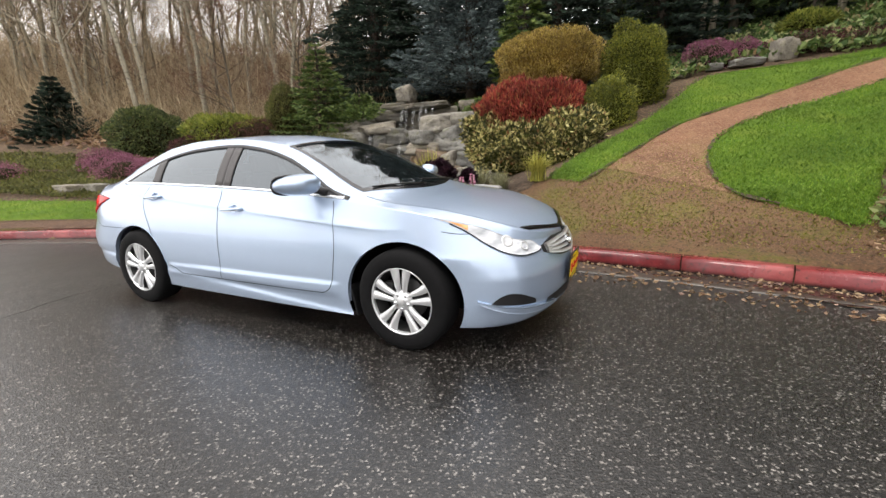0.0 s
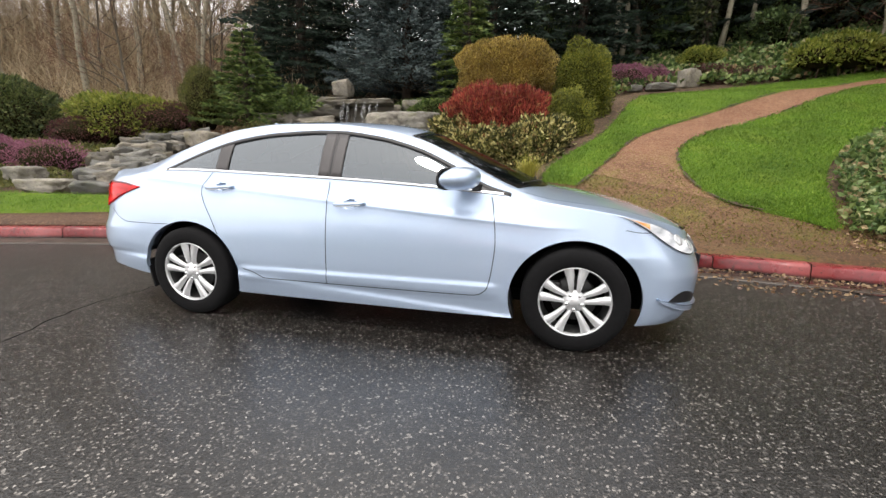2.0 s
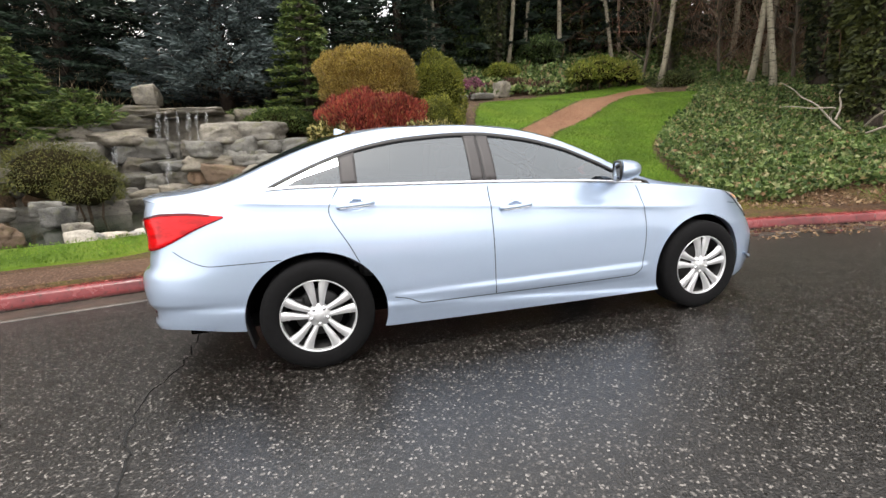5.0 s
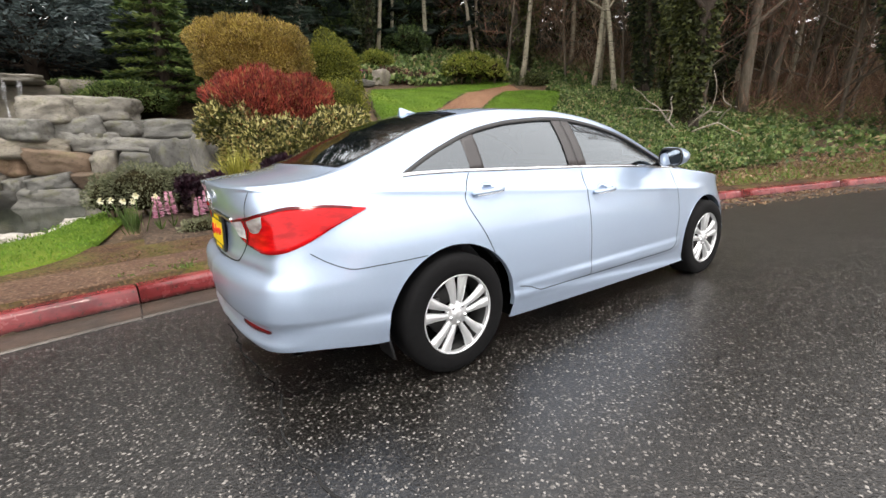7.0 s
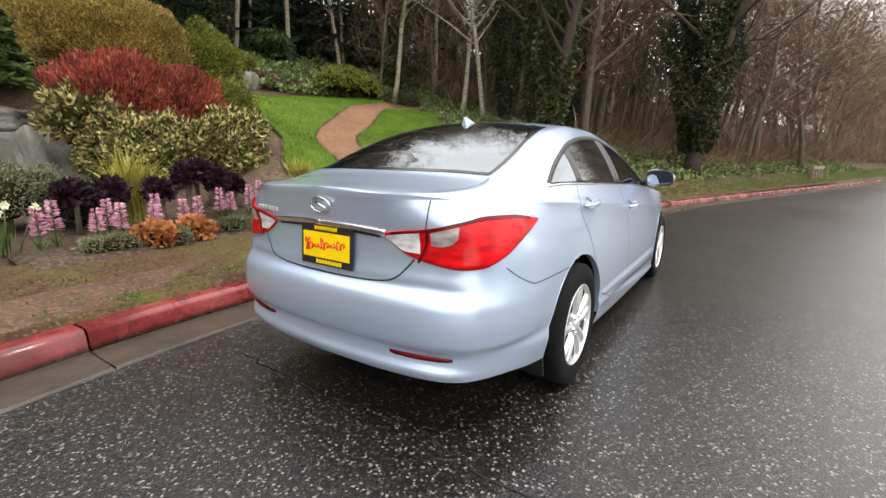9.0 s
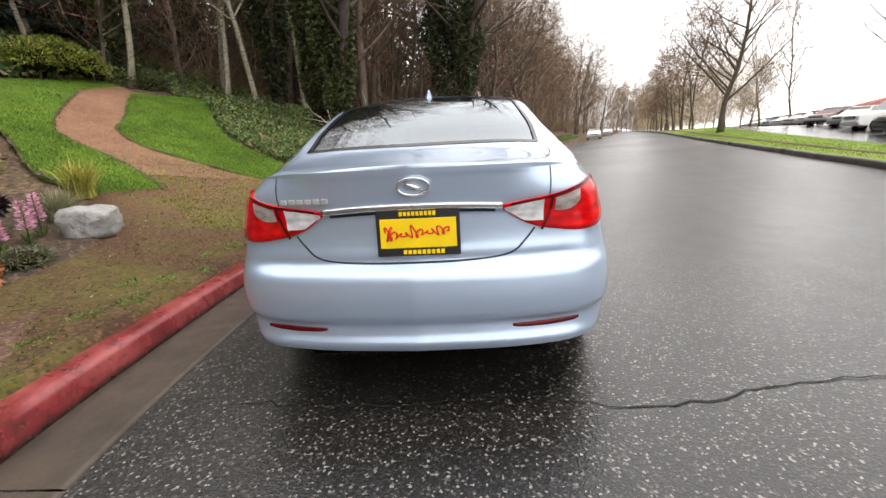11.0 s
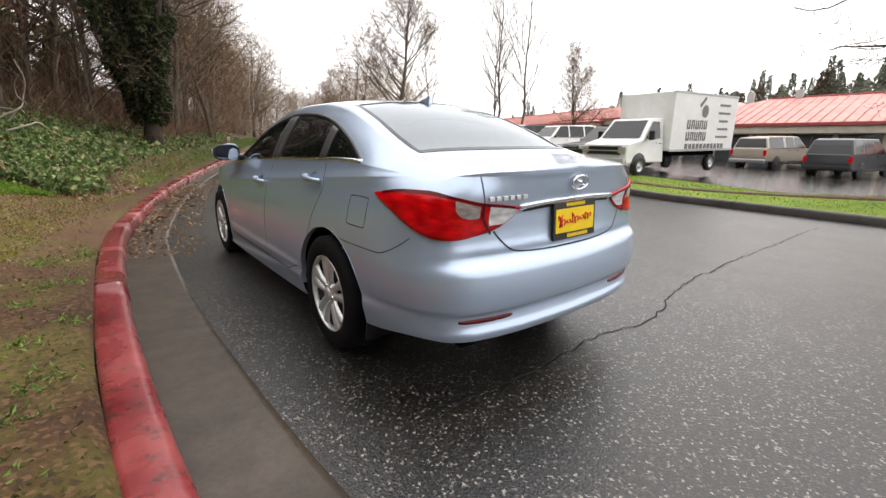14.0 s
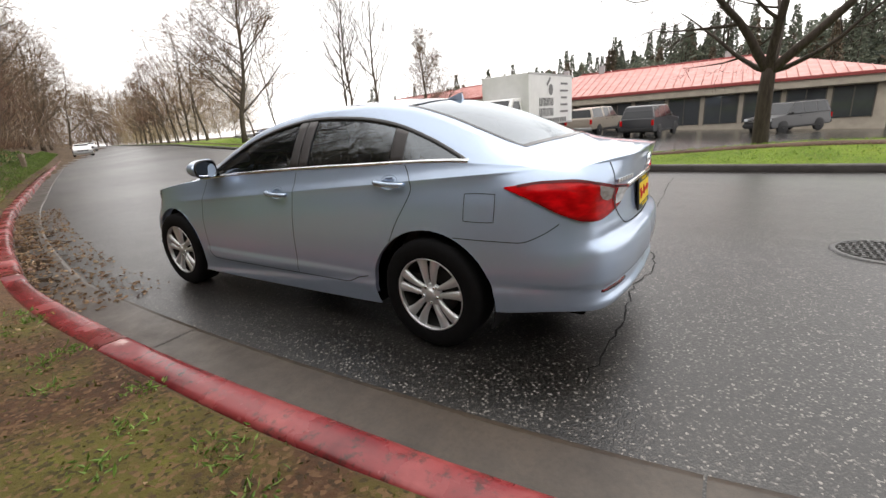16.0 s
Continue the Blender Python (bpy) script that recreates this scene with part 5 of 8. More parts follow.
M_TWIG_RED = simple("reddish_twigs", (0.14, 0.065, 0.04), 0.85, 0, 0.3, 1.2)


def grow(rng, start, way, length, radius, depth, out, bend=0.25, rise=0.15, kids=(6, 6, 5), spread=0.8, seg=7):
    """Branching limbs; out collects (path, radii, level)."""
    p, d = np.array(start, float), unit(np.array(way, float))
    path = [p.copy()]
    for _ in range(seg):
        d = unit(d + rng.normal(size=3) * bend * .35 + np.array([0, 0, rise * .25]))
        p = p + d * length / seg
        path.append(p.copy())
    rad = radius * (1 - .8 * np.linspace(0, 1, seg + 1))
    out.append((np.array(path), rad, depth))
    if depth >= len(kids):
        return
    for k in range(kids[depth]):
        w = .25 + .75 * (k + rng.random()) / kids[depth]
        i = min(seg - 1, int(w * seg))
        q = path[i] + (path[i + 1] - path[i]) * (w * seg - i)
        dirn = unit(path[i + 1] - path[i])
        sdw = unit(np.cross(dirn, rng.normal(size=3)))
        grow(rng, q, dirn * (1 - spread * .6) + sdw * spread, length * (.62 - .3 * w) * (.8 + .5 * rng.random()), max(.004, rad[i] * .5), depth + 1, out,
             bend * 1.3, rise, kids, spread, max(3, seg - 2))


def bare_tree(name, label, seed, height, radius, kids, bark, twig, spread=.75, clear=.3, rise=.2, lean=(0, 0), thin=.007, base=(0, 0, 0), limbs=None):
    """A leafless tree: trunk, limbs and many twigs."""
    rng = np.random.default_rng(seed)
    t = thing(name, label, "tree", at=base)
    seg = 12
    path = [np.array([0, 0, -.3])]
    d = np.array([lean[0], lean[1], 1.0])
    for _ in range(seg):
        d = unit(d + rng.normal(size=3) * np.array([.07, .07, .02]))
        path.append(path[-1] + d * (height + .3) / seg)
    path = np.array(path)
    rad = radius * (1 - .86 * np.linspace(0, 1, seg + 1) ** .9)
    rad[0] *= 1.35
    put("trunk", *tube(path, rad, 9), bark, t)
    out = []
    nb = limbs or int(height * 2.2)
    for k in range(nb):
        w = clear + (1 - clear) * (k + rng.random()) / nb
        i = min(seg - 1, int(w * seg))
        q = path[i] + (path[i + 1] - path[i]) * (w * seg - i)
        a = rng.random() * 6.28
        dirn = np.array([math.cos(a) * spread, math.sin(a) * spread, .35 + .6 * w])
        grow(rng, q, dirn, height * (.5 - .34 * w) * (.7 + .5 * rng.random()), rad[i] * .5, 1, out, .3, rise, kids, spread)
    big = [tube(p[::2], r[::2], 4, False) for p, r, dep in out if dep == 1]
    put("branch_work", *join(*big), bark, t)
    A, B, R = [], [], []
    for p, r, dep in out:
        if dep > 1:
            k = len(p) // 2
            for i, j in (((0, k), (k, len(p) - 1)) if dep == 2 else ((0, len(p) - 1),)):
                A.append(p[i])
                B.append(p[j])
                R.append(max(r[i], thin))
    A, B, R = np.array(A), np.array(B), np.array(R)
    d = B - A
    L = np.linalg.norm(d, axis=1)
    V, F = leaf_cards(A, d, L * 1.06, R * 2.0, rng, .5)
    put("twig_work", V, F, twig, t)
    return t


M_NEEDLE_BLUE = foliage("blue_spruce_needles", [(0, (0.0372, 0.0538, 0.0538)), (.5, (0.0832, 0.112, 0.112)), (1, (0.157, 0.194, 0.194))])
M_NEEDLE_DARK = foliage("dark_spruce_needles", [(0, (0.0116, 0.0203, 0.0159)), (.6, (0.0261, 0.0435, 0.029)), (1, (0.0508, 0.0798, 0.0551))])
M_NEEDLE_GREEN = foliage("green_spruce_needles", [(0, (0.03, 0.06, 0.0156)), (.5, (0.09, 0.138, 0.0336)), (1, (0.204, 0.252, 0.072))])
M_NEEDLE_OLIVE = foliage("olive_juniper", [(0, (0.05, 0.0625, 0.015)), (.5, (0.106, 0.112, 0.0275)), (1, (0.188, 0.181, 0.05))])


def conifer(name, label, at, height, spread, mat, seed, levels=16, per=9, droop=.25, skirt=0.02, dense=1.0, needle=.16, taper=1.0, flat=0.0):
    """A spruce: whorls of drooping boughs set with short needle sprays."""
    rng = np.random.default_rng(seed)
    t = thing(name, label, "tree", at=at)
    put("trunk", *tube([(0, 0, -.2), (0, 0, height * .5), (0, 0, height * .98)], [spread * .07 + .03, spread * .04 + .02, .01], 8), M_BARK_DARK, t)
    boughs, P, D, Ls = [], [], [], []
    for k in range(levels):
        w = skirt + (1 - skirt) * k / levels
        z0 = height * w
        R = spread * (1 - w) ** taper * (.85 + .3 * rng.random())
        for j in range(per):
            a = 6.283 * (j + rng.random() * .8) / per + k * 1.3
            r = R * (.75 + .35 * rng.random())
            if r < .05:
                continue
            s = np.linspace(0, 1, 7)
            z = z0 + r * (.25 * s - droop * 1.6 * s ** 2 + .18 * s ** 3) + rng.normal() * .02
            pth = np.stack([r * s * math.cos(a), r * s * math.sin(a), z], -1)
            if dense > .2 or j % 3 == 0:
                boughs.append(tube(pth[[0, 3, 6]], [.02 * (1 - w) + .006, .01, .003], 3, False))
            m = max(6, int(r * 46 * dense))
            u = .12 + .88 * rng.random(m) ** .75
            q = np.stack([np.interp(u, s, pth[:, c]) for c in range(3)], -1)
            fwd = np.array([math.cos(a), math.sin(a), -droop * .6])
            lat = np.array([-math.sin(a), math.cos(a), 0])
            sd = rng.choice([-1, 1], m)[:, None]
            wide = r * .34 * (1.15 - u)[:, None] * rng.random((m, 1))
            q = q + lat * sd * wide + fwd * wide * .5
            P.append(q)
            D.append(fwd + lat * sd * (.5 + .5 * rng.random((m, 1))) + rng.normal(size=(m, 3)) * .28 + np.array([0, 0, .1]))
            Ls.append(needle * (.6 + .8 * rng.random(m)))
    put("bough_work", *join(*boughs), M_BARK_DARK, t)
    P, D, Ls = np.vstack(P), np.vstack(D), np.concatenate(Ls)
    V, F = leaf_cards(P, D, Ls, Ls * .34, rng, .3)
    put("needles", V, F, mat, t, smooth=False)
    return t


def scatter_in(poly, n, rng):
    """Random points inside a plan polygon."""
    poly = np.array(poly, float)
    lo, hi = poly.min(0), poly.max(0)
    out = np.zeros((0, 2))
    while len(out) < n:
        p = rng.uniform(lo, hi, (n * 2, 2))
        inside = np.zeros(len(p), bool)
        for (x0, y0), (x1, y1) in zip(poly, np.roll(poly, -1, 0)):
            c = (y0 > p[:, 1]) != (y1 > p[:, 1])
            with np.errstate(divide="ignore", invalid="ignore"):
                inside ^= c & (p[:, 0] < (x1 - x0) * (p[:, 1] - y0) / (y1 - y0) + x0)
        out = np.vstack([out, p[inside]])
    return out[:n]


def ground_cover(name, label, poly, n, leaf, mat, seed, high=.12, up=.6, category="ground cover"):
    """Countless small leaves over a stretch of ground."""
    rng = np.random.default_rng(seed)
    p = scatter_in(poly, n, rng)
    z = land_z(p[:, 0], p[:, 1])
    lump = np.array([noise.noise(Vector((x * 1.3, y * 1.3, seed))) for x, y in p])
    P = np.stack([p[:, 0], p[:, 1], z + high * (rng.random(n) * .8 + .2) * (1 + lump)], -1)
    D = rng.normal(size=(n, 3)) * np.array([1, 1, .5]) + np.array([0, 0, up])
    L = leaf[0] * (.6 + .8 * rng.random(n))
    V, F = leaf_cards(P, D, L, L * leaf[1], rng)
    ob = put(name, V, F, mat, smooth=False)
    return tagged(ob, label, category, kind="stuff")


# ---- the garden ----
PATH_L = [(1.75, 4.0), (2.05, 4.5), (2.41, 5.2), (3.1, 6.6), (4.1, 7.6), (5.3, 8.45), (6.7, 9.35), (7.3, 9.9), (8.3, 10.8), (9.7, 11.6), (11.5, 12.0)]
PATH_R = [(4.6, 2.6), (4.1, 3.0), (3.7, 3.36), (3.5, 4.0), (3.5, 4.8), (3.78, 5.8), (4.5, 6.72), (5.4, 7.3), (6.4, 7.95), (7.2, 8.5), (8.4, 9.25), (9.6, 10.1), (11.0, 10.7)]
IVY_EDGE = [(4.65, 2.5), (4.96, 3.08), (5.28, 3.95), (5.9, 4.95), (6.85, 5.85), (8, 6.7), (9.4, 7.6), (11, 8.7), (12.2, 9.6)]
verge = strip_between("verge", [(-30, -13.75), (-14, -2.95), (-8, .45), (-5, 1.44), (-2, 1.93), (0, 2.0), (2, 1.95), (4.5, 1.57), (6.6, 1.12), (10, .24), (14, -1.0), (20, -2.9), (30, -6.2)],
                      [(-30, -11), (-14, -1.2), (-8, 2.1), (-5, 3.0), (-2, 3.6), (0.5, 4.2), (2.5, 5.3), (5.0, 3.4), (7, 2.2), (10, 1.3), (14, 0), (20, -1.9), (30, -5.2)], 220, 40, land_z, M_VERGE, .02)
tagged(verge, "mossy bark-strewn ground behind the kerb", "ground", kind="structure")
path = strip_between("garden_path", PATH_L[1:], PATH_R[2:], 120, 26, land_z, M_BARK, .027, .0)
tagged(path, "reddish bark garden path winding uphill between lawns", "path", kind="structure")
lawn_r = strip_between("lawn", PATH_R, IVY_EDGE, 110, 40, land_z, M_LAWN, .05, .06)
tagged(lawn_r, "bright green mown lawn with a cut edge", "lawn", kind="structure")
BUSH_EDGE = [(1.15, 4.4), (1.2, 4.9), (1.4, 5.5), (1.95, 6.25), (2.45, 7.0), (3.0, 8.6), (3.8, 10.4), (5.2, 11.9), (7, 12.4), (9, 12.5), (11.2, 12.6)]
lawn_l = strip_between("lawn", PATH_L, BUSH_EDGE, 110, 26, land_z, M_LAWN, .05, .06)
tagged(lawn_l, "bright green lawn strip beside the path", "lawn", kind="structure")
GL_LOW = [(-2.8, 5.4), (-2.95, 4.6), (-3.12, 3.7), (-3.3, 3.0), (-3.8, 2.55), (-4.6, 2.37), (-5.8, 2.07), (-7.1, 1.54), (-9.25, .78), (-14, -1.4), (-22, -6.2)]
GL_TOP = [(-2.95, 6.2), (-3.25, 5.8), (-3.5, 4.9), (-3.8, 4.15), (-4.5, 3.75), (-5.6, 3.55), (-7.2, 3.5), (-11.3, 2.6), (-16, .6), (-24, -4.0)]
lawn_w = strip_between("lawn", GL_LOW, GL_TOP, 130, 20, land_z, M_LAWN, .045, .06)
tagged(lawn_w, "bright green grass strip between pond and kerb", "lawn", kind="structure")
bed = strip_between("flower_bed", [(-2.75, 3.05), (-1.5, 3.25), (0, 3.5), (.9, 4.1)], [(-2.7, 6.2), (-1.5, 6.6), (0, 6.4), (.95, 4.8)], 60, 30, land_z, M_SOIL, .05, .05)
tagged(bed, "dark soil flower bed", "flower bed", kind="structure")
# bark strip along the kerb
barkstrip = strip_between("bark_strip", [(-12, -1.5), (-8, .5), (-5, 1.45), (-3, 1.85), (-2.2, 2.1)], [(-12, -.6), (-8, 1.15), (-5, 2.15), (-3, 2.5), (-1.4, 2.7)], 90, 14, land_z, M_DAMP_BARK, .028, .03)
tagged(barkstrip, "damp reddish bark strip behind the kerb", "path", kind="structure")


def blades(name, label, a, b, n, size, seed):
    rng = np.random.default_rng(seed)
    A, B = spline(a, 200), spline(b, 200)
    i, w = rng.integers(0, 200, n), rng.random(n)
    p = A[i] * (1 - w[:, None]) + B[i] * w[:, None] + rng.normal(size=(n, 2)) * .04
    P = np.stack([p[:, 0], p[:, 1], land_z(p[:, 0], p[:, 1]) + .05], -1)
    D = rng.normal(size=(n, 3)) * np.array([.6, .6, .2]) + np.array([0, 0, .9])
    L = size * (.6 + .8 * rng.random(n))
    V, F = leaf_cards(P, D, L, L * .3, rng)
    return tagged(put(name, V, F, M_GRASS_BLADE, smooth=False), label, "grass", kind="stuff")


blades("grass", "short green lawn grass", PATH_R, IVY_EDGE, 46000, .04, 3)
blades("grass", "short green lawn grass", PATH_L, BUSH_EDGE, 24000, .04, 4)
blades("grass", "short green lawn grass", GL_LOW, GL_TOP, 26000, .035, 5)

# ivy bank
M_IVY = foliage("ivy_leaves", [(0, (0.0316, 0.0604, 0.0172)), (.45, (0.0935, 0.151, 0.0389)), (.75, (0.179, 0.237, 0.0719)), (.9, (0.287, 0.302, 0.144)), (1, (0.331, 0.201, 0.115))])
ivy_poly = [(4.7, 2.3), (5.05, 3.1), (5.4, 3.95), (6.0, 4.95), (7.0, 5.85), (8.1, 6.7), (9.5, 7.6), (11, 8.8), (12, 10.4), (15, 12.5), (18, 9), (18, 4), (13, 1.6), (10, 1.4), (7, 1.9), (5.6, 1.85)]
ground_cover("ivy", "glossy dark green ivy carpet on the bank", ivy_poly, 90000, (.085, .8), M_IVY, 11, .2)
ground_cover("ivy", "dark green ivy under the trees", [(2.5, 12.2), (5, 13.6), (8, 12.6), (12.5, 12.6), (16, 8.6), (24, 4), (30, 9), (22, 18), (8, 19), (0, 19)], 42000, (.17, .8), M_IVY, 12, .25)
ground_cover("ivy", "green ivy carpet along the wooded roadside", [(9, 1.5), (13, .5), (18, -1.0), (26, -3.4), (44, -9.2), (44, -5), (27, 2), (19, 5), (12, 3.2)], 9000, (.15, .8), M_IVY, 17, .25)
M_DEAD = foliage("fallen_leaves", [(0, (0.12, 0.065, 0.035)), (.5, (0.24, 0.15, 0.085)), (.85, (0.36, 0.26, 0.15)), (1, (0.3, 0.2, 0.17))])
ground_cover("fallen_leaves", "scattered tan fallen leaves and bark chips", [(.2, 2.1), (3, 2.0), (5, 1.7), (7, 1.3), (5.3, 3.0), (3.4, 4.5), (1.8, 4.6), (.4, 3.5)], 9000, (.035, .6), M_DEAD, 13, .012, .1, "leaves")
ground_cover("fallen_leaves", "dry brown leaves at the foot of the ivy", [(4.5, 2.0), (5.1, 2.9), (8, 2.6), (12, 1.6), (16, -.2), (16, -1.2), (12, -.2), (8, 1.0), (6, 1.5)], 5000, (.07, .6), M_DEAD, 14, .05, .2, "leaves")
M_MOSS = foliage("moss_tufts", [(0, (0.10, 0.11, 0.018)), (.5, (0.19, 0.185, 0.03)), (1, (0.3, 0.27, 0.06))])
M_WEED = foliage("weed_tufts", [(0, (0.06, 0.11, 0.015)), (.5, (0.11, 0.19, 0.03)), (1, (0.19, 0.27, 0.06))])
ground_cover("moss", "yellow-green moss over the verge", [(.6, 2.6), (2.5, 2.3), (4.4, 1.9), (6.2, 1.4), (4.6, 2.9), (3.5, 4.2), (2.9, 5.9), (2.1, 5.0), (1.6, 4.2)], 30000, (.03, .5), M_MOSS, 15, .012, .5, "moss")
M_MOSS_OLIVE = foliage("olive_moss", [(0, (0.05, 0.055, 0.012)), (.5, (0.085, 0.085, 0.018)), (1, (0.14, 0.13, 0.035))])
ground_cover("fallen_leaves", "sparse brown leaves on the verge", [(-4, 1.9), (.4, 2.1), (.4, 3.5), (-3, 2.9)], 1500, (.026, .6), M_DEAD, 18, .012, .1, "leaves")
ground_cover("moss", "thin olive moss over the verge", [(-3.8, 1.9), (0, 2.1), (1.2, 2.1), (1.2, 3.4), (-1, 3.0), (-3.0, 2.9)], 7000, (.025, .5), M_MOSS_OLIVE, 16, .01, .5, "moss")
rng = np.random.default_rng(21)
for k in range(20):
    x = -3.0 + rng.random() * 5.0
    y = float(kerb_y(x)) + .26 + abs(rng.normal()) * .22
    n = 60
    z = float(land_z(x, y))
    P = np.array([x, y, z + .015]) + rng.normal(size=(n, 3)) * np.array([.05, .05, .004])
    D = rng.normal(size=(n, 3)) * np.array([1, 1, .3]) + np.array([0, 0, .45])
    V, F = leaf_cards(P, D, .035 * (.5 + rng.random(n)), .012, rng)
    tagged(put("weed", V, F, M_WEED, smooth=False), "small green weed tuft growing beside the kerb", "weed", "weeds by the kerb", "stuff")

# shaped shrubs
M_YELLOW_LEAF = foliage("golden_spirea", [(0, (0.11, 0.075, 0.02)), (.5, (0.30, 0.215, 0.05)), (.85, (0.46, 0.36, 0.09)), (1, (0.33, 0.23, 0.13))])
M_GREEN_LEAF = foliage("clipped_green", [(0, (0.0625, 0.0775, 0.0125)), (.5, (0.138, 0.15, 0.02)), (1, (0.263, 0.263, 0.0375))])
M_RED_LEAF = foliage("red_shoots", [(0, (0.10, 0.018, 0.014)), (.5, (0.28, 0.045, 0.032)), (.85, (0.42, 0.10, 0.06)), (1, (0.34, 0.2, 0.08))])
M_VARI_LEAF = foliage("variegated_leaves", [(0, (0.033, 0.0396, 0.0132)), (.45, (0.099, 0.099, 0.0264)), (.65, (0.33, 0.297, 0.099)), (.9, (0.66, 0.594, 0.275)), (1, (0.22, 0.077, 0.033))])
M_HEATH = foliage("heather_pink", [(0, (0.12, 0.035, 0.06)), (.5, (0.26, 0.09, 0.15)), (1, (0.4, 0.18, 0.25))])
M_RHODO = foliage("rhododendron", [(0, (0.027, 0.0432, 0.0162)), (.5, (0.0743, 0.101, 0.0297)), (1, (0.176, 0.189, 0.0675))])
M_PURPLE = foliage("dark_purple_leaves", [(0, (0.012, 0.005, 0.01)), (.6, (0.03, 0.011, 0.02)), (1, (0.06, 0.024, 0.034))])
M_MAROON = foliage("maroon_leaves", [(0, (0.042, 0.0144, 0.0144)), (.6, (0.09, 0.0288, 0.0288)), (1, (0.168, 0.072, 0.06))])
M_LIME = foliage("lime_leaves", [(0, (0.08, 0.11, 0.015)), (.5, (0.18, 0.21, 0.03)), (1, (0.32, 0.33, 0.07))])

bush("golden_shrub", "clipped golden-leaved dome shrub", [((.28, 9.0, 3.42), (1.1, .95, .74)), ((-.25, 9.0, 3.42), (.95, .9, .74))], 30000, (.065, .35), M_YELLOW_LEAF, 31, .9, .7, .10, M_CORE_GOLD)
bush("green_shrub", "tall clipped yellow-green evergreen shrub", [((2.14, 9.25, 2.95), (.72, .75, 1.12))], 16000, (.06, .5), M_GREEN_LEAF, 32, .2, .85, .14, M_CORE_GREEN)
bush("green_shrub", "low clipped yellow-green evergreen shrub", [((1.76, 7.75, 2.05), (.56, .58, .68)), ((1.5, 8.3, 2.2), (.5, .5, .6))], 10000, (.055, .5), M_GREEN_LEAF, 33, .2, .9, .18, M_CORE_GREEN)
bush("red_shrub", "red-tipped upright shrub among the others", [((-.42, 7.45, 2.05), (.74, .7, .74)), ((.5, 7.4, 2.02), (.72, .65, .72))], 19000, (.11, .22), M_RED_LEAF, 34, 1.6, .85, .2, M_CORE_RED, -.8)
bush("variegated_shrub", "cream and green variegated spreading shrub", [((-.55, 6.85, 1.30), (.62, .6, .56)), ((.25, 6.6, 1.26), (.66, .6, .54)), ((1.05, 6.75, 1.38), (.66, .6, .6)), ((.75, 6.4, 1.12), (.8, .5, .45)), ((-.2, 6.45, 1.1), (.75, .5, .45)), ((-1.0, 7.2, 1.75), (.45, .5, .5))], 24000, (.10, .5), M_VARI_LEAF, 35, .3, .9, .28, M_CORE_GREEN)
bush("evergreen_mound", "dark low evergreen behind the boulders", [((-2.4, 11.9, 2.6), (1.1, .7, .5)), ((-3.4, 12.4, 2.7), (.9, .6, .45))], 8000, (.09, .35), M_NEEDLE_GREEN, 36, .3)
bush("heather", "pink flowering heather mound", [((4.1, 14.2, 3.75), (.85, .8, .75)), ((4.95, 14.4, 3.7), (.9, .7, .7))], 15000, (.06, .3), M_HEATH, 37, .7)
bush("dark_shrub", "low dull purple-brown shrub", [((5.4, 14.6, 3.7), (1.0, .7, .6)), ((6.8, 14.2, 3.8), (1.1, .7, .55)), ((8.2, 13.8, 3.7), (1.0, .6, .5)), ((7.3, 13.7, 3.6), (.7, .5, .4))], 12000, (.07, .35), M_MAROON, 38, .3)
bush("dark_hedge", "dark trailing evergreen hedge along the lawn", [((9.8, 13.4, 3.7), (1.2, .7, .5)), ((11.6, 13.0, 3.7), (1.2, .7, .5)), ((13.2, 12.2, 3.8), (1.2, .8, .5))], 9000, (.1, .5), M_RHODO, 39, .3)
bush("lime_shrub", "pale yellow-green open shrub on the ivy bank", [((9.1, 12.7, 4.25), (.65, .6, .45)), ((10.0, 12.6, 4.35), (.8, .6, .5)), ((10.8, 12.4, 4.2), (.6, .5, .42))], 4500, (.13, .4), M_LIME, 40, .5, 1, .25)
bush("rhododendron", "small bright green shrub in the ivy bank", [((6.85, 15.6, 4.8), (.75, .6, .42))], 3000, (.12, .4), M_LIME, 41, .5)
# left of the pond
bush("heather", "dusky pink heather mound", [((-12.6, 5.2, .85), (1.2, .9, .65)), ((-11.4, 5.5, .9), (.9, .8, .6)), ((-14.2, 5.7, 1.0), (1.4, 1.0, .7)), ((-15.6, 6.2, 1.2), (1.2, 1.0, .7))], 19000, (.06, .3), M_HEATH, 42, .7)
bush("heather", "dusky pink heather mound", [((-16.5, 3.2, .85), (1.3, 1.0, .7)), ((-18.2, 3.6, .85), (1.6, 1.2, .7)), ((-20.6, 3.0, .8), (1.7, 1.2, .7)), ((-23, 2.2, .8), (1.6, 1.1, .6))], 13000, (.07, .3), M_HEATH, 43, .7)
bush("rhododendron", "rounded dark green rhododendron", [((-17.6, 9.0, 2.3), (1.5, 1.3, 1.4))], 9000, (.14, .4), M_RHODO, 44, .3, .9)
bush("rhododendron", "loose rounded yellow-green rhododendron beside the wood", [((-13.4, 9.6, 2.2), (1.6, 1.2, .95)), ((-11.9, 9.9, 2.1), (1.0, .9, .8))], 9000, (.14, .4), M_LIME, 45, .3, .9, .2)
bush("maroon_shrub", "dark maroon spreading shrub", [((-11.6, 9.6, 2.3), (1.1, .8, .55)), ((-12.9, 9.2, 2.0), (1.1, .8, .55)), ((-14.0, 8.5, 1.8), (.9, .8, .5))], 9000, (.07, .4), M_MAROON, 46, .3)
bush("cypress_bush", "mossy olive-green conical shrub", [((-10.6, 10.3, 2.9), (.75, .7, 1.25))], 7000, (.09, .3), M_NEEDLE_OLIVE, 47, .8)
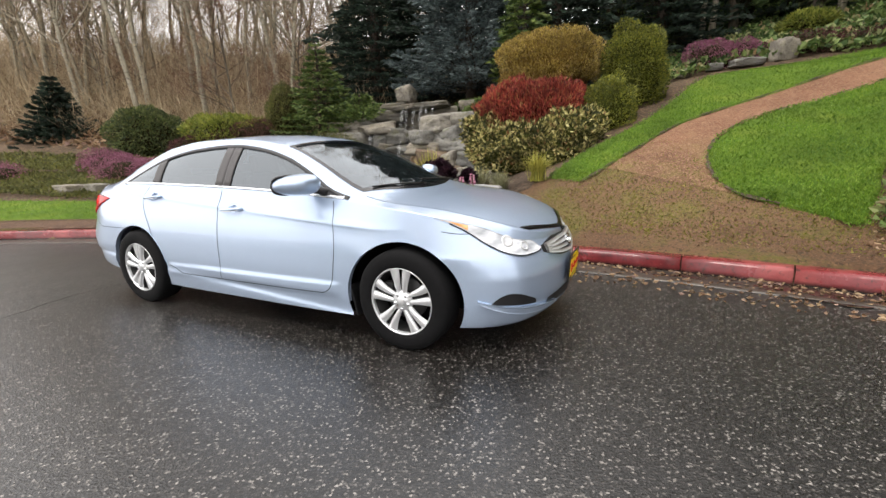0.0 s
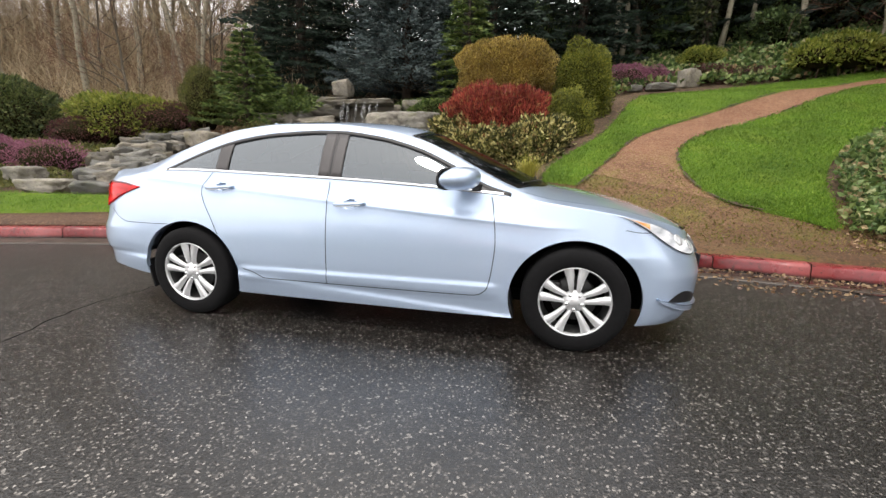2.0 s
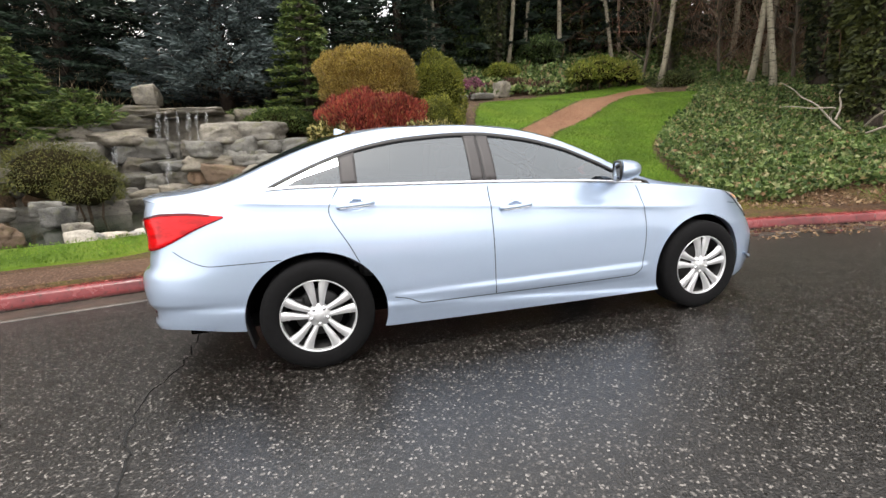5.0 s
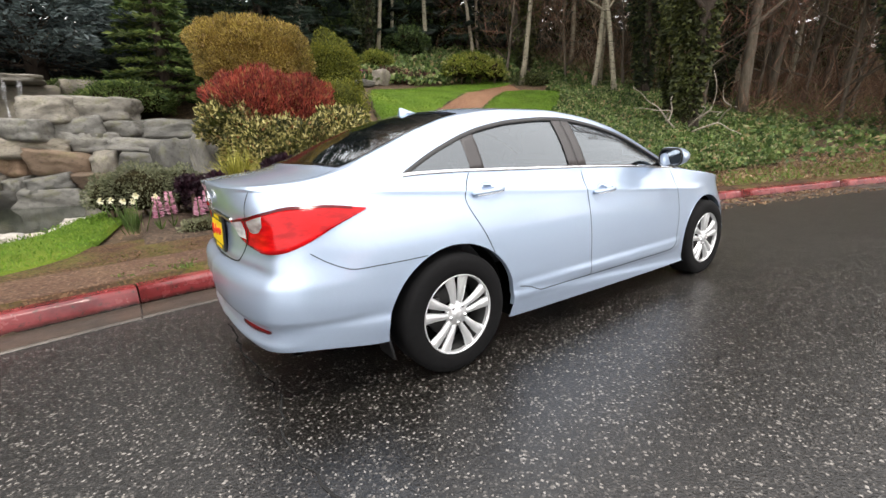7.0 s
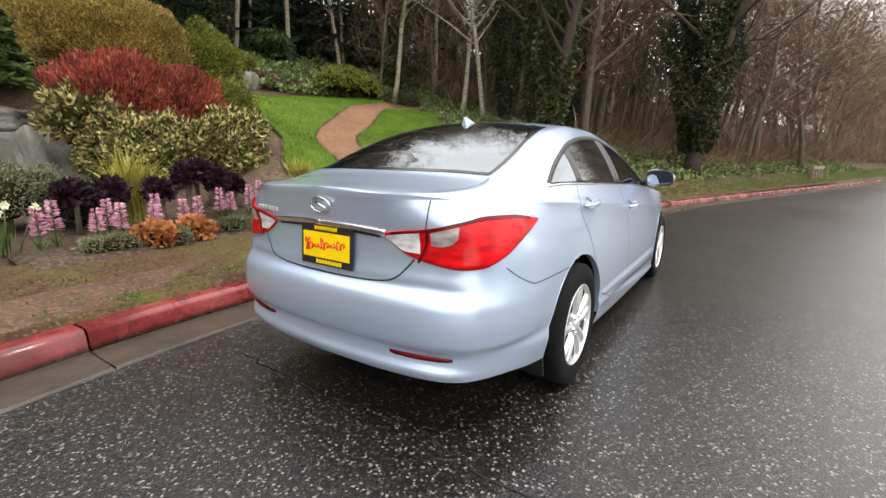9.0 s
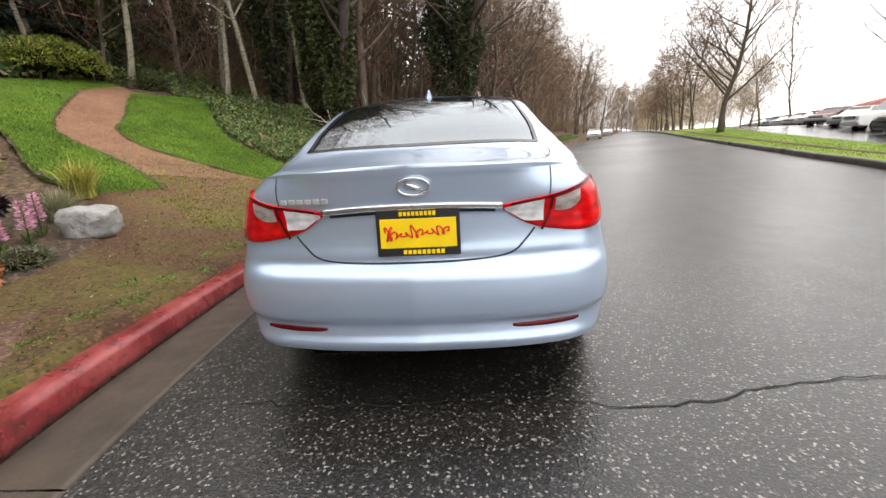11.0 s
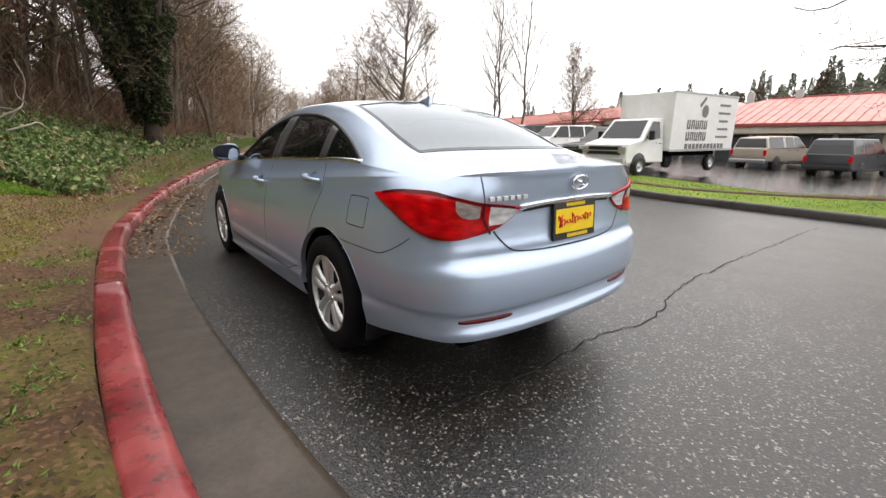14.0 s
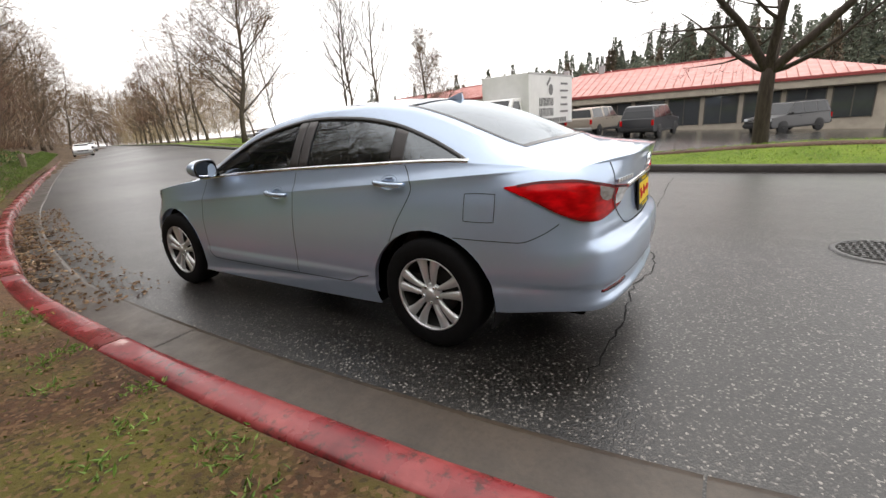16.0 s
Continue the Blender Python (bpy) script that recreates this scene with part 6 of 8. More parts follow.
bush("cotoneaster", "weeping olive mound over the bank", [((-7.6, 9.4, 1.35), (1.2, .8, .75)), ((-6.9, 9.2, 1.0), (.8, .7, .6))], 9000, (.07, .3), M_NEEDLE_OLIVE, 48, -.4)
conifer("small_spruce", "young green spruce beside the pond", (-9.2, 10.8, 1.9), 3.8, 1.9, M_NEEDLE_GREEN, 51, 15, 10, .22, .06, 1.3, .17)
conifer("spreading_spruce", "low spreading green spruce", (-7.7, 11.3, 2.2), 1.5, 1.8, M_NEEDLE_GREEN, 52, 8, 11, .1, .15, 1.3, .16)
conifer("dark_fir", "small dark fir by the pond", (-25.5, 9.3, 1.2), 4.8, 2.3, M_NEEDLE_DARK, 53, 17, 11, .12, .06, 2.0, .24)
conifer("dark_fir", "small dark fir by the pond", (-30.5, 6.5, 1.0), 4.2, 2.3, M_NEEDLE_DARK, 54, 15, 11, .12, .06, 1.8, .26)
conifer("blue_spruce", "large blue spruce with layered silvery boughs", (-4.4, 14.6, 2.8), 9.0, 3.5, M_NEEDLE_BLUE, 55, 24, 12, .2, .1, 1.25, .2, .75)
conifer("dark_spruce", "tall dark spruce behind the waterfall", (-9.6, 15.5, 2.8), 11, 3.4, M_NEEDLE_DARK, 56, 24, 11, .3, .02, .9, .25, .8)
conifer("dark_spruce", "tall dark spruce behind the waterfall", (-7.2, 16.8, 3.0), 12, 3.2, M_NEEDLE_DARK, 57, 24, 11, .3, .02, .8, .25, .8)
conifer("dark_spruce", "tall dark green spruce behind the shrubs", (-1.0, 15.2, 3.0), 10, 2.8, M_NEEDLE_DARK, 58, 22, 11, .3, .02, .9, .24, .8)
conifer("green_fir", "dark green fir beside the boulder wall", (-1.5, 12.4, 2.6), 4.6, 1.7, M_NEEDLE_GREEN, 59, 14, 10, .3, .03, 1.0, .2, .8)
conifer("dark_spruce", "tall dark spruce behind the waterfall", (2.6, 17.5, 4.0), 11, 3.0, M_NEEDLE_DARK, 60, 22, 10, .3, .02, .8, .25, .8)

ground_cover("moss", "yellow-green mossy planting under the wood edge", [(-10.5, 5.5), (-12, 8.5), (-16, 8.3), (-22, 7), (-30, 3.5), (-30, 1), (-24, 2.5), (-17, 4.5), (-13, 5.0)], 14000, (.13, .4), M_NEEDLE_OLIVE, 61, .12, .8, "ground cover")
ground_cover("moss", "olive mossy planting before the heather", [(-17.5, 1.2), (-13, 2.6), (-9.9, 3.3), (-9.7, 5.2), (-13, 5.0), (-17.5, 4.2)], 12000, (.09, .4), M_NEEDLE_OLIVE, 63, .06, .7, "ground cover")
ground_cover("fallen_leaves", "tan leaf litter under the alders", [(-9, 12), (-16, 10), (-24, 8), (-40, 2), (-50, 12), (-26, 26), (-8, 24)], 16000, (.3, .6), M_DEAD, 62, .12, .3, "leaves")
# cut edges of the lawns along the path: soil strips painting the trench shadow
for nm_, line in (("lawn_edge_shade", PATH_L[:10]), ("lawn_edge_shade", PATH_R[1:12]), ("lawn_edge_shade", BUSH_EDGE[:7])):
    c_ = spline(line, 160)
    t_ = np.gradient(c_, axis=0)
    t_ /= np.linalg.norm(t_, axis=1)[:, None]
    o_ = np.stack([-t_[:, 1], t_[:, 0]], -1)
    wob = .02 + .012 * np.sin(np.linspace(0, 60, 160)) + .012 * np.sin(np.linspace(3, 171, 160))
    e_ = strip_between(nm_, (c_ - o_ * wob[:, None])[::2].tolist(), (c_ + o_ * wob[:, None])[::2].tolist(), 160, 3, land_z, M_SOIL, .056, .0)
    tagged(e_, "cut soil edge of the lawn, dark strip for its trench shade", "lawn edge", kind="structure")

# flower bed
M_PINK = foliage("pink_petals", [(0, (0.55, 0.22, 0.34)), (.5, (0.72, 0.38, 0.5)), (1, (0.85, 0.62, 0.7))])
M_CREAM = foliage("cream_petals", [(0, (0.75, 0.7, 0.35)), (.6, (0.85, 0.82, 0.6)), (1, (0.9, 0.88, 0.75))])
M_ORANGE = foliage("orange_leaves", [(0, (0.24, 0.07, 0.02)), (.5, (0.42, 0.16, 0.05)), (1, (0.58, 0.28, 0.12))])
M_STRAP = foliage("strap_leaves", [(0, (0.05, 0.09, 0.02)), (.6, (0.1, 0.16, 0.04)), (1, (0.17, 0.23, 0.07))])
M_GOLD_GRASS = foliage("golden_grass", [(0, (0.18, 0.18, 0.03)), (.5, (0.36, 0.34, 0.06)), (1, (0.54, 0.50, 0.13))])
M_PALE_GRASS = foliage("pale_fescue", [(0, (0.14, 0.15, 0.08)), (.5, (0.25, 0.25, 0.14)), (1, (0.36, 0.34, 0.2))])
M_SAGE = foliage("grey_sage", [(0, (0.08, 0.09, 0.05)), (.5, (0.15, 0.16, 0.09)), (1, (0.24, 0.25, 0.15))])


def hyacinth(at, seed, tall=.34):
    rng = np.random.default_rng(seed)
    h = thing("hyacinth", "pale pink hyacinth spike in dark soil", "flower", "hyacinths in the bed", at=at)
    put("stem", *tube([(0, 0, -.02), (0, 0, tall * .9)], .007, 5), M_STRAP, h)
    n = 120
    a, z = rng.random(n) * 6.28, tall * (.38 + .62 * rng.random(n))
    rr = .048 * (1.15 - .55 * (z / tall - .38) / .62)
    d = np.stack([np.cos(a), np.sin(a), .15 + 0 * a], -1)
    V, F = leaf_cards(np.stack([.01 * np.cos(a), .01 * np.sin(a), z], -1), d, rr * 1.35, .026, rng)
    put("petals", V, F, M_PINK, h, smooth=False)
    a = rng.random(7) * 6.28
    V, F = leaf_cards(np.zeros((7, 3)), np.stack([np.cos(a) * .5, np.sin(a) * .5, 1 + 0 * a], -1), .16, .025, rng)
    put("leaves", V, F, M_STRAP, h, smooth=False)


for k, (x, y) in enumerate([(-2.52, 3.72), (-2.38, 3.82), (-2.08, 3.72), (-1.95, 3.82), (-1.9, 3.62), (-1.56, 3.72), (-1.48, 3.85), (-1.22, 3.78), (-1.02, 3.85), (-.72, 3.9), (-.55, 3.95), (-.28, 3.95), (-.1, 4.0)]):
    hyacinth((x, y, float(land_z(x, y)) + .03), 100 + k, .42 + .05 * math.sin(k * 2.3))


def daffodils(at, seed):
    rng = np.random.default_rng(seed)
    h = thing("daffodils", "clump of cream daffodils with strap leaves", "flower", at=at)
    a = rng.random(40) * 6.28
    V, F = leaf_cards(rng.normal(size=(40, 3)) * np.array([.05, .05, 0]), np.stack([np.cos(a) * .3, np.sin(a) * .3, 1 + 0 * a], -1), .34, .02, rng)
    put("leaves", V, F, M_STRAP, h, smooth=False)
    for k in range(6):
        x, y, z = rng.normal() * .13, rng.normal() * .09, .36 + rng.random() * .1
        put("stem", *tube([(x * .4, y * .4, 0), (x, y, z)], .005, 5), M_STRAP, h)
        a = np.linspace(0, 6.28, 7)[:-1]
        V, F = leaf_cards(np.repeat([[x, y, z]], 6, 0), np.stack([np.cos(a) * .6, -.5 + 0 * a, np.sin(a) * .9], -1), .05, .04, rng)
        put("petals", V, F, M_CREAM, h, smooth=False)


daffodils((-2.78, 3.7, float(land_z(-2.78, 3.7)) + .03), 130)


def tuft(name, label, at, n, length, spread, mat, seed, width=.05, cat="grass"):
    rng = np.random.default_rng(seed)
    h = thing(name, label, cat, at=at)
    V, Fc, o = [], [], 0
    for k in range(n):
        a, ln, sp = rng.random() * 6.28, length * (.6 + .5 * rng.random()), spread * rng.random() ** .7
        s = np.linspace(0, 1, 5)
        r = sp * s ** 1.6
        z = ln * s - ln * .35 * (sp / spread) * s ** 2.5
        x0, y0 = rng.normal(size=2) * .05
        w = width * ln * (1 - s) ** .6 * .5 + .0008
        c, sn = math.cos(a), math.sin(a)
        P = np.stack([x0 + r * c, y0 + r * sn, z], -1)
        lat = np.array([-sn, c, 0])
        V.append(np.stack([P - lat * w[:, None], P + lat * w[:, None]], 1).reshape(-1, 3))
        Fc += [(o + i * 2, o + i * 2 + 1, o + i * 2 + 3, o + i * 2 + 2) for i in range(4)]
        o += 10
    put("grass_work", np.vstack(V), Fc, mat, h)
    return h


for (x, y), ln, sp, m, nm, lb in (((-1.35, 4.8), 1.05, .62, M_GOLD_GRASS, "ornamental_grass", "golden arching ornamental grass clump"),
                                  ((-.25, 4.7), .55, .55, M_PALE_GRASS, "fescue", "pale buff feathery grass clump"),
                                  ((.95, 4.45), .55, .4, M_GOLD_GRASS, "ornamental_grass", "small green-gold grass tuft"),
                                  ((.35, 4.2), .4, .3, M_PALE_GRASS, "fescue", "pale buff feathery grass clump")):
    tuft(nm, lb, (x, y, float(land_z(x, y)) + .03), 320, ln, sp, m, int(abs(x * 100)) + 7, .024)
for k, (x, y, z) in enumerate([(-2.1, 4.25, .78), (-1.75, 4.2, .8), (-1.3, 4.15, .78), (-.98, 4.15, .95), (-.8, 4.2, 1.0), (-.62, 4.1, .88), (-.3, 4.3, .8)]):
    bush("purple_kale", "dark purple kale on a bare stem", [((x, y, z), (.11, .11, .11))], 360, (.09, .7), M_PURPLE, 140 + k, .2, group="purple kale in the bed")
for k, (x, y) in enumerate([(-1.68, 3.42), (-1.24, 3.5)]):
    bush("heuchera", "orange-leaved heuchera clump in dark soil", [((x, y, float(land_z(x, y)) + .12), (.18, .15, .13))], 420, (.07, .9), M_ORANGE, 150 + k, .3, group="heucheras in the bed")
for k, (x, y, w) in enumerate([(-2.05, 3.42, .3), (-.75, 3.55, .26), (-1.46, 3.40, .1)]):
    bush("sage_clump", "low grey-green edging plant", [((x, y, float(land_z(x, y)) + .09), (w, .14, .1))], 900, (.04, .35), M_SAGE, 160 + k, .4)
bush("small_leaved_shrub", "low small-leaved green shrub before the boulders", [((-2.6, 4.85, .75), (.5, .4, .36)), ((-2.15, 5.0, .72), (.4, .35, .32)), ((-3.0, 4.95, .68), (.3, .3, .28))], 8000, (.04, .5), M_SAGE, 170, .3, 1, .14)
bush("purple_shrub", "dark purple-leaved low shrub", [((-1.9, 4.75, .62), (.28, .25, .25))], 1500, (.06, .5), M_PURPLE, 171, .3)

# pond, boulders and waterfall
def water_material():
    N = Nodes("pond_water")
    N.set((0.02, 0.026, 0.016), 0.06, spec=0.6)
    N.bump(N.noise(7.0, 3.0), 0.12, 0.02)
    return N.m


def fall_material():
    N = Nodes("falling_water")
    a = N.noise(14.0, 5.0, 0.7, stretch=(3, 3, .22))
    N.set((0.75, 0.77, 0.8), 0.2, alpha=N.ramp(a, [(0.45, (0.0, 0, 0)), (0.72, (0.5, 0.5, 0.5))]))
    return N.m


M_WATER, M_FALL = water_material(), fall_material()
w = np.linspace(0, 2 * np.pi, 61)[:-1]
pw = np.stack([-6.1 + 3.35 * np.cos(w), 7.1 + 3.6 * np.sin(w), np.full(60, .22)], -1)
pond = put("pond", np.vstack([pw, [(-6.1, 7.3, .22)]]), [(i, (i + 1) % 60, 60) for i in range(60)], M_WATER)
tagged(pond, "dark still garden pond below the waterfall", "pond", kind="structure")
rocks = thing("rock_wall", "stacked grey boulder wall with a small waterfall", "rock wall", kind="structure")
rng = np.random.default_rng(77)
base_line = spline([(-.95, 8.1), (-1.4, 8.6), (-2.2, 9.05), (-3.2, 9.35), (-4.3, 9.6), (-5.2, 10.2), (-6.2, 10.2), (-7.0, 9.9), (-8.2, 9.9), (-9.0, 10.4)], 400)
slen = np.concatenate([[0], np.cumsum(np.linalg.norm(np.diff(base_line, axis=0), axis=1))])
top_at = wall_top
core = []
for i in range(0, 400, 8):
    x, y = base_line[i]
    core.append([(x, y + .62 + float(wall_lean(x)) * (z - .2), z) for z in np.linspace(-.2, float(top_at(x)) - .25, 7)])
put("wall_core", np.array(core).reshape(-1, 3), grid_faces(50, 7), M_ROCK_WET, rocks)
z0, k = .1, 0
while z0 < 2.9:
    hgt = .30 + .17 * rng.random()
    s = -.2 * rng.random()
    while s < slen[-1]:
        wd = .45 + .85 * rng.random()
        m = s + wd / 2
        x, y = np.interp(m, slen, base_line[:, 0]), np.interp(m, slen, base_line[:, 1])
        i = min(398, int(np.searchsorted(slen, min(m, slen[-1] - .01))))
        tx, ty = base_line[i + 1] - base_line[i]
        if z0 + hgt * .4 < float(top_at(x)) and not (-5.95 < x < -4.2 and 1.6 < z0 < 3.1):
            hh = hgt * (.9 + .35 * rng.random())
            wet = -6.6 < x < -4.4 and rng.random() < .8
            ms = ROCKS_WET if wet else (ROCKS_RUST if rng.random() < .05 else ROCKS)
            rock(ms[rng.integers(len(ms))], (x + rng.normal() * .04, y + float(wall_lean(x)) * (z0 - .2) + .3 + rng.normal() * .10 + (.15 if wet else 0), z0 + hh / 2), (wd * 1.06, .85 + .25 * rng.random(), hh * 1.1),
                 math.degrees(math.atan2(ty, tx)) + rng.normal() * 7, rocks, (rng.normal() * 4, rng.normal() * 3))
        s += wd
    z0 += hgt * .96
    k += 1
for at, size, turn, tilt in (((-6.28, 12.4, 3.6), (.62, .5, .62), 12, (4, 3)), ((-6.2, 12.3, 2.85), (1.1, .8, .36), -8, (0, 4)), ((-3.5, 12.2, 2.85), (.75, .6, .5), 25, (6, 0)), ((-1.25, 8.55, 1.0), (.62, .5, 1.15), 30, (-18, 8)),
                             ((-1.85, 8.85, 1.05), (.75, .55, .8), 15, (-14, -6)), ((-.75, 8.3, .9), (.5, .5, .9), 40, (-20, 0)), ((-7.4, 11.2, 2.5), (1.2, .9, .3), 5, (0, 2)), ((-8.0, 11.0, 2.1), (.8, .7, .4), 30, (0, 0)),
                             ((-4.7, 11.55, 2.98), (1.4, .75, .16), 2, (0, 0)), ((-5.6, 11.55, 2.97), (.9, .7, .15), -3, (0, 0)), ((-5.1, 12.1, 2.45), (2.6, .7, .9), 0, (0, 0)), ((-6.9, 10.0, .6), (.7, .6, .5), 0, (0, 0))):
    rock(ROCKS[rng.integers(9)] if size[2] != .9 else ROCKS_WET[0], at, size, turn, rocks, tilt)
for x0, x1, y, za, zb in ((-5.75, -5.6, 11.15, 2.95, 1.75), (-5.5, -5.42, 11.12, 2.95, 1.7), (-4.95, -4.83, 11.15, 2.95, 1.9), (-4.7, -4.64, 11.15, 2.95, 2.1), (-4.45, -4.38, 11.15, 2.92, 2.3), (-5.45, -5.3, 10.35, 1.75, .22), (-6.7, -6.55, 10.4, 2.05, .6), (-5.2, -5.14, 11.12, 2.95, 1.9)):
    n, m = 14, 6
    q, r = np.meshgrid(np.linspace(0, 1, n), np.linspace(0, 1, m), indexing="ij")
    P = np.stack([x0 + (x1 - x0) * (.5 + (r - .5) * (1 - .3 * q)) + .03 * np.sin(q * 9 + r * 5), y - .28 * q ** .6 + .02 * np.sin(r * 11), za + (zb - za) * q ** 1.4], -1)
    put("falling_water", P.reshape(-1, 3), grid_faces(n, m), M_FALL, rocks, "thin white strand of falling water")
# pond margin stones and the stream bed on the far side
for k in range(30):
    x = -3.3 - 1.5 * (k / 29) ** 1.6 + rng.normal() * .05
    y = 6.2 - 2.3 * (k / 29) + rng.normal() * .05
    sz = .16 + .2 * rng.random()
    st = rock(ROCKS_PALE[rng.integers(4)], (x, y, float(land_z(x, y)) + .07), (sz * 1.2, sz, sz * .7), rng.random() * 180, None, name="pond_stone")
    tagged(st, "pale rounded stone edging the pond", "stone", "pond edging stones")
for at, size, turn, m in (((-6.6, 4.35, .42), (1.35, .55, .42), 6, 1), ((-8.1, 4.0, .38), (1.0, .6, .28), 14, 0), ((-9.2, 3.8, .4), (.9, .6, .3), 10, 0), ((-5.4, 5.2, .32), (.35, .3, .3), 40, 0), ((-7.9, 7.2, .55), (.8, .5, .3), 60, 0), ((-7.0, 7.6, .6), (.6, .45, .32), 20, 0),
                          ((-6.6, 7.1, .45), (.42, .4, .4), 70, 0), ((-9.0, 7.4, .7), (1.6, .4, .3), -4, 0), ((-9.6, 9.0, 1.3), (.9, .7, .65), 0, 0), ((-8.6, 9.2, 1.35), (.45, .4, .35), 30, 0), ((-10.4, 4.2, .5), (.7, .6, .4), 0, 0),
                          ((5.0, 13.3, 3.15), (.85, .45, .22), 12, 0), ((5.9, 13.5, 3.6), (.55, .45, .6), 30, 0), ((4.2, 13.4, 3.0), (.45, .35, .2), 0, 0), ((3.3, 13.2, 3.0), (.4, .3, .25), 0, 0), ((.2, 3.72, .54), (.56, .44, .32), 20, 2), ((-12.2, 3.4, .42), (.7, .5, .25), 5, 0), ((-11.4, 3.7, .5), (.5, .4, .3), 5, 0)):
    st = rock((ROCKS, ROCKS_RUST, ROCKS_PALE)[m][rng.integers(3)], (at[0], at[1], max(at[2], float(land_z(at[0], at[1])) + size[2] * .3)), size, turn, None, name="boulder")
    tagged(st, "rust-brown weathered boulder at the pond edge" if m == 1 else "pale grey garden boulder set in the ground", "boulder", "garden boulders")
stream = thing("rock_stream", "tumbling stream bed of small grey stones", "stream", kind="structure")
for k in range(110):
    q = rng.random()
    x, y = -11.3 + 2.7 * q + rng.normal() * .5, 9.5 - 4.8 * q + rng.normal() * .3
    z = float(land_z(x, y)) + .35 * rng.random() * (1 - .6 * q)
    sz = .25 + .4 * rng.random()
    rock((ROCKS_WET if rng.random() < .45 else ROCKS)[rng.integers(5)], (x, y, z + .08), (sz * 1.3, sz, sz * .6), rng.random() * 180, stream, (rng.normal() * 8, rng.normal() * 8))
n = 30
q, r = np.meshgrid(np.linspace(0, 1, n), np.linspace(-.5, .5, 5), indexing="ij")
sx, sy = -11.3 + 2.7 * q + r * .6 + .12 * np.sin(q * 14), 9.6 - 4.8 * q
put("stream_water", np.stack([sx, sy, land_z(sx, sy) + .30 - .12 * q + .06 * np.sin(q * 40)], -1).reshape(-1, 3), grid_faces(n, 5), M_FALL, stream, "white broken water")


# ---- woods ----
def copies(src, spots, seed, group, lo=.85, hi=1.15):
    """More of one tree, turned and scaled a little."""
    rng = np.random.default_rng(seed)
    src["group"] = group
    for x, y in spots:
        s = lo + (hi - lo) * rng.random()
        c = copy_thing(src, pose(x, y, float(land_z(x, y)), rng.normal() * 2, rng.normal() * 2, rng.random() * 360) @ Matrix.Diagonal((s, s, s * (.9 + .2 * rng.random()), 1)))
        c.scale = (s, s, s * (.9 + .2 * rng.random()))


def ivy_on(tree, reach, top, n, seed, mat, low=0.0, belly=1.0):
    """Ivy leaves that wrap a trunk in an uneven sleeve."""
    rng = np.random.default_rng(seed)
    z = low + (top - low) * rng.random(n)
    a = rng.random(n) * 6.283
    lump = np.array([noise.noise(Vector((math.cos(q) * 1.2, math.sin(q) * 1.2, h * .7 + seed))) for q, h in zip(a, z)])
    prof = .35 + .65 * np.sin(np.clip((z - low) / (top - low), 0, 1) * 2.6) ** .8 * belly
    r = reach * prof * (.75 + .55 * lump) * (.6 + .4 * rng.random(n) ** .5)
    P = np.stack([r * np.cos(a), r * np.sin(a), z], -1)
    D = np.stack([np.cos(a), np.sin(a), -.5 + 0 * a], -1) + rng.normal(size=(n, 3)) * .6
    L = .14 * (.6 + .8 * rng.random(n))
    V, F = leaf_cards(P, D, L, L * .8, rng)
    put("ivy_leaves", V, F, mat, tree, "dark ivy round the trunk", smooth=False)


M_IVY_DARK = foliage("dark_tree_ivy", [(0, (0.012, 0.018, 0.009)), (.6, (0.033, 0.045, 0.018)), (.9, (0.075, 0.09, 0.03)), (1, (0.15, 0.165, 0.06))])
M_IVY_OLIVE = foliage("olive_tree_ivy", [(0, (0.0224, 0.0288, 0.0112)), (.5, (0.056, 0.0672, 0.0224)), (1, (0.144, 0.16, 0.048))])

# kinds of leafless tree, each built once
alder = bare_tree("alder", "slender leafless alder with pale grey bark", 201, 15, .13, (0, 6, 6), M_BARK_PALE, M_TWIG_WARM, .55, .25, .3, base=(-14, 14, float(land_z(-14, 14))))
alder_b = bare_tree("alder", "slender leafless alder with pale grey bark", 202, 17, .15, (0, 6, 6), M_BARK_PALE, M_TWIG_WARM, .6, .35, .3, base=(-19, 13, float(land_z(-19, 13))))
maple = bare_tree("maple", "leafless grey-brown roadside maple", 203, 12, .15, (0, 7, 7), M_BARK_GREY, M_TWIG_WARM, .8, .22, .15, thin=.01, base=(21, 3, float(land_z(21, 3))))
thorn = bare_tree("thorn_tree", "tangled leafless brown thicket tree", 204, 8, .08, (0, 7, 7), M_BARK_GREY, M_TWIG_RED, .95, .1, .1, base=(14, 5, float(land_z(14, 5))))
rng = np.random.default_rng(5)
left_woods = [(-13 - 26 * rng.random() - 2 * k % 7, 12.5 + 16 * rng.random() ** 1.3) for k in range(56)]
left_woods += [(-13, 18), (-16, 16), (-11, 20), (-22, 11.5), (-27, 11), (-33, 9), (-36, 12), (-40, 7), (-45, 9), (-8, 24), (-12, 26), (-30, 14)]
copies(alder, left_woods[::2], 6, "alder wood")
copies(alder_b, left_woods[1::2], 7, "alder wood")
right_woods = [(4 + 30 * rng.random(), 17 + 14 * rng.random()) for k in range(20)]
copies(alder, right_woods[::2], 8, "alder wood", .7, 1.0)
copies(maple, right_woods[1::2], 9, "maples in the wood", .8, 1.2)
edge = []
for k in range(60):
    x = 15 + 75 * (k / 59) ** 1.3 + rng.normal() * .8
    edge.append((x, float(kerb_y(x)) + 3.6 + 6 * rng.random()))
near_kerb = []
for k in range(22):
    x = 21 + 95 * (k / 21) ** 1.4 + rng.normal() * .5
    near_kerb.append((x, float(kerb_y(x)) + 1.8 + 3.6 * rng.random()))
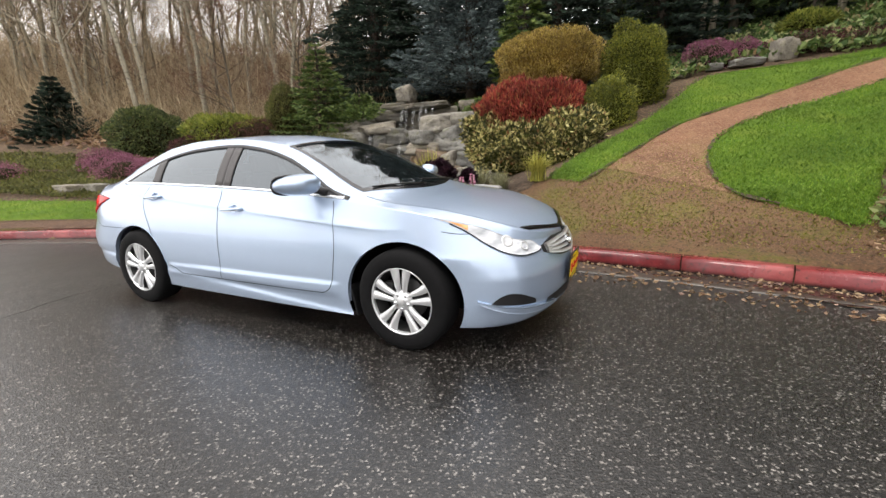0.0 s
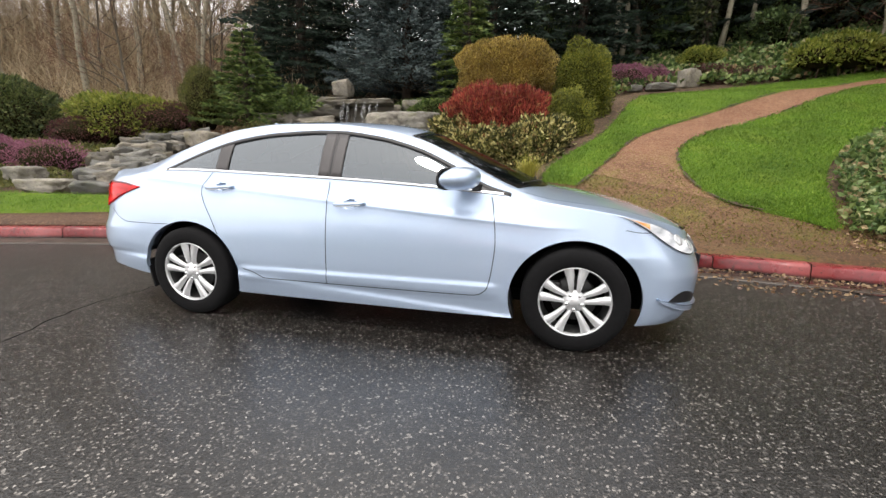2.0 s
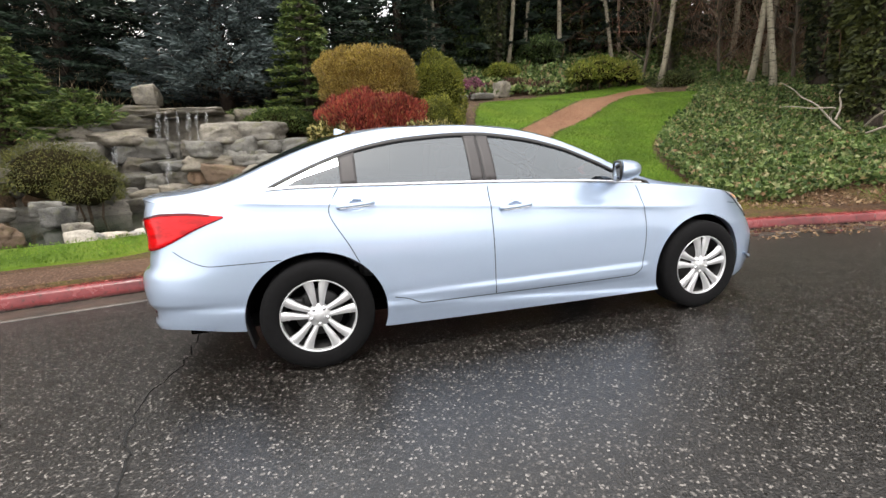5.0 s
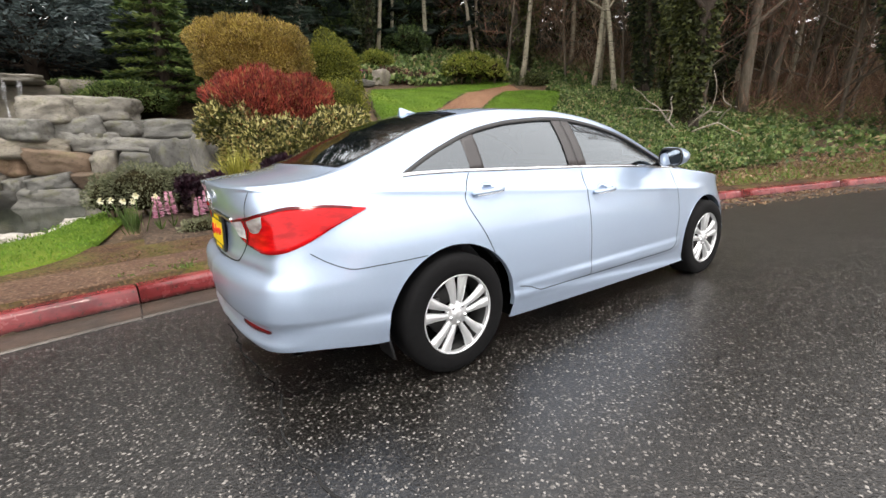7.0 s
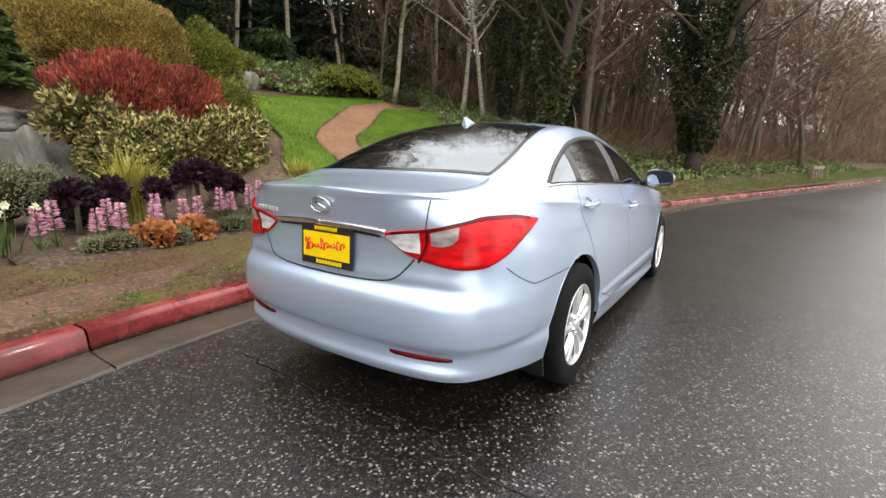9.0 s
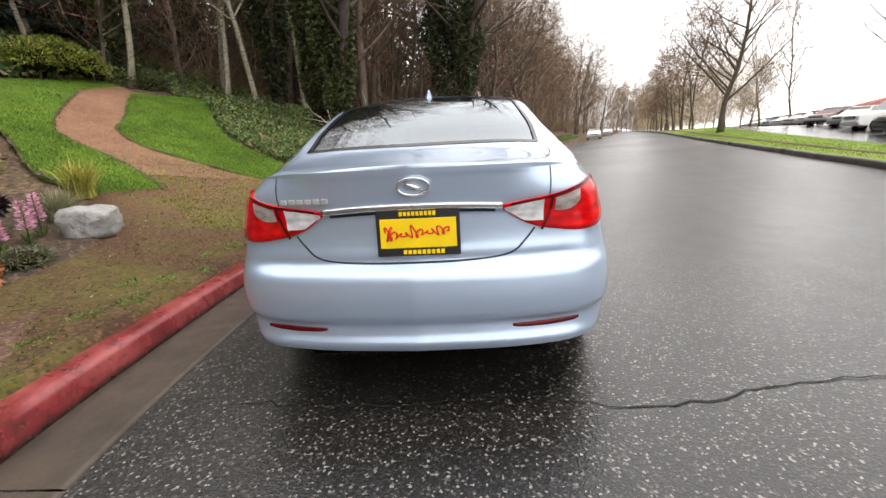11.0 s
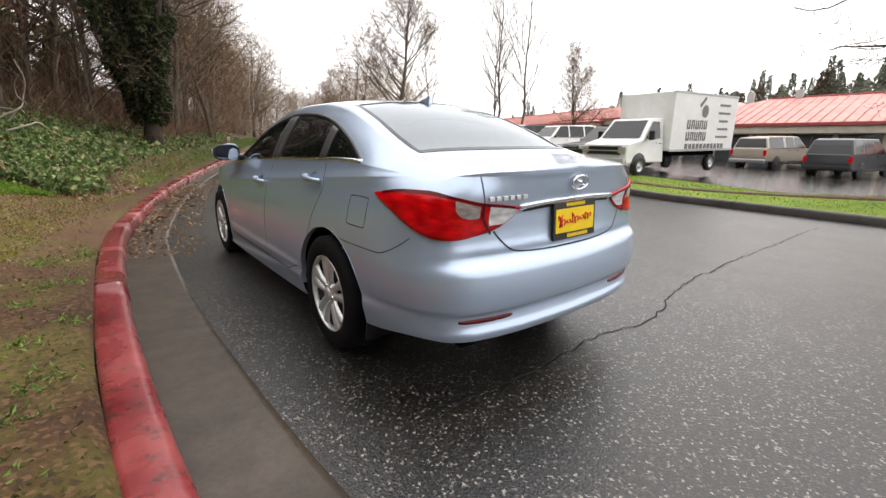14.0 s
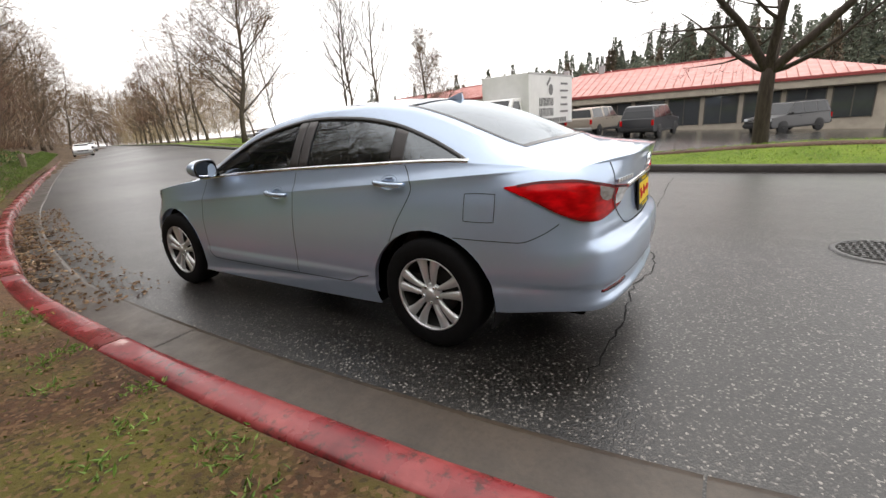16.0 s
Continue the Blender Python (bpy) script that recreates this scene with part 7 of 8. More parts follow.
copies(maple, near_kerb, 16, "maples along the road", 1.0, 1.4)
copies(maple, edge[::3], 10, "maples along the road", .9, 1.3)
copies(thorn, edge[1::3] + edge[2::3], 11, "thicket trees by the road", .9, 1.6)
copies(thorn, [(9.5 + 9 * rng.random(), 7 + 8 * rng.random()) for k in range(5)], 12, "thicket trees by the road", .8, 1.3)
copies(thorn, [(-12 - 24 * rng.random(), 11.5 + 5 * rng.random()) for k in range(12)], 14, "thicket trees by the road", .6, 1.0)

# pale trunks and evergreen understorey behind the shrubs
M_UNDER_LEAF = foliage("understorey_leaves", [(0, (0.0204, 0.034, 0.0136)), (.5, (0.051, 0.085, 0.0272)), (.85, (0.102, 0.153, 0.0476)), (1, (0.204, 0.255, 0.085))])
copies(alder, [(3.9, 18.0), (4.3, 18.2), (7.5, 18.0), (8.2, 18.1), (11.3, 18.0), (13.2, 16.6), (15.4, 15.0), (6.1, 19.6), (9.6, 19.2), (17.2, 13.5), (18.5, 15.2), (14.4, 17.5), (12.6, 7.6), (13.4, 9.2), (14.9, 6.6), (16.2, 7.8), (17.6, 5.4), (18.4, 7.2), (20.1, 4.6), (15.8, 10.5), (12.2, 12.1), (19.6, 10.2)], 15, "alder wood", .75, 1.05)
for k, (x, y, w, h) in enumerate([(3.2, 19.6, 1.5, 1.6), (5.6, 20.4, 1.7, 2.2), (8.4, 20.6, 1.9, 1.8), (11.0, 20.2, 1.8, 2.4), (13.8, 19.6, 1.8, 1.6), (16.6, 18.0, 1.7, 2.0), (1.2, 18.2, 1.3, 1.8), (22.5, 11, 2.2, 3.6), (26, 8, 2.4, 3.8), (30, 5.5, 2.4, 3.4), (20, 14.5, 2.0, 3.2), (35, 3, 2.4, 3.0), (6.9, 18.9, 1.0, 1.0), (10.2, 18.2, .9, .8)]):
    bush("laurel", "loose dark green laurel in the wood", [((x, y, float(land_z(x, y)) + h * .7), (w, 1.1, h)), ((x + w * .7, y + .3, float(land_z(x, y)) + h * .45), (w * .7, .9, h * .65))], 5200, (.2, .4), M_UNDER_LEAF, 420 + k, .1, 1, .35, group="laurels in the wood")

# ivy-clad trunks
for k, (x, y, h, r, reach, top, n, m) in enumerate([(10.9, 4.0, 11, .26, .8, 7, 8000, M_IVY_OLIVE), (11.9, 5.0, 12, .24, .8, 9, 7000, M_IVY_OLIVE), (15.0, 5.0, 10, .2, .8, 6, 5000, M_IVY_DARK), (16.6, 0.2, 13, .3, 1.5, 9.5, 17000, M_IVY_DARK),
                                                   (14.2, 7.4, 12, .22, .8, 8, 6000, M_IVY_DARK), (7.2, 17.2, 12, .24, .8, 8, 5000, M_IVY_DARK), (13.6, 13.2, 12, .26, .9, 8, 6000, M_IVY_OLIVE), (19.5, 8.5, 12, .24, .9, 8, 5000, M_IVY_DARK), (3.4, 18.5, 12, .24, .9, 9, 5000, M_IVY_DARK)]):
    t = bare_tree("ivy_tree", "leafless tree wrapped in dark ivy", 300 + k, h, r, (0, 4, 3), M_BARK_DARK, M_TWIG_DARK, .8, .3, .1, base=(x, y, float(land_z(x, y))))
    t["group"] = "ivy-clad trees"
    ivy_on(t, reach, top, n, 320 + k, m, .3 if k != 3 else .9)
for k, (x, y, h, s) in enumerate([(5.2, 20, 11, 3.2), (9.5, 21, 12, 3.4), (14, 19, 12, 3.4), (19, 16, 13, 3.6), (24, 12, 12, 3.4), (0, 21, 12, 3.4), (-4, 20, 13, 3.6), (-12.5, 19.5, 12, 3.2)]):
    conifer("dark_spruce", "dark evergreen deep in the wood", (x, y, float(land_z(x, y))), h, s, M_NEEDLE_DARK, 340 + k, 18, 8, .3, .02, .4, .45, .8)["group"] = "evergreens in the wood"

deep = conifer("dark_spruce", "dark evergreen deep in the wood", (22, 15, float(land_z(22, 15))), 13, 3.6, M_NEEDLE_DARK, 349, 18, 8, .3, .02, .35, .5, .8)
copies(deep, [(26.5, 12.5), (31, 9.5), (17.5, 18), (36, 6.5), (12, 21.5), (8, 22.5)], 19, "evergreens in the wood", .9, 1.2)

# haze of fine twigs through the woods
def twig_haze(name, label, poly, n, length, width, mat, seed, top, lift=.5):
    rng = np.random.default_rng(seed)
    p = scatter_in(poly, n, rng)
    z = land_z(p[:, 0], p[:, 1]) + lift + top * rng.random(n) ** 1.4
    D = rng.normal(size=(n, 3)) * np.array([.55, .55, .25]) + np.array([0, 0, .9])
    L = length * (.5 + rng.random(n))
    V, F = leaf_cards(np.stack([p[:, 0], p[:, 1], z], -1), D, L, width * (.6 + .8 * rng.random(n)), rng, .5)
    return tagged(put(name, V, F, mat, smooth=False), label, "twigs", kind="stuff")


M_HAZE_TAN = foliage("tan_twigs", [(0, (0.224, 0.162, 0.0952)), (.5, (0.403, 0.308, 0.19)), (1, (0.582, 0.482, 0.325))])
M_HAZE_BROWN = foliage("brown_twigs_fine", [(0, (0.096, 0.066, 0.0444)), (.5, (0.204, 0.144, 0.096)), (1, (0.36, 0.27, 0.18))])
twig_haze("twig_thicket", "tan haze of bare twigs in the alder wood", [(-12, 14), (-20, 12), (-36, 8), (-58, -2), (-60, 22), (-30, 36), (-10, 32), (-8, 20)], 40000, 1.7, .022, M_HAZE_TAN, 411, 7.5)
twig_haze("twig_thicket", "brown haze of bare twigs along the road", [(17, 3.5), (15, 6), (24, 8), (40, 3), (70, -8), (110, -20), (110, -33), (66, -17.0), (40, -8.2), (30, -4.6), (23, -2.2)], 42000, 1.7, .02, M_HAZE_BROWN, 412, 13)
twig_haze("twig_thicket", "brown haze of bare twigs on the slope", [(13, 11), (15, 8), (22, 5), (34, 8), (30, 22), (16, 24), (14, 16)], 16000, 1.5, .018, M_HAZE_BROWN, 413, 8)
# undergrowth
M_BRUSH = foliage("brown_brush", [(0, (0.0675, 0.0378, 0.0243)), (.5, (0.162, 0.0878, 0.054)), (1, (0.284, 0.189, 0.115))])
ground_cover("underbrush", "dry red-brown bramble stems under the trees", [(13.5, 3.4), (14.5, 6), (16, 9), (15.5, 12.5), (16, 16), (18, 22), (30, 18), (60, 0), (90, -18), (90, -22), (40, -6.5), (24, -2.2), (18, -.2)], 40000, (1.3, .013), M_BRUSH, 401, .3, .9, "undergrowth")
ground_cover("underbrush", "tan dry stems and saplings in the alder wood", [(-9, 13), (-13, 11), (-20, 10.5), (-36, 5), (-60, -4), (-60, 20), (-20, 34), (0, 30), (-4, 18)], 36000, (1.9, .010), M_HAZE_TAN, 402, .4, 1.3, "undergrowth")
ground_cover("roadside_grass", "rough green grass along the kerb", [(7, 1.15), (10, .4), (14, -.8), (20, -2.7), (30, -6.0), (66, -17.4), (66, -16), (30, -4.6), (20, -1.6), (14, .3), (10, 1.2), (7.4, 1.7)], 14000, (.14, .1), M_WEED, 403, .03, 1.0, "grass")
M_PALE_WOOD = simple("bleached_dead_wood", (0.33, 0.29, 0.24), 0.8, 0, 0.2, 10)
rng = np.random.default_rng(88)
for k in range(9):
    x, y = 9.6 + 3.2 * rng.random(), 3.0 + 1.8 * rng.random()
    z = float(land_z(x, y))
    d = unit(np.array([rng.normal() * .6 - .3, -.5 - .4 * rng.random(), .3 + .8 * rng.random()]))
    pts, p = [], np.array([x, y, z + .2])
    for q in range(6):
        pts.append(tuple(p))
        d = unit(d + rng.normal(size=3) * .45)
        p = p + d * (.25 + .2 * rng.random())
    br = put("dead_branch", *tube(spline(pts, 20), np.linspace(.026, .006, 20), 5), M_PALE_WOOD)
    tagged(br, "bleached bare branch leaning out of the bank", "branch", "bleached branches")

# timber barrier by the road
M_TIMBER = simple("weathered_timber", (0.22, 0.17, 0.12), 0.8, 0, 0.3, 8, bump=.3)
bar = thing("timber_barrier", "low weathered timber rail on posts by the road", "barrier", at=(29.1, -5.0, float(land_z(29.1, -5.0))), turn=-16)
bm = bmesh.new()
box_bm(bm, (2.6, .18, .2), (0, 0, .62), .02)
put_bm("rail", bm, M_TIMBER, bar)
for px_ in (-1.1, -.35, .35, 1.1):
    bm = bmesh.new()
    box_bm(bm, (.16, .16, .7), (px_, 0, .22), .015)
    put_bm("post", bm, M_TIMBER, bar)


# ---- across the road ----
M_VERGE_TURF = ground_mix("rough_verge_turf", [(0.3, (0.09, 0.16, 0.015)), (0.55, (0.16, 0.25, 0.022)), (0.75, (0.25, 0.31, 0.04))], [(0.2, 0.24, 0.05), (0.08, 0.1, 0.02)], 60.0, 1.2)
xs = np.concatenate([np.linspace(-60, -12, 20), np.linspace(-11, 16, 60), np.linspace(17, 120, 50)])
verge_w = np.linspace(0, 1, 14)
VX = np.repeat(xs[:, None], 14, 1)
VY = far_y(VX) - .15 - 3.6 * verge_w[None] - .8 * ease(-VX, 1, 8) * verge_w[None]
z_in = road_z(VX, far_y(VX)) + .16
z_out = lot_z(VX, VY) + .06
mound = .42 * np.exp(-((VX + 5.2) / 4.2) ** 2) * np.sin(np.clip(verge_w * 1.15, 0, 1) * np.pi)[None] ** 1.2
VZ = z_in * (1 - ease(verge_w, .1, 1)[None]) + z_out * ease(verge_w, .1, 1)[None] + mound
far_verge = put("far_verge", np.stack([VX, VY, VZ], -1).reshape(-1, 3), grid_faces(len(xs), 14, True), M_VERGE_TURF)
tagged(far_verge, "bright green grass verge across the road", "lawn", kind="structure")


def verge_z(x, y):
    x = np.asarray(x, float)
    w = np.clip((far_y(x) - .15 - y) / (3.6 + .8 * ease(-x, 1, 8)), 0, 1)
    zi = road_z(x, far_y(x)) + .16
    m = .42 * np.exp(-((x + 5.2) / 4.2) ** 2) * np.sin(np.clip(w * 1.15, 0, 1) * np.pi) ** 1.2
    return zi * (1 - ease(w, .1, 1)) + (lot_z(x, y) + .06) * ease(w, .1, 1) + m


M_VERGE_BLADE = foliage("verge_grass", [(0.0, (0.09, 0.17, 0.015)), (0.5, (0.18, 0.29, 0.028)), (1.0, (0.32, 0.40, 0.065))])
rng = np.random.default_rng(61)
n = 24000
bx = -16 + 50 * rng.random(n) ** 1.2
by = far_y(bx) - .2 - 3.5 * rng.random(n)
keep = np.abs((far_y(bx) - by) - 1.25) > .16
bx, by = bx[keep], by[keep]
P = np.stack([bx, by, verge_z(bx, by)], -1)
V, F = leaf_cards(P, rng.normal(size=(len(bx), 3)) * np.array([.6, .6, .2]) + np.array([0, 0, .9]), .05 * (.6 + .8 * rng.random(len(bx))), .016, rng)
tagged(put("grass", V, F, M_VERGE_BLADE, smooth=False), "green grass on the far verge", "grass", kind="stuff")
px = np.linspace(-60, 90, 120)
pv = np.stack([np.stack([px, far_y(px) - o, verge_z(px, far_y(px) - o) + .025 - d], -1) for o, d in ((1.08, .05), (1.1, 0), (1.4, 0), (1.42, .05))], 1)
side = put("footpath", pv.reshape(-1, 3), grid_faces(120, 4, True), M_DAMP_BARK)
tagged(side, "narrow worn footpath through the verge", "path", kind="structure")
lx = np.concatenate([np.linspace(-60, 60, 60), np.linspace(65, 160, 14)])
LX = np.repeat(lx[:, None], 20, 1)
LY = far_y(LX) - 3.6 - 55 * np.linspace(0, 1, 20)[None] ** 1.2
lot = put("car_park", np.stack([LX, LY, lot_z(LX, LY) + .0], -1).reshape(-1, 3), grid_faces(len(lx), 20, True), M_LOT)
tagged(lot, "wet dark asphalt car park reflecting the sky", "car park", kind="structure")

M_TYRE2 = simple("plain_tyre", (0.015, 0.015, 0.016), .7)
M_GLASS_CAR = simple("dark_car_glass", (0.014, 0.017, 0.02), .08, 0, .1)
M_ALLOY = simple("grey_alloy", (0.45, 0.46, 0.47), .35, .8)
PAINTS = {k: simple(k + "_car_paint", c, .35, m, .05, coat=.35) for k, c, m in (("white", (.78, .78, .76), 0), ("black", (.006, .006, .008), .0), ("silver", (.42, .41, .38), .5), ("charcoal", (.035, .037, .042), .2), ("maroon", (.1, .03, .03), .2),
                                                                            ("tan", (.34, .3, .25), .4), ("blue", (.04, .06, .12), .3))}
TYRE = mesh_from("tyre", *lathe([(.19, -.1), (.3, -.11), (.345, -.08), (.35, 0), (.345, .08), (.3, .11), (.2, .1)], 'y', 28), M_TYRE2)
RIM = mesh_from("rim", *lathe([(0, .06), (.05, .07), (.07, .05), (.16, .045), (.2, .085), (.215, .1), (.2, -.08)], 'y', 20), M_ALLOY)


def prism(bottom, width, taper=0.0, z_ref=0.0, bevel=.05, z_full=1.0):
    """A body cut from a side outline (x, z), its sides leaning in above z_ref."""
    bm = bmesh.new()
    rows = []
    for sgn in (1, -1):
        rows.append([bm.verts.new((x, sgn * (width / 2 - taper * max(0, z - z_ref) / z_full), z)) for x, z in bottom])
    k = len(bottom)
    bm.faces.new(rows[0])
    bm.faces.new(rows[1][::-1])
    for i in range(k):
        bm.faces.new((rows[0][i], rows[1][i], rows[1][(i + 1) % k], rows[0][(i + 1) % k]))
    bmesh.ops.recalc_face_normals(bm, faces=bm.faces)
    if bevel:
        bmesh.ops.bevel(bm, geom=list(bm.edges), offset=bevel, segments=3, affect='EDGES', profile=.7, clamp_overlap=True)
    return bm


def rounded(ob):
    """Smooth light over bevels, sharp where faces meet at a wide angle."""
    ob.data.polygons.foreach_set("use_smooth", [True] * len(ob.data.polygons))
    ob.data.set_sharp_from_angle(angle=radians(32))
    return ob


def vehicle(name, label, category, at, turn, body, cabin, width, wheels, paint, panes, back=None, front=None, group="parked cars", two_tone=None):
    """A parked vehicle from its side outlines: body, cabin, panes, wheels, lamps."""
    v = thing(name, label, category, group, at=at, turn=turn)
    rounded(put_bm("body", prism(body, width, .10, .3, .12), PAINTS[paint], v))
    zb, zt = min(z for _, z in cabin), max(z for _, z in cabin)
    lean = .22
    rounded(put_bm("cabin", prism(cabin, width - .1, lean, zb, .06, zt - zb), PAINTS[paint], v))
    half = (width - .1) / 2
    for x0b, x0t, x1b, x1t in panes:
        for sg in (1, -1):
            za, zc = zb + .04, zt - .07
            ya, yc = half - lean * .04 / (zt - zb) + .006, half - lean * (zc - zb) / (zt - zb) + .006
            q = [(x0b, sg * ya, za), (x1b, sg * ya, za), (x1t, sg * yc, zc), (x0t, sg * yc, zc)]
            put("side_window", q, [(0, 1, 2, 3) if sg < 0 else (3, 2, 1, 0)], M_GLASS_CAR, v)
    for seg, nm, sg in ((front, "windscreen", 1), (back, "rear_window", -1)):
        if seg:
            (xa, za), (xc, zc) = seg
            ya, yc = half - lean * (za - zb) / (zt - zb) - .07, half - lean * (zc - zb) / (zt - zb) - .07
            q = [(xa + sg * .012, -ya, za), (xa + sg * .012, ya, za), (xc + sg * .012, yc, zc), (xc + sg * .012, -yc, zc)]
            put(nm, q, [(0, 1, 2, 3) if sg > 0 else (3, 2, 1, 0)], M_GLASS_CAR, v)
    for wx in wheels:
        for sg in (1, -1):
            w_ = new("wheel")
            w_.parent = v
            w_.matrix_local = pose(wx, sg * (width / 2 - .1), .35, 0, 0, 0 if sg > 0 else 180)
            for nm, me in (("tyre", TYRE), ("rim", RIM)):
                o = new(nm, me)
                o.parent = w_
            put("wheel_arch", *lathe([(.05, .104), (.40, .104), (.41, .09)], 'y', 24), M_TYRE2, w_)
    xr, xf = min(x for x, z in body), max(x for x, z in body)
    zl = zb - .22
    for sg in (1, -1):
        bm = bmesh.new()
        box_bm(bm, (.08, .14, .3), (xr + .03, sg * (width / 2 - .1), zl), .02)
        put_bm("tail_lamp", bm, M_RED, v, "red tail lamp")
        bm = bmesh.new()
        box_bm(bm, (.1, .3, .16), (xf - .03, sg * (width / 2 - .22), zl - .02), .03)
        put_bm("head_lamp", bm, M_LAMP, v, "clear head lamp")
        bm = bmesh.new()
        box_bm(bm, (.1, .16, .12), (cabin_front(cabin) - .25, sg * (width / 2 + .06), zb + .08), .03)
        put_bm("door_mirror", bm, M_TYRE2, v)
    for bx_ in (xr + .02, xf - .02):
        bm = bmesh.new()
        box_bm(bm, (.14, width - .06, .2), (bx_, 0, .5), .05)
        put_bm("bumper", bm, M_TYRE2 if paint in ("black", "charcoal") else M_ALLOY, v)
    bm = bmesh.new()
    box_bm(bm, (.06, width * .56, .2), (xf + .0, 0, zl - .05), .02)
    gr = put_bm("grille", bm, M_BLACK, v, "dark grille")
    for dz in (-.05, .05):
        bm = bmesh.new()
        box_bm(bm, (.02, width * .54, .025), (xf + .035, 0, zl - .05 + dz), .005)
        put_bm("slat", bm, M_ALLOY, gr)
    for sg in (1, -1):
        for hx_ in [p_[0] for p_ in panes[1:]]:
            bm = bmesh.new()
            box_bm(bm, (.16, .03, .03), (hx_ + .2, sg * (width / 2 - .01), zb - .12), .01)
            put_bm("door_handle", bm, M_TYRE2, v)
        bm = bmesh.new()
        box_bm(bm, ((xf - xr) * .52, .05, .12), (0, sg * (width / 2 - .02), .36), .02)
        put_bm("sill", bm, M_TYRE2, v)
    if two_tone:
        bm = bmesh.new()
        box_bm(bm, ((xf - xr) * .92, width + .012, .24), ((xf + xr) / 2, 0, .62), .01)
        put_bm("side_band", bm, PAINTS[two_tone], v, "dark lower side band")
    return v


def cabin_front(cabin):
    return max(x for x, z in cabin)


def suv(label, at, turn, paint, two_tone=None):
    return vehicle("suv", label, "car", at, turn, [(-2.4, .35), (2.35, .32), (2.42, .6), (2.38, .98), (1.15, 1.12), (-2.42, 1.14), (-2.46, .6)], [(-2.38, 1.1), (1.2, 1.1), (.45, 1.8), (-1.9, 1.84), (-2.2, 1.78)], 1.98, (1.45, -1.45), paint,
                   [(-2.15, -2.02, -1.3, -1.3), (-1.22, -1.22, -.2, -.2), (-.12, -.12, .98, .42)], ((-2.36, 1.16), (-2.2, 1.72)), ((1.13, 1.16), (.52, 1.74)), two_tone=two_tone)


def hatch(label, at, turn, paint):
    return vehicle("car", label, "car", at, turn, [(-2.1, .3), (2.2, .28), (2.25, .55), (2.1, .82), (1.05, .95), (-1.7, 1.0), (-2.15, .9), (-2.2, .55)], [(-1.9, .93), (1.15, .93), (.2, 1.4), (-.9, 1.42), (-1.4, 1.25)], 1.78, (1.35, -1.3), paint,
                   [(-1.5, -1.05, -.4, -.4), (-.32, -.32, .85, .18)], ((-1.75, 1.0), (-1.2, 1.33)), ((1.02, .97), (.3, 1.36)))


def z_lot(x, y):
    return float(lot_z(x, y))


suv("dark grey large SUV parked with its rear to the road", (1.4, -27.6, z_lot(1.4, -27.6)), -100, "charcoal")
suv("black and silver SUV parked before the shop windows", (-5.8, -33.8, z_lot(-5.8, -33.8)), 47, "black")
suv("black SUV parked facing the road", (8.6, -18.0, z_lot(8.6, -18)), 74, "black")
suv("white and brown two-tone SUV parked in a row", (13.8, -20.5, z_lot(13.8, -20.5)), 74, "white", "maroon")
suv("black SUV parked in a row", (18.5, -22.8, z_lot(18.5, -22.8)), 74, "black")
suv("white minivan parked in a row", (23.5, -25.2, z_lot(23.5, -25.2)), 74, "white")
hatch("silver hatchback parked in a row", (29, -27.6, z_lot(29, -27.6)), 112, "silver")
hatch("maroon hatchback parked in a row", (34, -29.6, z_lot(34, -29.6)), 112, "maroon")
for k in range(7):
    hatch("pale car far along the car park", (40 + 5 * k, -33 - 2.1 * k, z_lot(40 + 5 * k, -33 - 2.1 * k)), 112, ("white", "silver", "white", "blue", "white", "tan", "silver")[k])
hatch("white car parked far down the road", (58, -17.3, float(road_z(58, -17.3))), 163, "white")
hatch("white car parked far down the road", (84, -27.0, float(road_z(84, -27))), 163, "white")
# pickup
vehicle("pickup", "tan pickup truck with a canopy, parked", "pickup", (5.2, -29.8, z_lot(5.2, -29.8)), -100, [(-2.8, .45), (2.7, .42), (2.78, .7), (2.7, 1.08), (1.35, 1.18), (-2.8, 1.2), (-2.86, .7)],
        [(-2.7, 1.16), (1.45, 1.16), (.75, 1.82), (-.9, 1.85), (-2.55, 1.75)], 1.95, (1.75, -1.7), "tan", [(-2.5, -2.4, -1.0, -1.0), (-.75, -.75, .1, .1), (.2, .2, 1.25, .72)], ((-2.68, 1.22), (-2.56, 1.7)), ((1.38, 1.22), (.82, 1.76)))

# box truck
M_WHITE = simple("white_truck_panel", (.74, .74, .73), .4, 0, .05, 3)
M_TRUCK_GREY = simple("grey_truck_edge", (.42, .42, .42), .4, .3)
M_INK = simple("dark_grey_print", (.16, .16, .16), .6)
TX, TY = 4.95, -16.6
truck = thing("box_truck", "white box truck with dark lettering, parked in the lot", "truck", at=(TX, TY, z_lot(TX, TY) + .10), turn=86)
truck.scale = (.93, .93, .93)
bm = bmesh.new()
box_bm(bm, (5.0, 2.3, 2.2), (-.15, 0, 2.02), .03)
put_bm("box_body", bm, M_WHITE, truck, "white panelled box body")
for z in (.93, 3.1):
    for sg in (1, -1):
        bm = bmesh.new()
        box_bm(bm, (5.03, .05, .09), (-.15, sg * 1.14, z), .01)
        put_bm("rail", bm, M_TRUCK_GREY, truck)
put_bm("cab", prism([(2.4, .5), (4.75, .5), (4.82, .75), (4.72, 1.18), (3.85, 1.38), (3.2, 2.12), (2.4, 2.15)], 1.95, .18, 1.3, .06), M_WHITE, truck, "white van cab")
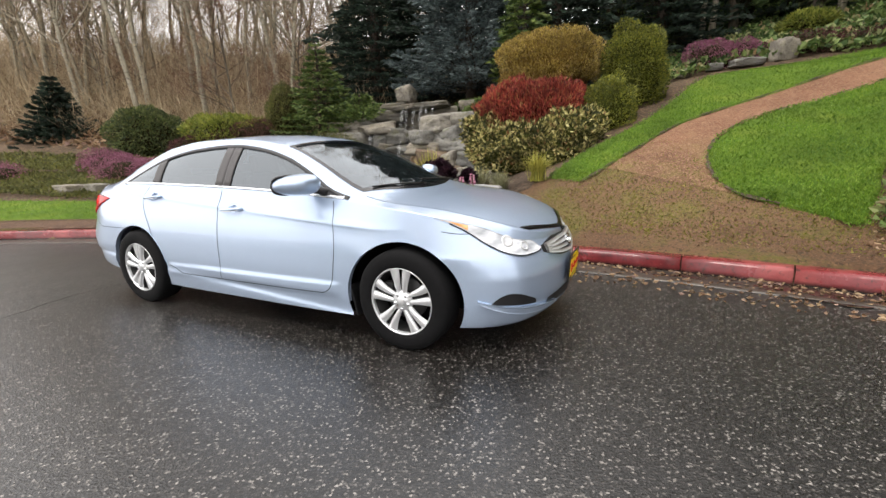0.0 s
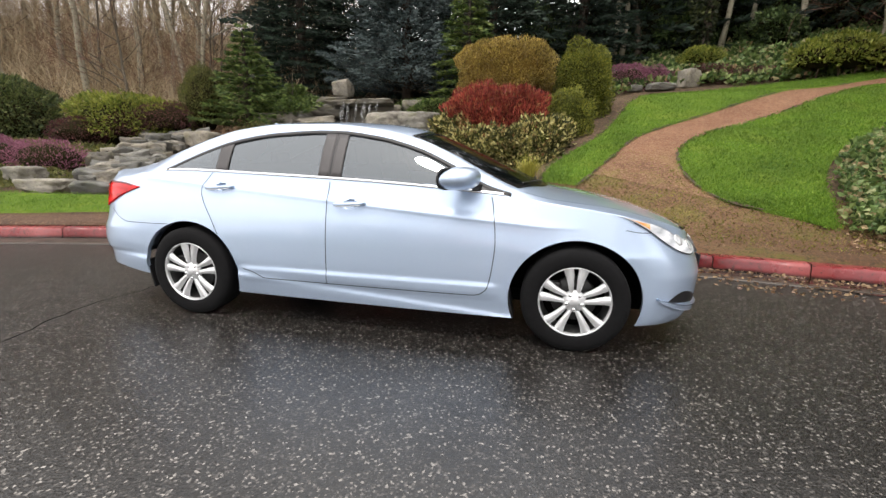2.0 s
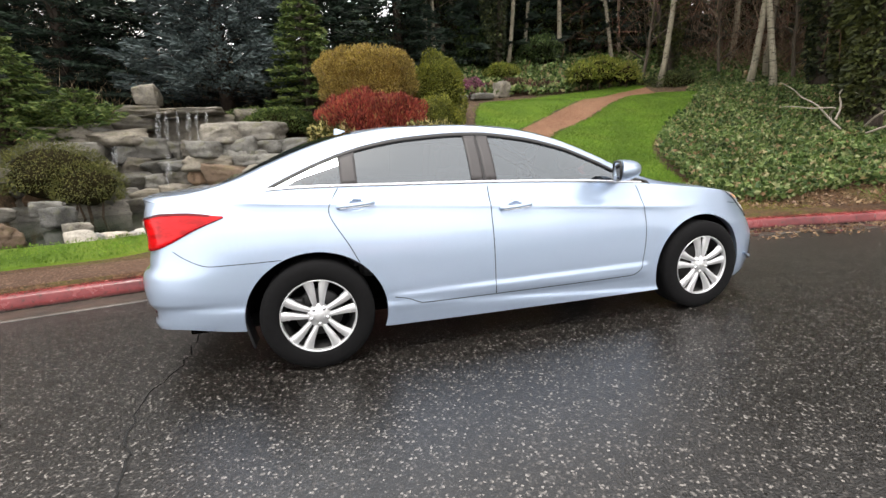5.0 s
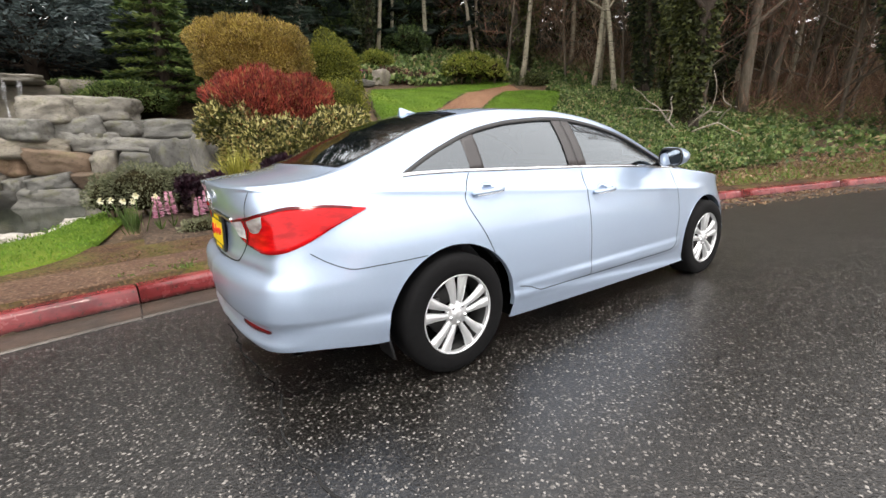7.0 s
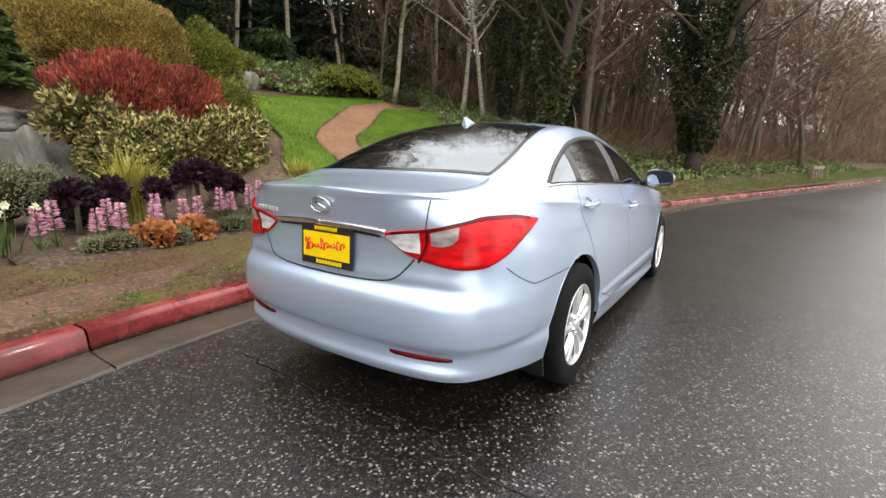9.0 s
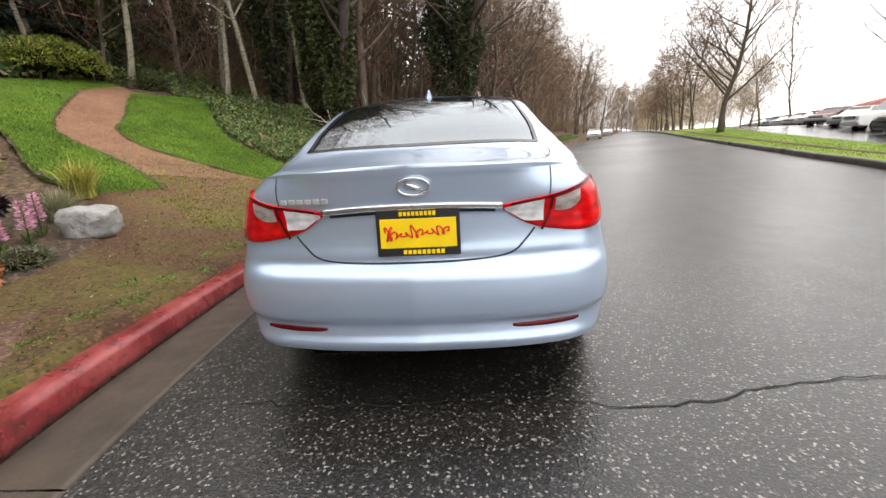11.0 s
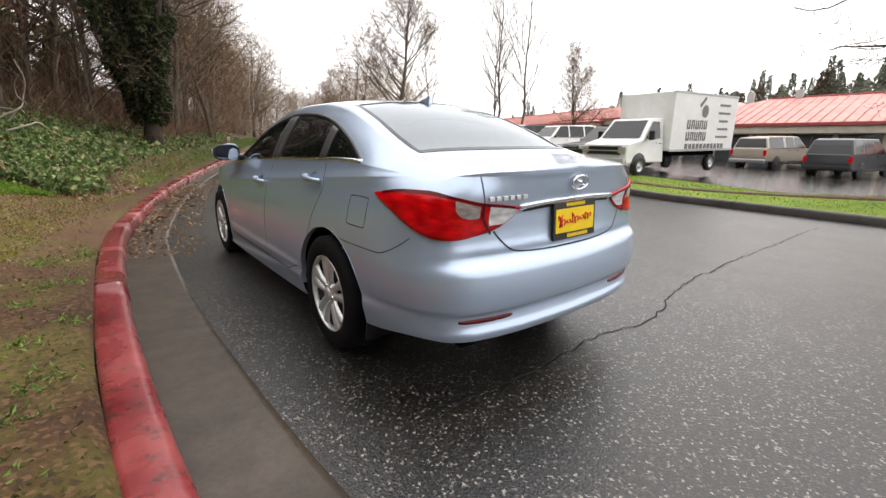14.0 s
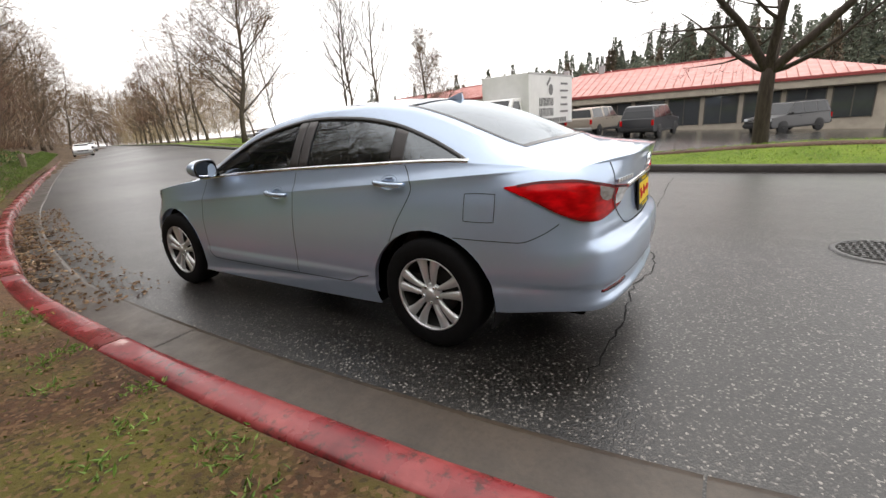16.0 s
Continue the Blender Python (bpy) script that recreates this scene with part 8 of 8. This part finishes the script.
for sg in (1, -1):
    q = [(2.75, sg * .985, 1.4), (3.7, sg * .985, 1.4), (3.2, sg * .89, 2.0), (2.75, sg * .89, 2.0)]
    put("side_window", q, [(0, 1, 2, 3) if sg < 0 else (3, 2, 1, 0)], M_GLASS_CAR, truck)
put("windscreen", [(3.87, -.82, 1.4), (3.87, .82, 1.4), (3.27, .72, 2.05), (3.27, -.72, 2.05)], [(0, 1, 2, 3)], M_GLASS_CAR, truck)
bm = bmesh.new()
box_bm(bm, (.08, 1.5, .34), (4.78, 0, .95), .03)
grl = put_bm("grille", bm, M_BLACK, truck, "black van grille")
for dz in (-.16, 0, .16):
    bm = bmesh.new()
    box_bm(bm, (.03, 1.5, .035), (4.83, 0, .95 + dz), .008)
    put_bm("slat", bm, M_TRUCK_GREY, grl)
bm = bmesh.new()
box_bm(bm, (.14, 1.9, .2), (4.85, 0, .58), .04)
put_bm("bumper", bm, M_TRUCK_GREY, truck)
for sg in (1, -1):
    bm = bmesh.new()
    box_bm(bm, (.1, .3, .24), (4.80, sg * .8, .97), .03)
    put_bm("head_lamp", bm, M_CLEAR_DARK, truck, "dull amber-grey head lamp")
    bm = bmesh.new()
    box_bm(bm, (.02, .03, .03), (3.0, sg * .98, 1.22), .006)
    box_bm(bm, (.14, .03, .03), (2.72, sg * .985, 1.2), .008)
    put_bm("door_handle", bm, M_BLACK, truck)
    put("wheel_arch", np.array(lathe([(.05, .0), (.44, .0), (.45, -.02)], 'y', 28)[0]) * (1, sg, 1) + (4.0, sg * .99, .42), lathe([(.05, .0), (.44, .0), (.45, -.02)], 'y', 28)[1], M_BLACK, truck)
    bm = bmesh.new()
    box_bm(bm, (.12, .2, .34), (3.55, sg * 1.12, 1.5), .04)
    put_bm("door_mirror", bm, M_BLACK, truck)
bm = bmesh.new()
box_bm(bm, (5.0, 1.0, .22), (0, 0, .78), .02)
put_bm("chassis", bm, M_UNDER, truck)
for wx in (4.0, -1.2):
    for sg in (1, -1):
        w_ = new("wheel")
        w_.parent = truck
        w_.matrix_local = pose(wx, sg * .95, .38, 0, 0, 0 if sg > 0 else 180)
        for nm, me in (("tyre", TYRE), ("rim", RIM)):
            o = new(nm, me)
            o.parent = w_


SIDE = 1.162
for row_z in (1.92, 1.47):
    for k in range(5):
        x = 1.19 - .32 * k
        bm = bmesh.new()
        box_bm(bm, (.07, .01, .35), (x + .08, SIDE, row_z), .01)
        box_bm(bm, (.07, .01, .35), (x - .08, SIDE, row_z), .01)
        box_bm(bm, (.10, .01, .06), (x, SIDE, row_z + (.14 if k % 2 else -.14)), .003)
        put_bm("lettering_bar", bm, M_INK, truck, "dark block in place of a brand letter")
for k in range(5):
    bm = bmesh.new()
    box_bm(bm, (1.0 - .12 * (k % 3), .01, .09), (-1.55, SIDE, 1.45 + .32 * k))
    put_bm("lettering_bar", bm, M_INK, truck, "grey bar in place of small lettering")
for k in range(11):
    bm = bmesh.new()
    box_bm(bm, (.2, .01, .2), (1.2 - .29 * k, SIDE, 1.08), .01)
    put_bm("lettering_bar", bm, M_INK, truck, "dark bar in place of a number")
w = np.linspace(0, 2 * np.pi, 25)[:-1]
ball = [(.05 + .25 * math.cos(a), SIDE, 2.45 + .25 * math.sin(a)) for a in w]
put("emblem", ball, [tuple(range(24))], M_INK, truck, "round dark emblem shape")
bm = bmesh.new()
box_bm(bm, (.5, .01, .12), (.3, SIDE, 2.8), .01, Matrix.Rotation(.7, 4, 'Y'))
put_bm("emblem", bm, M_INK, truck)

# low buildings with red metal roofs
M_ROOF = Nodes("red_metal_roof")
_a = M_ROOF.noise(1.5, 4.0)
M_ROOF.set(M_ROOF.ramp(_a, [(0.3, (0.40, 0.14, 0.12)), (0.7, (0.52, 0.25, 0.22))]), .42, .0, spec=.5)
M_ROOF = M_ROOF.m
M_ROOF_EDGE = simple("dark_red_fascia", (.28, .05, .045), .5)
M_WALL = simple("taupe_render", (.40, .355, .29), .85, 0, .12, 2)
M_WALL_DARK = simple("dark_recess_wall", (.06, .055, .05), .8, 0, .2, 2)
M_PANE = simple("shop_glass", (.05, .055, .06), .05, 0, .15, 1)
M_FRAME = simple("bronze_frame", (.09, .08, .07), .5)


def building(label, x0, x1, y0, deep, z, eave, rise, turn, pivot, bays, seams):
    b = thing("building", label, "building", at=(pivot[0], pivot[1], z), turn=turn)
    L = x1 - x0
    bm = bmesh.new()
    box_bm(bm, (L - 1.2, deep - 1.2, eave + .6), ((x0 + x1) / 2, y0 - deep / 2, (eave - .6) / 2))
    put_bm("wall", bm, M_WALL, b, "taupe rendered wall")
    hip = deep / 2
    v = [(x0, y0, eave), (x1, y0, eave), (x1, y0 - deep, eave), (x0, y0 - deep, eave), (x0 + hip, y0 - hip, eave + rise), (x1 - hip, y0 - hip, eave + rise)]
    put("roof", v, [(0, 1, 5, 4), (1, 2, 5), (2, 3, 4, 5), (3, 0, 4)], M_ROOF, b, "red standing-seam metal roof", smooth=False)
    bm = bmesh.new()
    for c, s in ((((x0 + x1) / 2, y0 + .04, eave - .02), (L + .1, .08, .22)), (((x0 + x1) / 2, y0 - deep, eave - .02), (L + .1, .08, .22)), ((x0, y0 - deep / 2, eave - .02), (.08, deep, .22)), ((x1, y0 - deep / 2, eave - .02), (.08, deep, .22))):
        box_bm(bm, s, c)
    put_bm("fascia", bm, M_ROOF_EDGE, b, "dark red eaves board")
    bm = bmesh.new()
    box_bm(bm, (L - .3, .9, .5), ((x0 + x1) / 2, y0 - .5, eave - .4), .02)
    put_bm("soffit_band", bm, M_WALL, b, "taupe band under the eaves")
    # seams
    for k in range(seams):
        x = x0 + L * (k + .5) / seams
        t = min(1, (x - x0) / hip, (x1 - x) / hip)
        put("roof_seam", *tube([(x, y0, eave + .03), (x, y0 - hip * t, eave + rise * t + .03)], .035, 4), M_ROOF, b)
    put("ridge", *tube([(x0 + hip, y0 - hip, eave + rise + .03), (x1 - hip, y0 - hip, eave + rise + .03)], .09, 6), M_ROOF_EDGE, b)
    for k in range(bays):
        x = x0 + 1.2 + (L - 2.4) * k / bays
        wd = (L - 2.4) / bays
        win = new("window")
        win.parent = b
        bm = bmesh.new()
        box_bm(bm, (wd * .86, .06, eave - 1.1), (x + wd / 2, y0 - .58, (eave - 1.1) / 2 + .35))
        put_bm("pane", bm, M_PANE, win, "dark shop window glass")
        for f in (.07, .5, .93):
            bm = bmesh.new()
            box_bm(bm, (.07, .1, eave - 1.0), (x + wd * f, y0 - .56, (eave - 1.1) / 2 + .35))
            put_bm("frame", bm, M_FRAME, win)
    return b


z1 = z_lot(0, -38)
building("single-storey block with a red metal hip roof", -18, 12, 0, 15, z1, 3.15, 2.3, 0, (6.0, -37.5), 11, 46)
for k, (x, y) in enumerate(((8.5, -45), (12.2, -45.5), (-2, -46))):
    bm = bmesh.new()
    box_bm(bm, (.5, .5, 1.6), (0, 0, 0), .03)
    o = put_bm("roof_vent", bm, M_TRUCK_GREY)
    o.matrix_local = pose(x, y, z1 + 5.3)
    tagged(o, "grey metal vent on the red roof", "vent", "roof vents")
building("long low block with a dull red roof", -30, 30, 0, 16, z_lot(40, -60), 3.0, 2.2, -22, (56, -57), 16, 60)
building("low block with a red roof beyond the trees", -14, 14, 0, 14, z_lot(40, -48), 3.0, 2.0, -22, (27, -46.5), 8, 30)

# street trees and the far skyline


def forked_tree(name, label, seed, base, fork, radius, limbs, bark, twig):
    """A stout tree that divides low into a few spreading limbs."""
    rng = np.random.default_rng(seed)
    t = thing(name, label, "tree", at=base)
    stem = spline([(0, 0, -.2), (.03, 0, fork * .5), (.02, 0, fork)], 8)
    put("trunk", *tube(stem, np.linspace(radius * 1.25, radius * .92, 8), 12), bark, t)
    out = []
    for az, lean, length, rad in limbs:
        a, q = radians(az), radians(lean)
        way = (math.cos(a) * math.cos(q), math.sin(a) * math.cos(q), math.sin(q))
        grow(rng, stem[-1] + np.array([0, 0, -.12]), way, length, rad, 0, out, .28, .12, (7, 7, 6), .8, 9)
    for p, r, dep in out:
        if dep == 0:
            put("limb", *tube(p, r, 8, False), bark, t)
    put("branch_work", *join(*[tube(p, np.maximum(r, .012), 5, False) for p, r, dep in out if dep == 1]), bark, t)
    fine = [(p[i], p[i + 1], max(r[i], .007)) for p, r, dep in out if dep > 1 for i in range(len(p) - 1)]
    A, B, R = (np.array(v) for v in zip(*fine))
    V, F = leaf_cards(A, B - A, np.linalg.norm(B - A, axis=1) * 1.06, R * 2.0, rng, .5)
    put("twig_work", V, F, twig, t)
    return t


street = forked_tree("street_tree", "stout dark leafless tree forking low on the verge", 501, (-3.5, -11.9, float(verge_z(-3.5, -11.9)) - .1), 2.3, .165,
                     ((15, 52, 4.6, .125), (165, 50, 4.8, .13), (80, 66, 4.6, .12), (255, 58, 4.0, .10), (195, 24, 3.4, .07), (-20, 28, 3.2, .07)), M_BARK_DARK, M_TWIG_DARK)
big = bare_tree("broad_tree", "broad leafless maple beyond the verge", 502, 12.5, .2, (0, 13, 11), M_BARK_GREY, M_TWIG_WARM, .75, .16, .3, base=(28, -17.6, z_lot(28, -17.6)), limbs=40, thin=.014)
tall = bare_tree("slender_tree", "slender leafless tree with upright limbs", 503, 14, .14, (0, 5, 5), M_BARK_GREY, M_TWIG_DARK, .35, .2, .4, base=(25.5, -26.5, z_lot(25.5, -26.5)), thin=.012)


def far_copies(src, spots, seed, group, lo=.85, hi=1.15):
    rng = np.random.default_rng(seed)
    src["group"] = group
    for x, y in spots:
        s = lo + (hi - lo) * rng.random()
        c = copy_thing(src, pose(x, y, z_lot(x, y) - .1, 0, 0, rng.random() * 360))
        c.scale = (s, s, s)


far_copies(tall, [(23.0, -26.8), (27.2, -27.4), (48, -36)], 1, "slender trees", .85, 1.1)
far_copies(big, [(16.5, -26.0), (62, -40)], 2, "broad trees", .5, .75)
far_copies(maple, [(40 + 7 * k, -21.5 - 2.2 * k) for k in range(9)] + [(52 + 9 * k, -35 - 3 * k) for k in range(5)], 3, "row of roadside trees", .7, 1.0)
far_copies(thorn, [(48 + 7 * k, -25 - 2.3 * k) for k in range(9)], 4, "row of reddish trees", 1.1, 1.6)
# far needles paled to grey-green, so the colour carries the distance haze
M_NEEDLE_FAR = foliage("haze_paled_needles", [(0, (0.07, 0.085, 0.065)), (.5, (0.12, 0.14, 0.1)), (1, (0.18, 0.19, 0.14))])
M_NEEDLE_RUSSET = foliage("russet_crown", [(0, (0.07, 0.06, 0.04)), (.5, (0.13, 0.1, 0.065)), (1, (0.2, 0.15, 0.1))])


def far_fir(at, height, spread, mat, seed):
    """A slim fir: trunk and ragged whorls of hanging sprays."""
    rng = np.random.default_rng(seed)
    t = thing("far_fir", "dark fir on the skyline", "tree", at=at)
    put("trunk", *tube([(0, 0, -.3), (0, 0, height * .98)], [.22, .03], 6), M_BARK_DARK, t)
    n = 650
    w = rng.random(n) ** .8
    a = rng.random(n) * 6.283
    tier = .7 + .3 * np.abs(np.sin(w * 30 + a))
    rr = spread * (1 - w) ** 1.05 * tier * (.35 + .65 * rng.random(n) ** .6) + .1
    P = np.stack([rr * np.cos(a), rr * np.sin(a), height * (.1 + .9 * w) - rr * .25], -1)
    D = np.stack([np.cos(a), np.sin(a), -.5 + 0 * a], -1) + rng.normal(size=(n, 3)) * .75
    V, F = leaf_cards(P, D, .95 * (.5 + rng.random(n)) * (1 - .55 * w), .36, rng)
    put("needles", V, F, mat, t, smooth=False)
    return t


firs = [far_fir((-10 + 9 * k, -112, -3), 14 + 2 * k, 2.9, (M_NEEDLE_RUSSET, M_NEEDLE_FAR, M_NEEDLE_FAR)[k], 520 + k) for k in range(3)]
rng = np.random.default_rng(99)
for k in range(280):
    u = rng.random()
    az = radians(-48 - 66 * u)
    dist = 90 + 50 * rng.random()
    x, y = -3 + dist * math.cos(az), 2 + dist * math.sin(az)
    s = (.56 + .42 * ease(u, .05, .6)) * (.72 + .42 * rng.random())
    c = copy_thing(firs[rng.integers(3)], pose(x, y, -2.0, 0, 0, rng.random() * 360))
    c.scale = (s, s, s)
    c["group"] = "firs on the skyline"
rng = np.random.default_rng(101)
n = 15000
u = rng.random(n)
az, dist = np.radians(-46 - 72 * u), 95 + 40 * rng.random(n)
crest = (6.0 + 7.0 * ease(u, .0, .6)) * (.8 + .35 * np.sin(u * 61) * np.sin(u * 23 + 1))
P = np.stack([-3 + dist * np.cos(az), 2 + dist * np.sin(az), -1.5 + crest * rng.random(n) ** .7], -1)
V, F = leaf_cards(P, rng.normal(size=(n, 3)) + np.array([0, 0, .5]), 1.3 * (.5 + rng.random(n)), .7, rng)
tagged(put("far_woods", V, F, M_NEEDLE_FAR, smooth=False), "grey-green woods behind the buildings, haze put into their colour", "woods", kind="stuff")
twig_haze("twig_thicket", "tan haze of twigs on the row of roadside trees", [(44, -23), (70, -31), (110, -43), (150, -56), (150, -66), (100, -52), (44, -33)], 16000, 2.2, .03, M_HAZE_TAN, 414, 8, .8)
twig_haze("twig_thicket", "brown haze of woods closing the road", [(118, -34), (140, -36), (175, -60), (150, -74), (132, -50)], 9000, 3.2, .06, M_HAZE_BROWN, 415, 13, .3)
far_copies(maple, [(120 + 5 * k, -36 - 3.5 * k + 4 * math.sin(k * 2.1)) for k in range(9)], 5, "woods closing the road", 1.1, 1.6)
# wet leaf litter and water lying in the gutter
gx = np.linspace(2.2, 9.5, 90)
gw = .05 + .55 * np.clip(np.sin((gx - 2.2) / 7.3 * np.pi), 0, 1) * (.75 + .25 * np.sin(gx * 5.1) + .12 * np.sin(gx * 13.7))
gy = np.stack([kerb_y(gx) - .012, kerb_y(gx) - .012 - gw], 1)
gv = np.stack([np.repeat(gx[:, None], 2, 1), gy, road_z(np.repeat(gx[:, None], 2, 1), gy) + .008], -1)
N_ = Nodes("standing_gutter_water")
N_.set(N_.ramp(N_.noise(9.0, 5.0, .7), [(.4, (0.012, 0.009, 0.006)), (.7, (0.035, 0.024, 0.015))]), N_.ramp(N_.noise(4.0, 4.0), [(.45, (.06,) * 3), (.6, (.5,) * 3)]), spec=.5)
tagged(put("puddle", gv.reshape(-1, 3), grid_faces(90, 2, True), N_.m), "dark water and debris lying along the gutter", "puddle", kind="structure")
rng = np.random.default_rng(64)
n = 1500
lx_ = 1.5 + 8.5 * rng.random(n)
ly_ = kerb_y(lx_) - .03 - .75 * rng.random(n) ** 1.6
V, F = leaf_cards(np.stack([lx_, ly_, road_z(lx_, ly_) + .016], -1), rng.normal(size=(n, 3)) * np.array([1, 1, .12]), .05 * (.4 + rng.random(n)), .03, rng)
tagged(put("fallen_leaves", V, F, M_DEAD, smooth=False), "wet brown leaves washed into the gutter", "leaves", kind="stuff")
# planting at the end of the verge
for k, (x, y, r, m, lb) in enumerate([(-8.2, -13.6, .9, M_RHODO, "dark evergreen shrub on the far verge"), (-9.8, -14.5, 1.2, M_NEEDLE_DARK, "dark evergreen shrub on the far verge"), (-7.4, -12.4, .35, M_SAGE, "small grey shrub on the far verge"), (-6.6, -12.9, .3, M_SAGE, "small grey shrub on the far verge")]):
    bush("shrub", lb, [((x, y, z_lot(x, y) + r * .8), (r, r, r))], int(3500 * r) + 600, (.09, .4), m, 540 + k, .4)

# drain cover and road cracks
M_IRON = simple("worn_iron", (.10, .10, .10), .45, .6, .3, 30)
M_COVER_BLACK = simple("cover_black", (.012, .011, .010), .9)
cover = thing("manhole_cover", "round patterned iron cover set in the road", "manhole cover", at=(-3.95, -1.95, float(road_z(-3.95, -1.95)) + .006))
put("rim", *lathe([(.355, -.01), (.35, .005), (.315, .006), (.312, -.004)], 'z', 48), M_IRON, cover)
# sunken plate in even black, seen between the tread pads
put("plate", *lathe([(0, -.002), (.312, -.002)], 'z', 48), M_COVER_BLACK, cover, "recess filled with black dirt")
pads = []
for i in range(-5, 6):
    for j in range(-5, 6):
        x, y = i * .055, j * .055
        if math.hypot(x, y) < .29:
            bm = bmesh.new()
            box_bm(bm, (.046 if (i + j) % 2 else .02, .02 if (i + j) % 2 else .046, .008), (x, y, .004), .002)
            me = bpy.data.meshes.new("pad")
            bm.to_mesh(me)
            bm.free()
            pads.append((np.array([v.co for v in me.vertices]), [tuple(p.vertices) for p in me.polygons]))
tagged(put("tread", *join(*pads), M_IRON, cover), kind="stuff")
M_CRACK = simple("crack_filling", (.009, .009, .009), .9)


def crack(pts, width, seed):
    rng = np.random.default_rng(seed)
    c = spline(pts, 120)
    c = c + np.cumsum(rng.normal(size=c.shape) * .008, 0) * .6 + rng.normal(size=c.shape) * .012
    t = np.gradient(c, axis=0)
    t /= np.linalg.norm(t, axis=1)[:, None]
    w = width * (.4 + rng.random(120))[:, None]
    o = np.stack([-t[:, 1], t[:, 0]], -1) * w / 2
    P = np.stack([c - o, c + o], 1).reshape(-1, 2)
    V = np.concatenate([P, (road_z(P[:, 0], P[:, 1]) + .0035)[:, None]], 1)
    ob = put("road_crack", V, grid_faces(120, 2), M_CRACK)
    tagged(ob, "dark jagged crack across the asphalt", "crack", "cracks in the road", "structure")


crack([(-2.30, .9), (-2.32, .2), (-2.28, -.5), (-2.36, -1.05), (-2.16, -1.8), (-2.07, -2.9), (-1.95, -4.7), (-1.8, -7.5)], .011, 1)
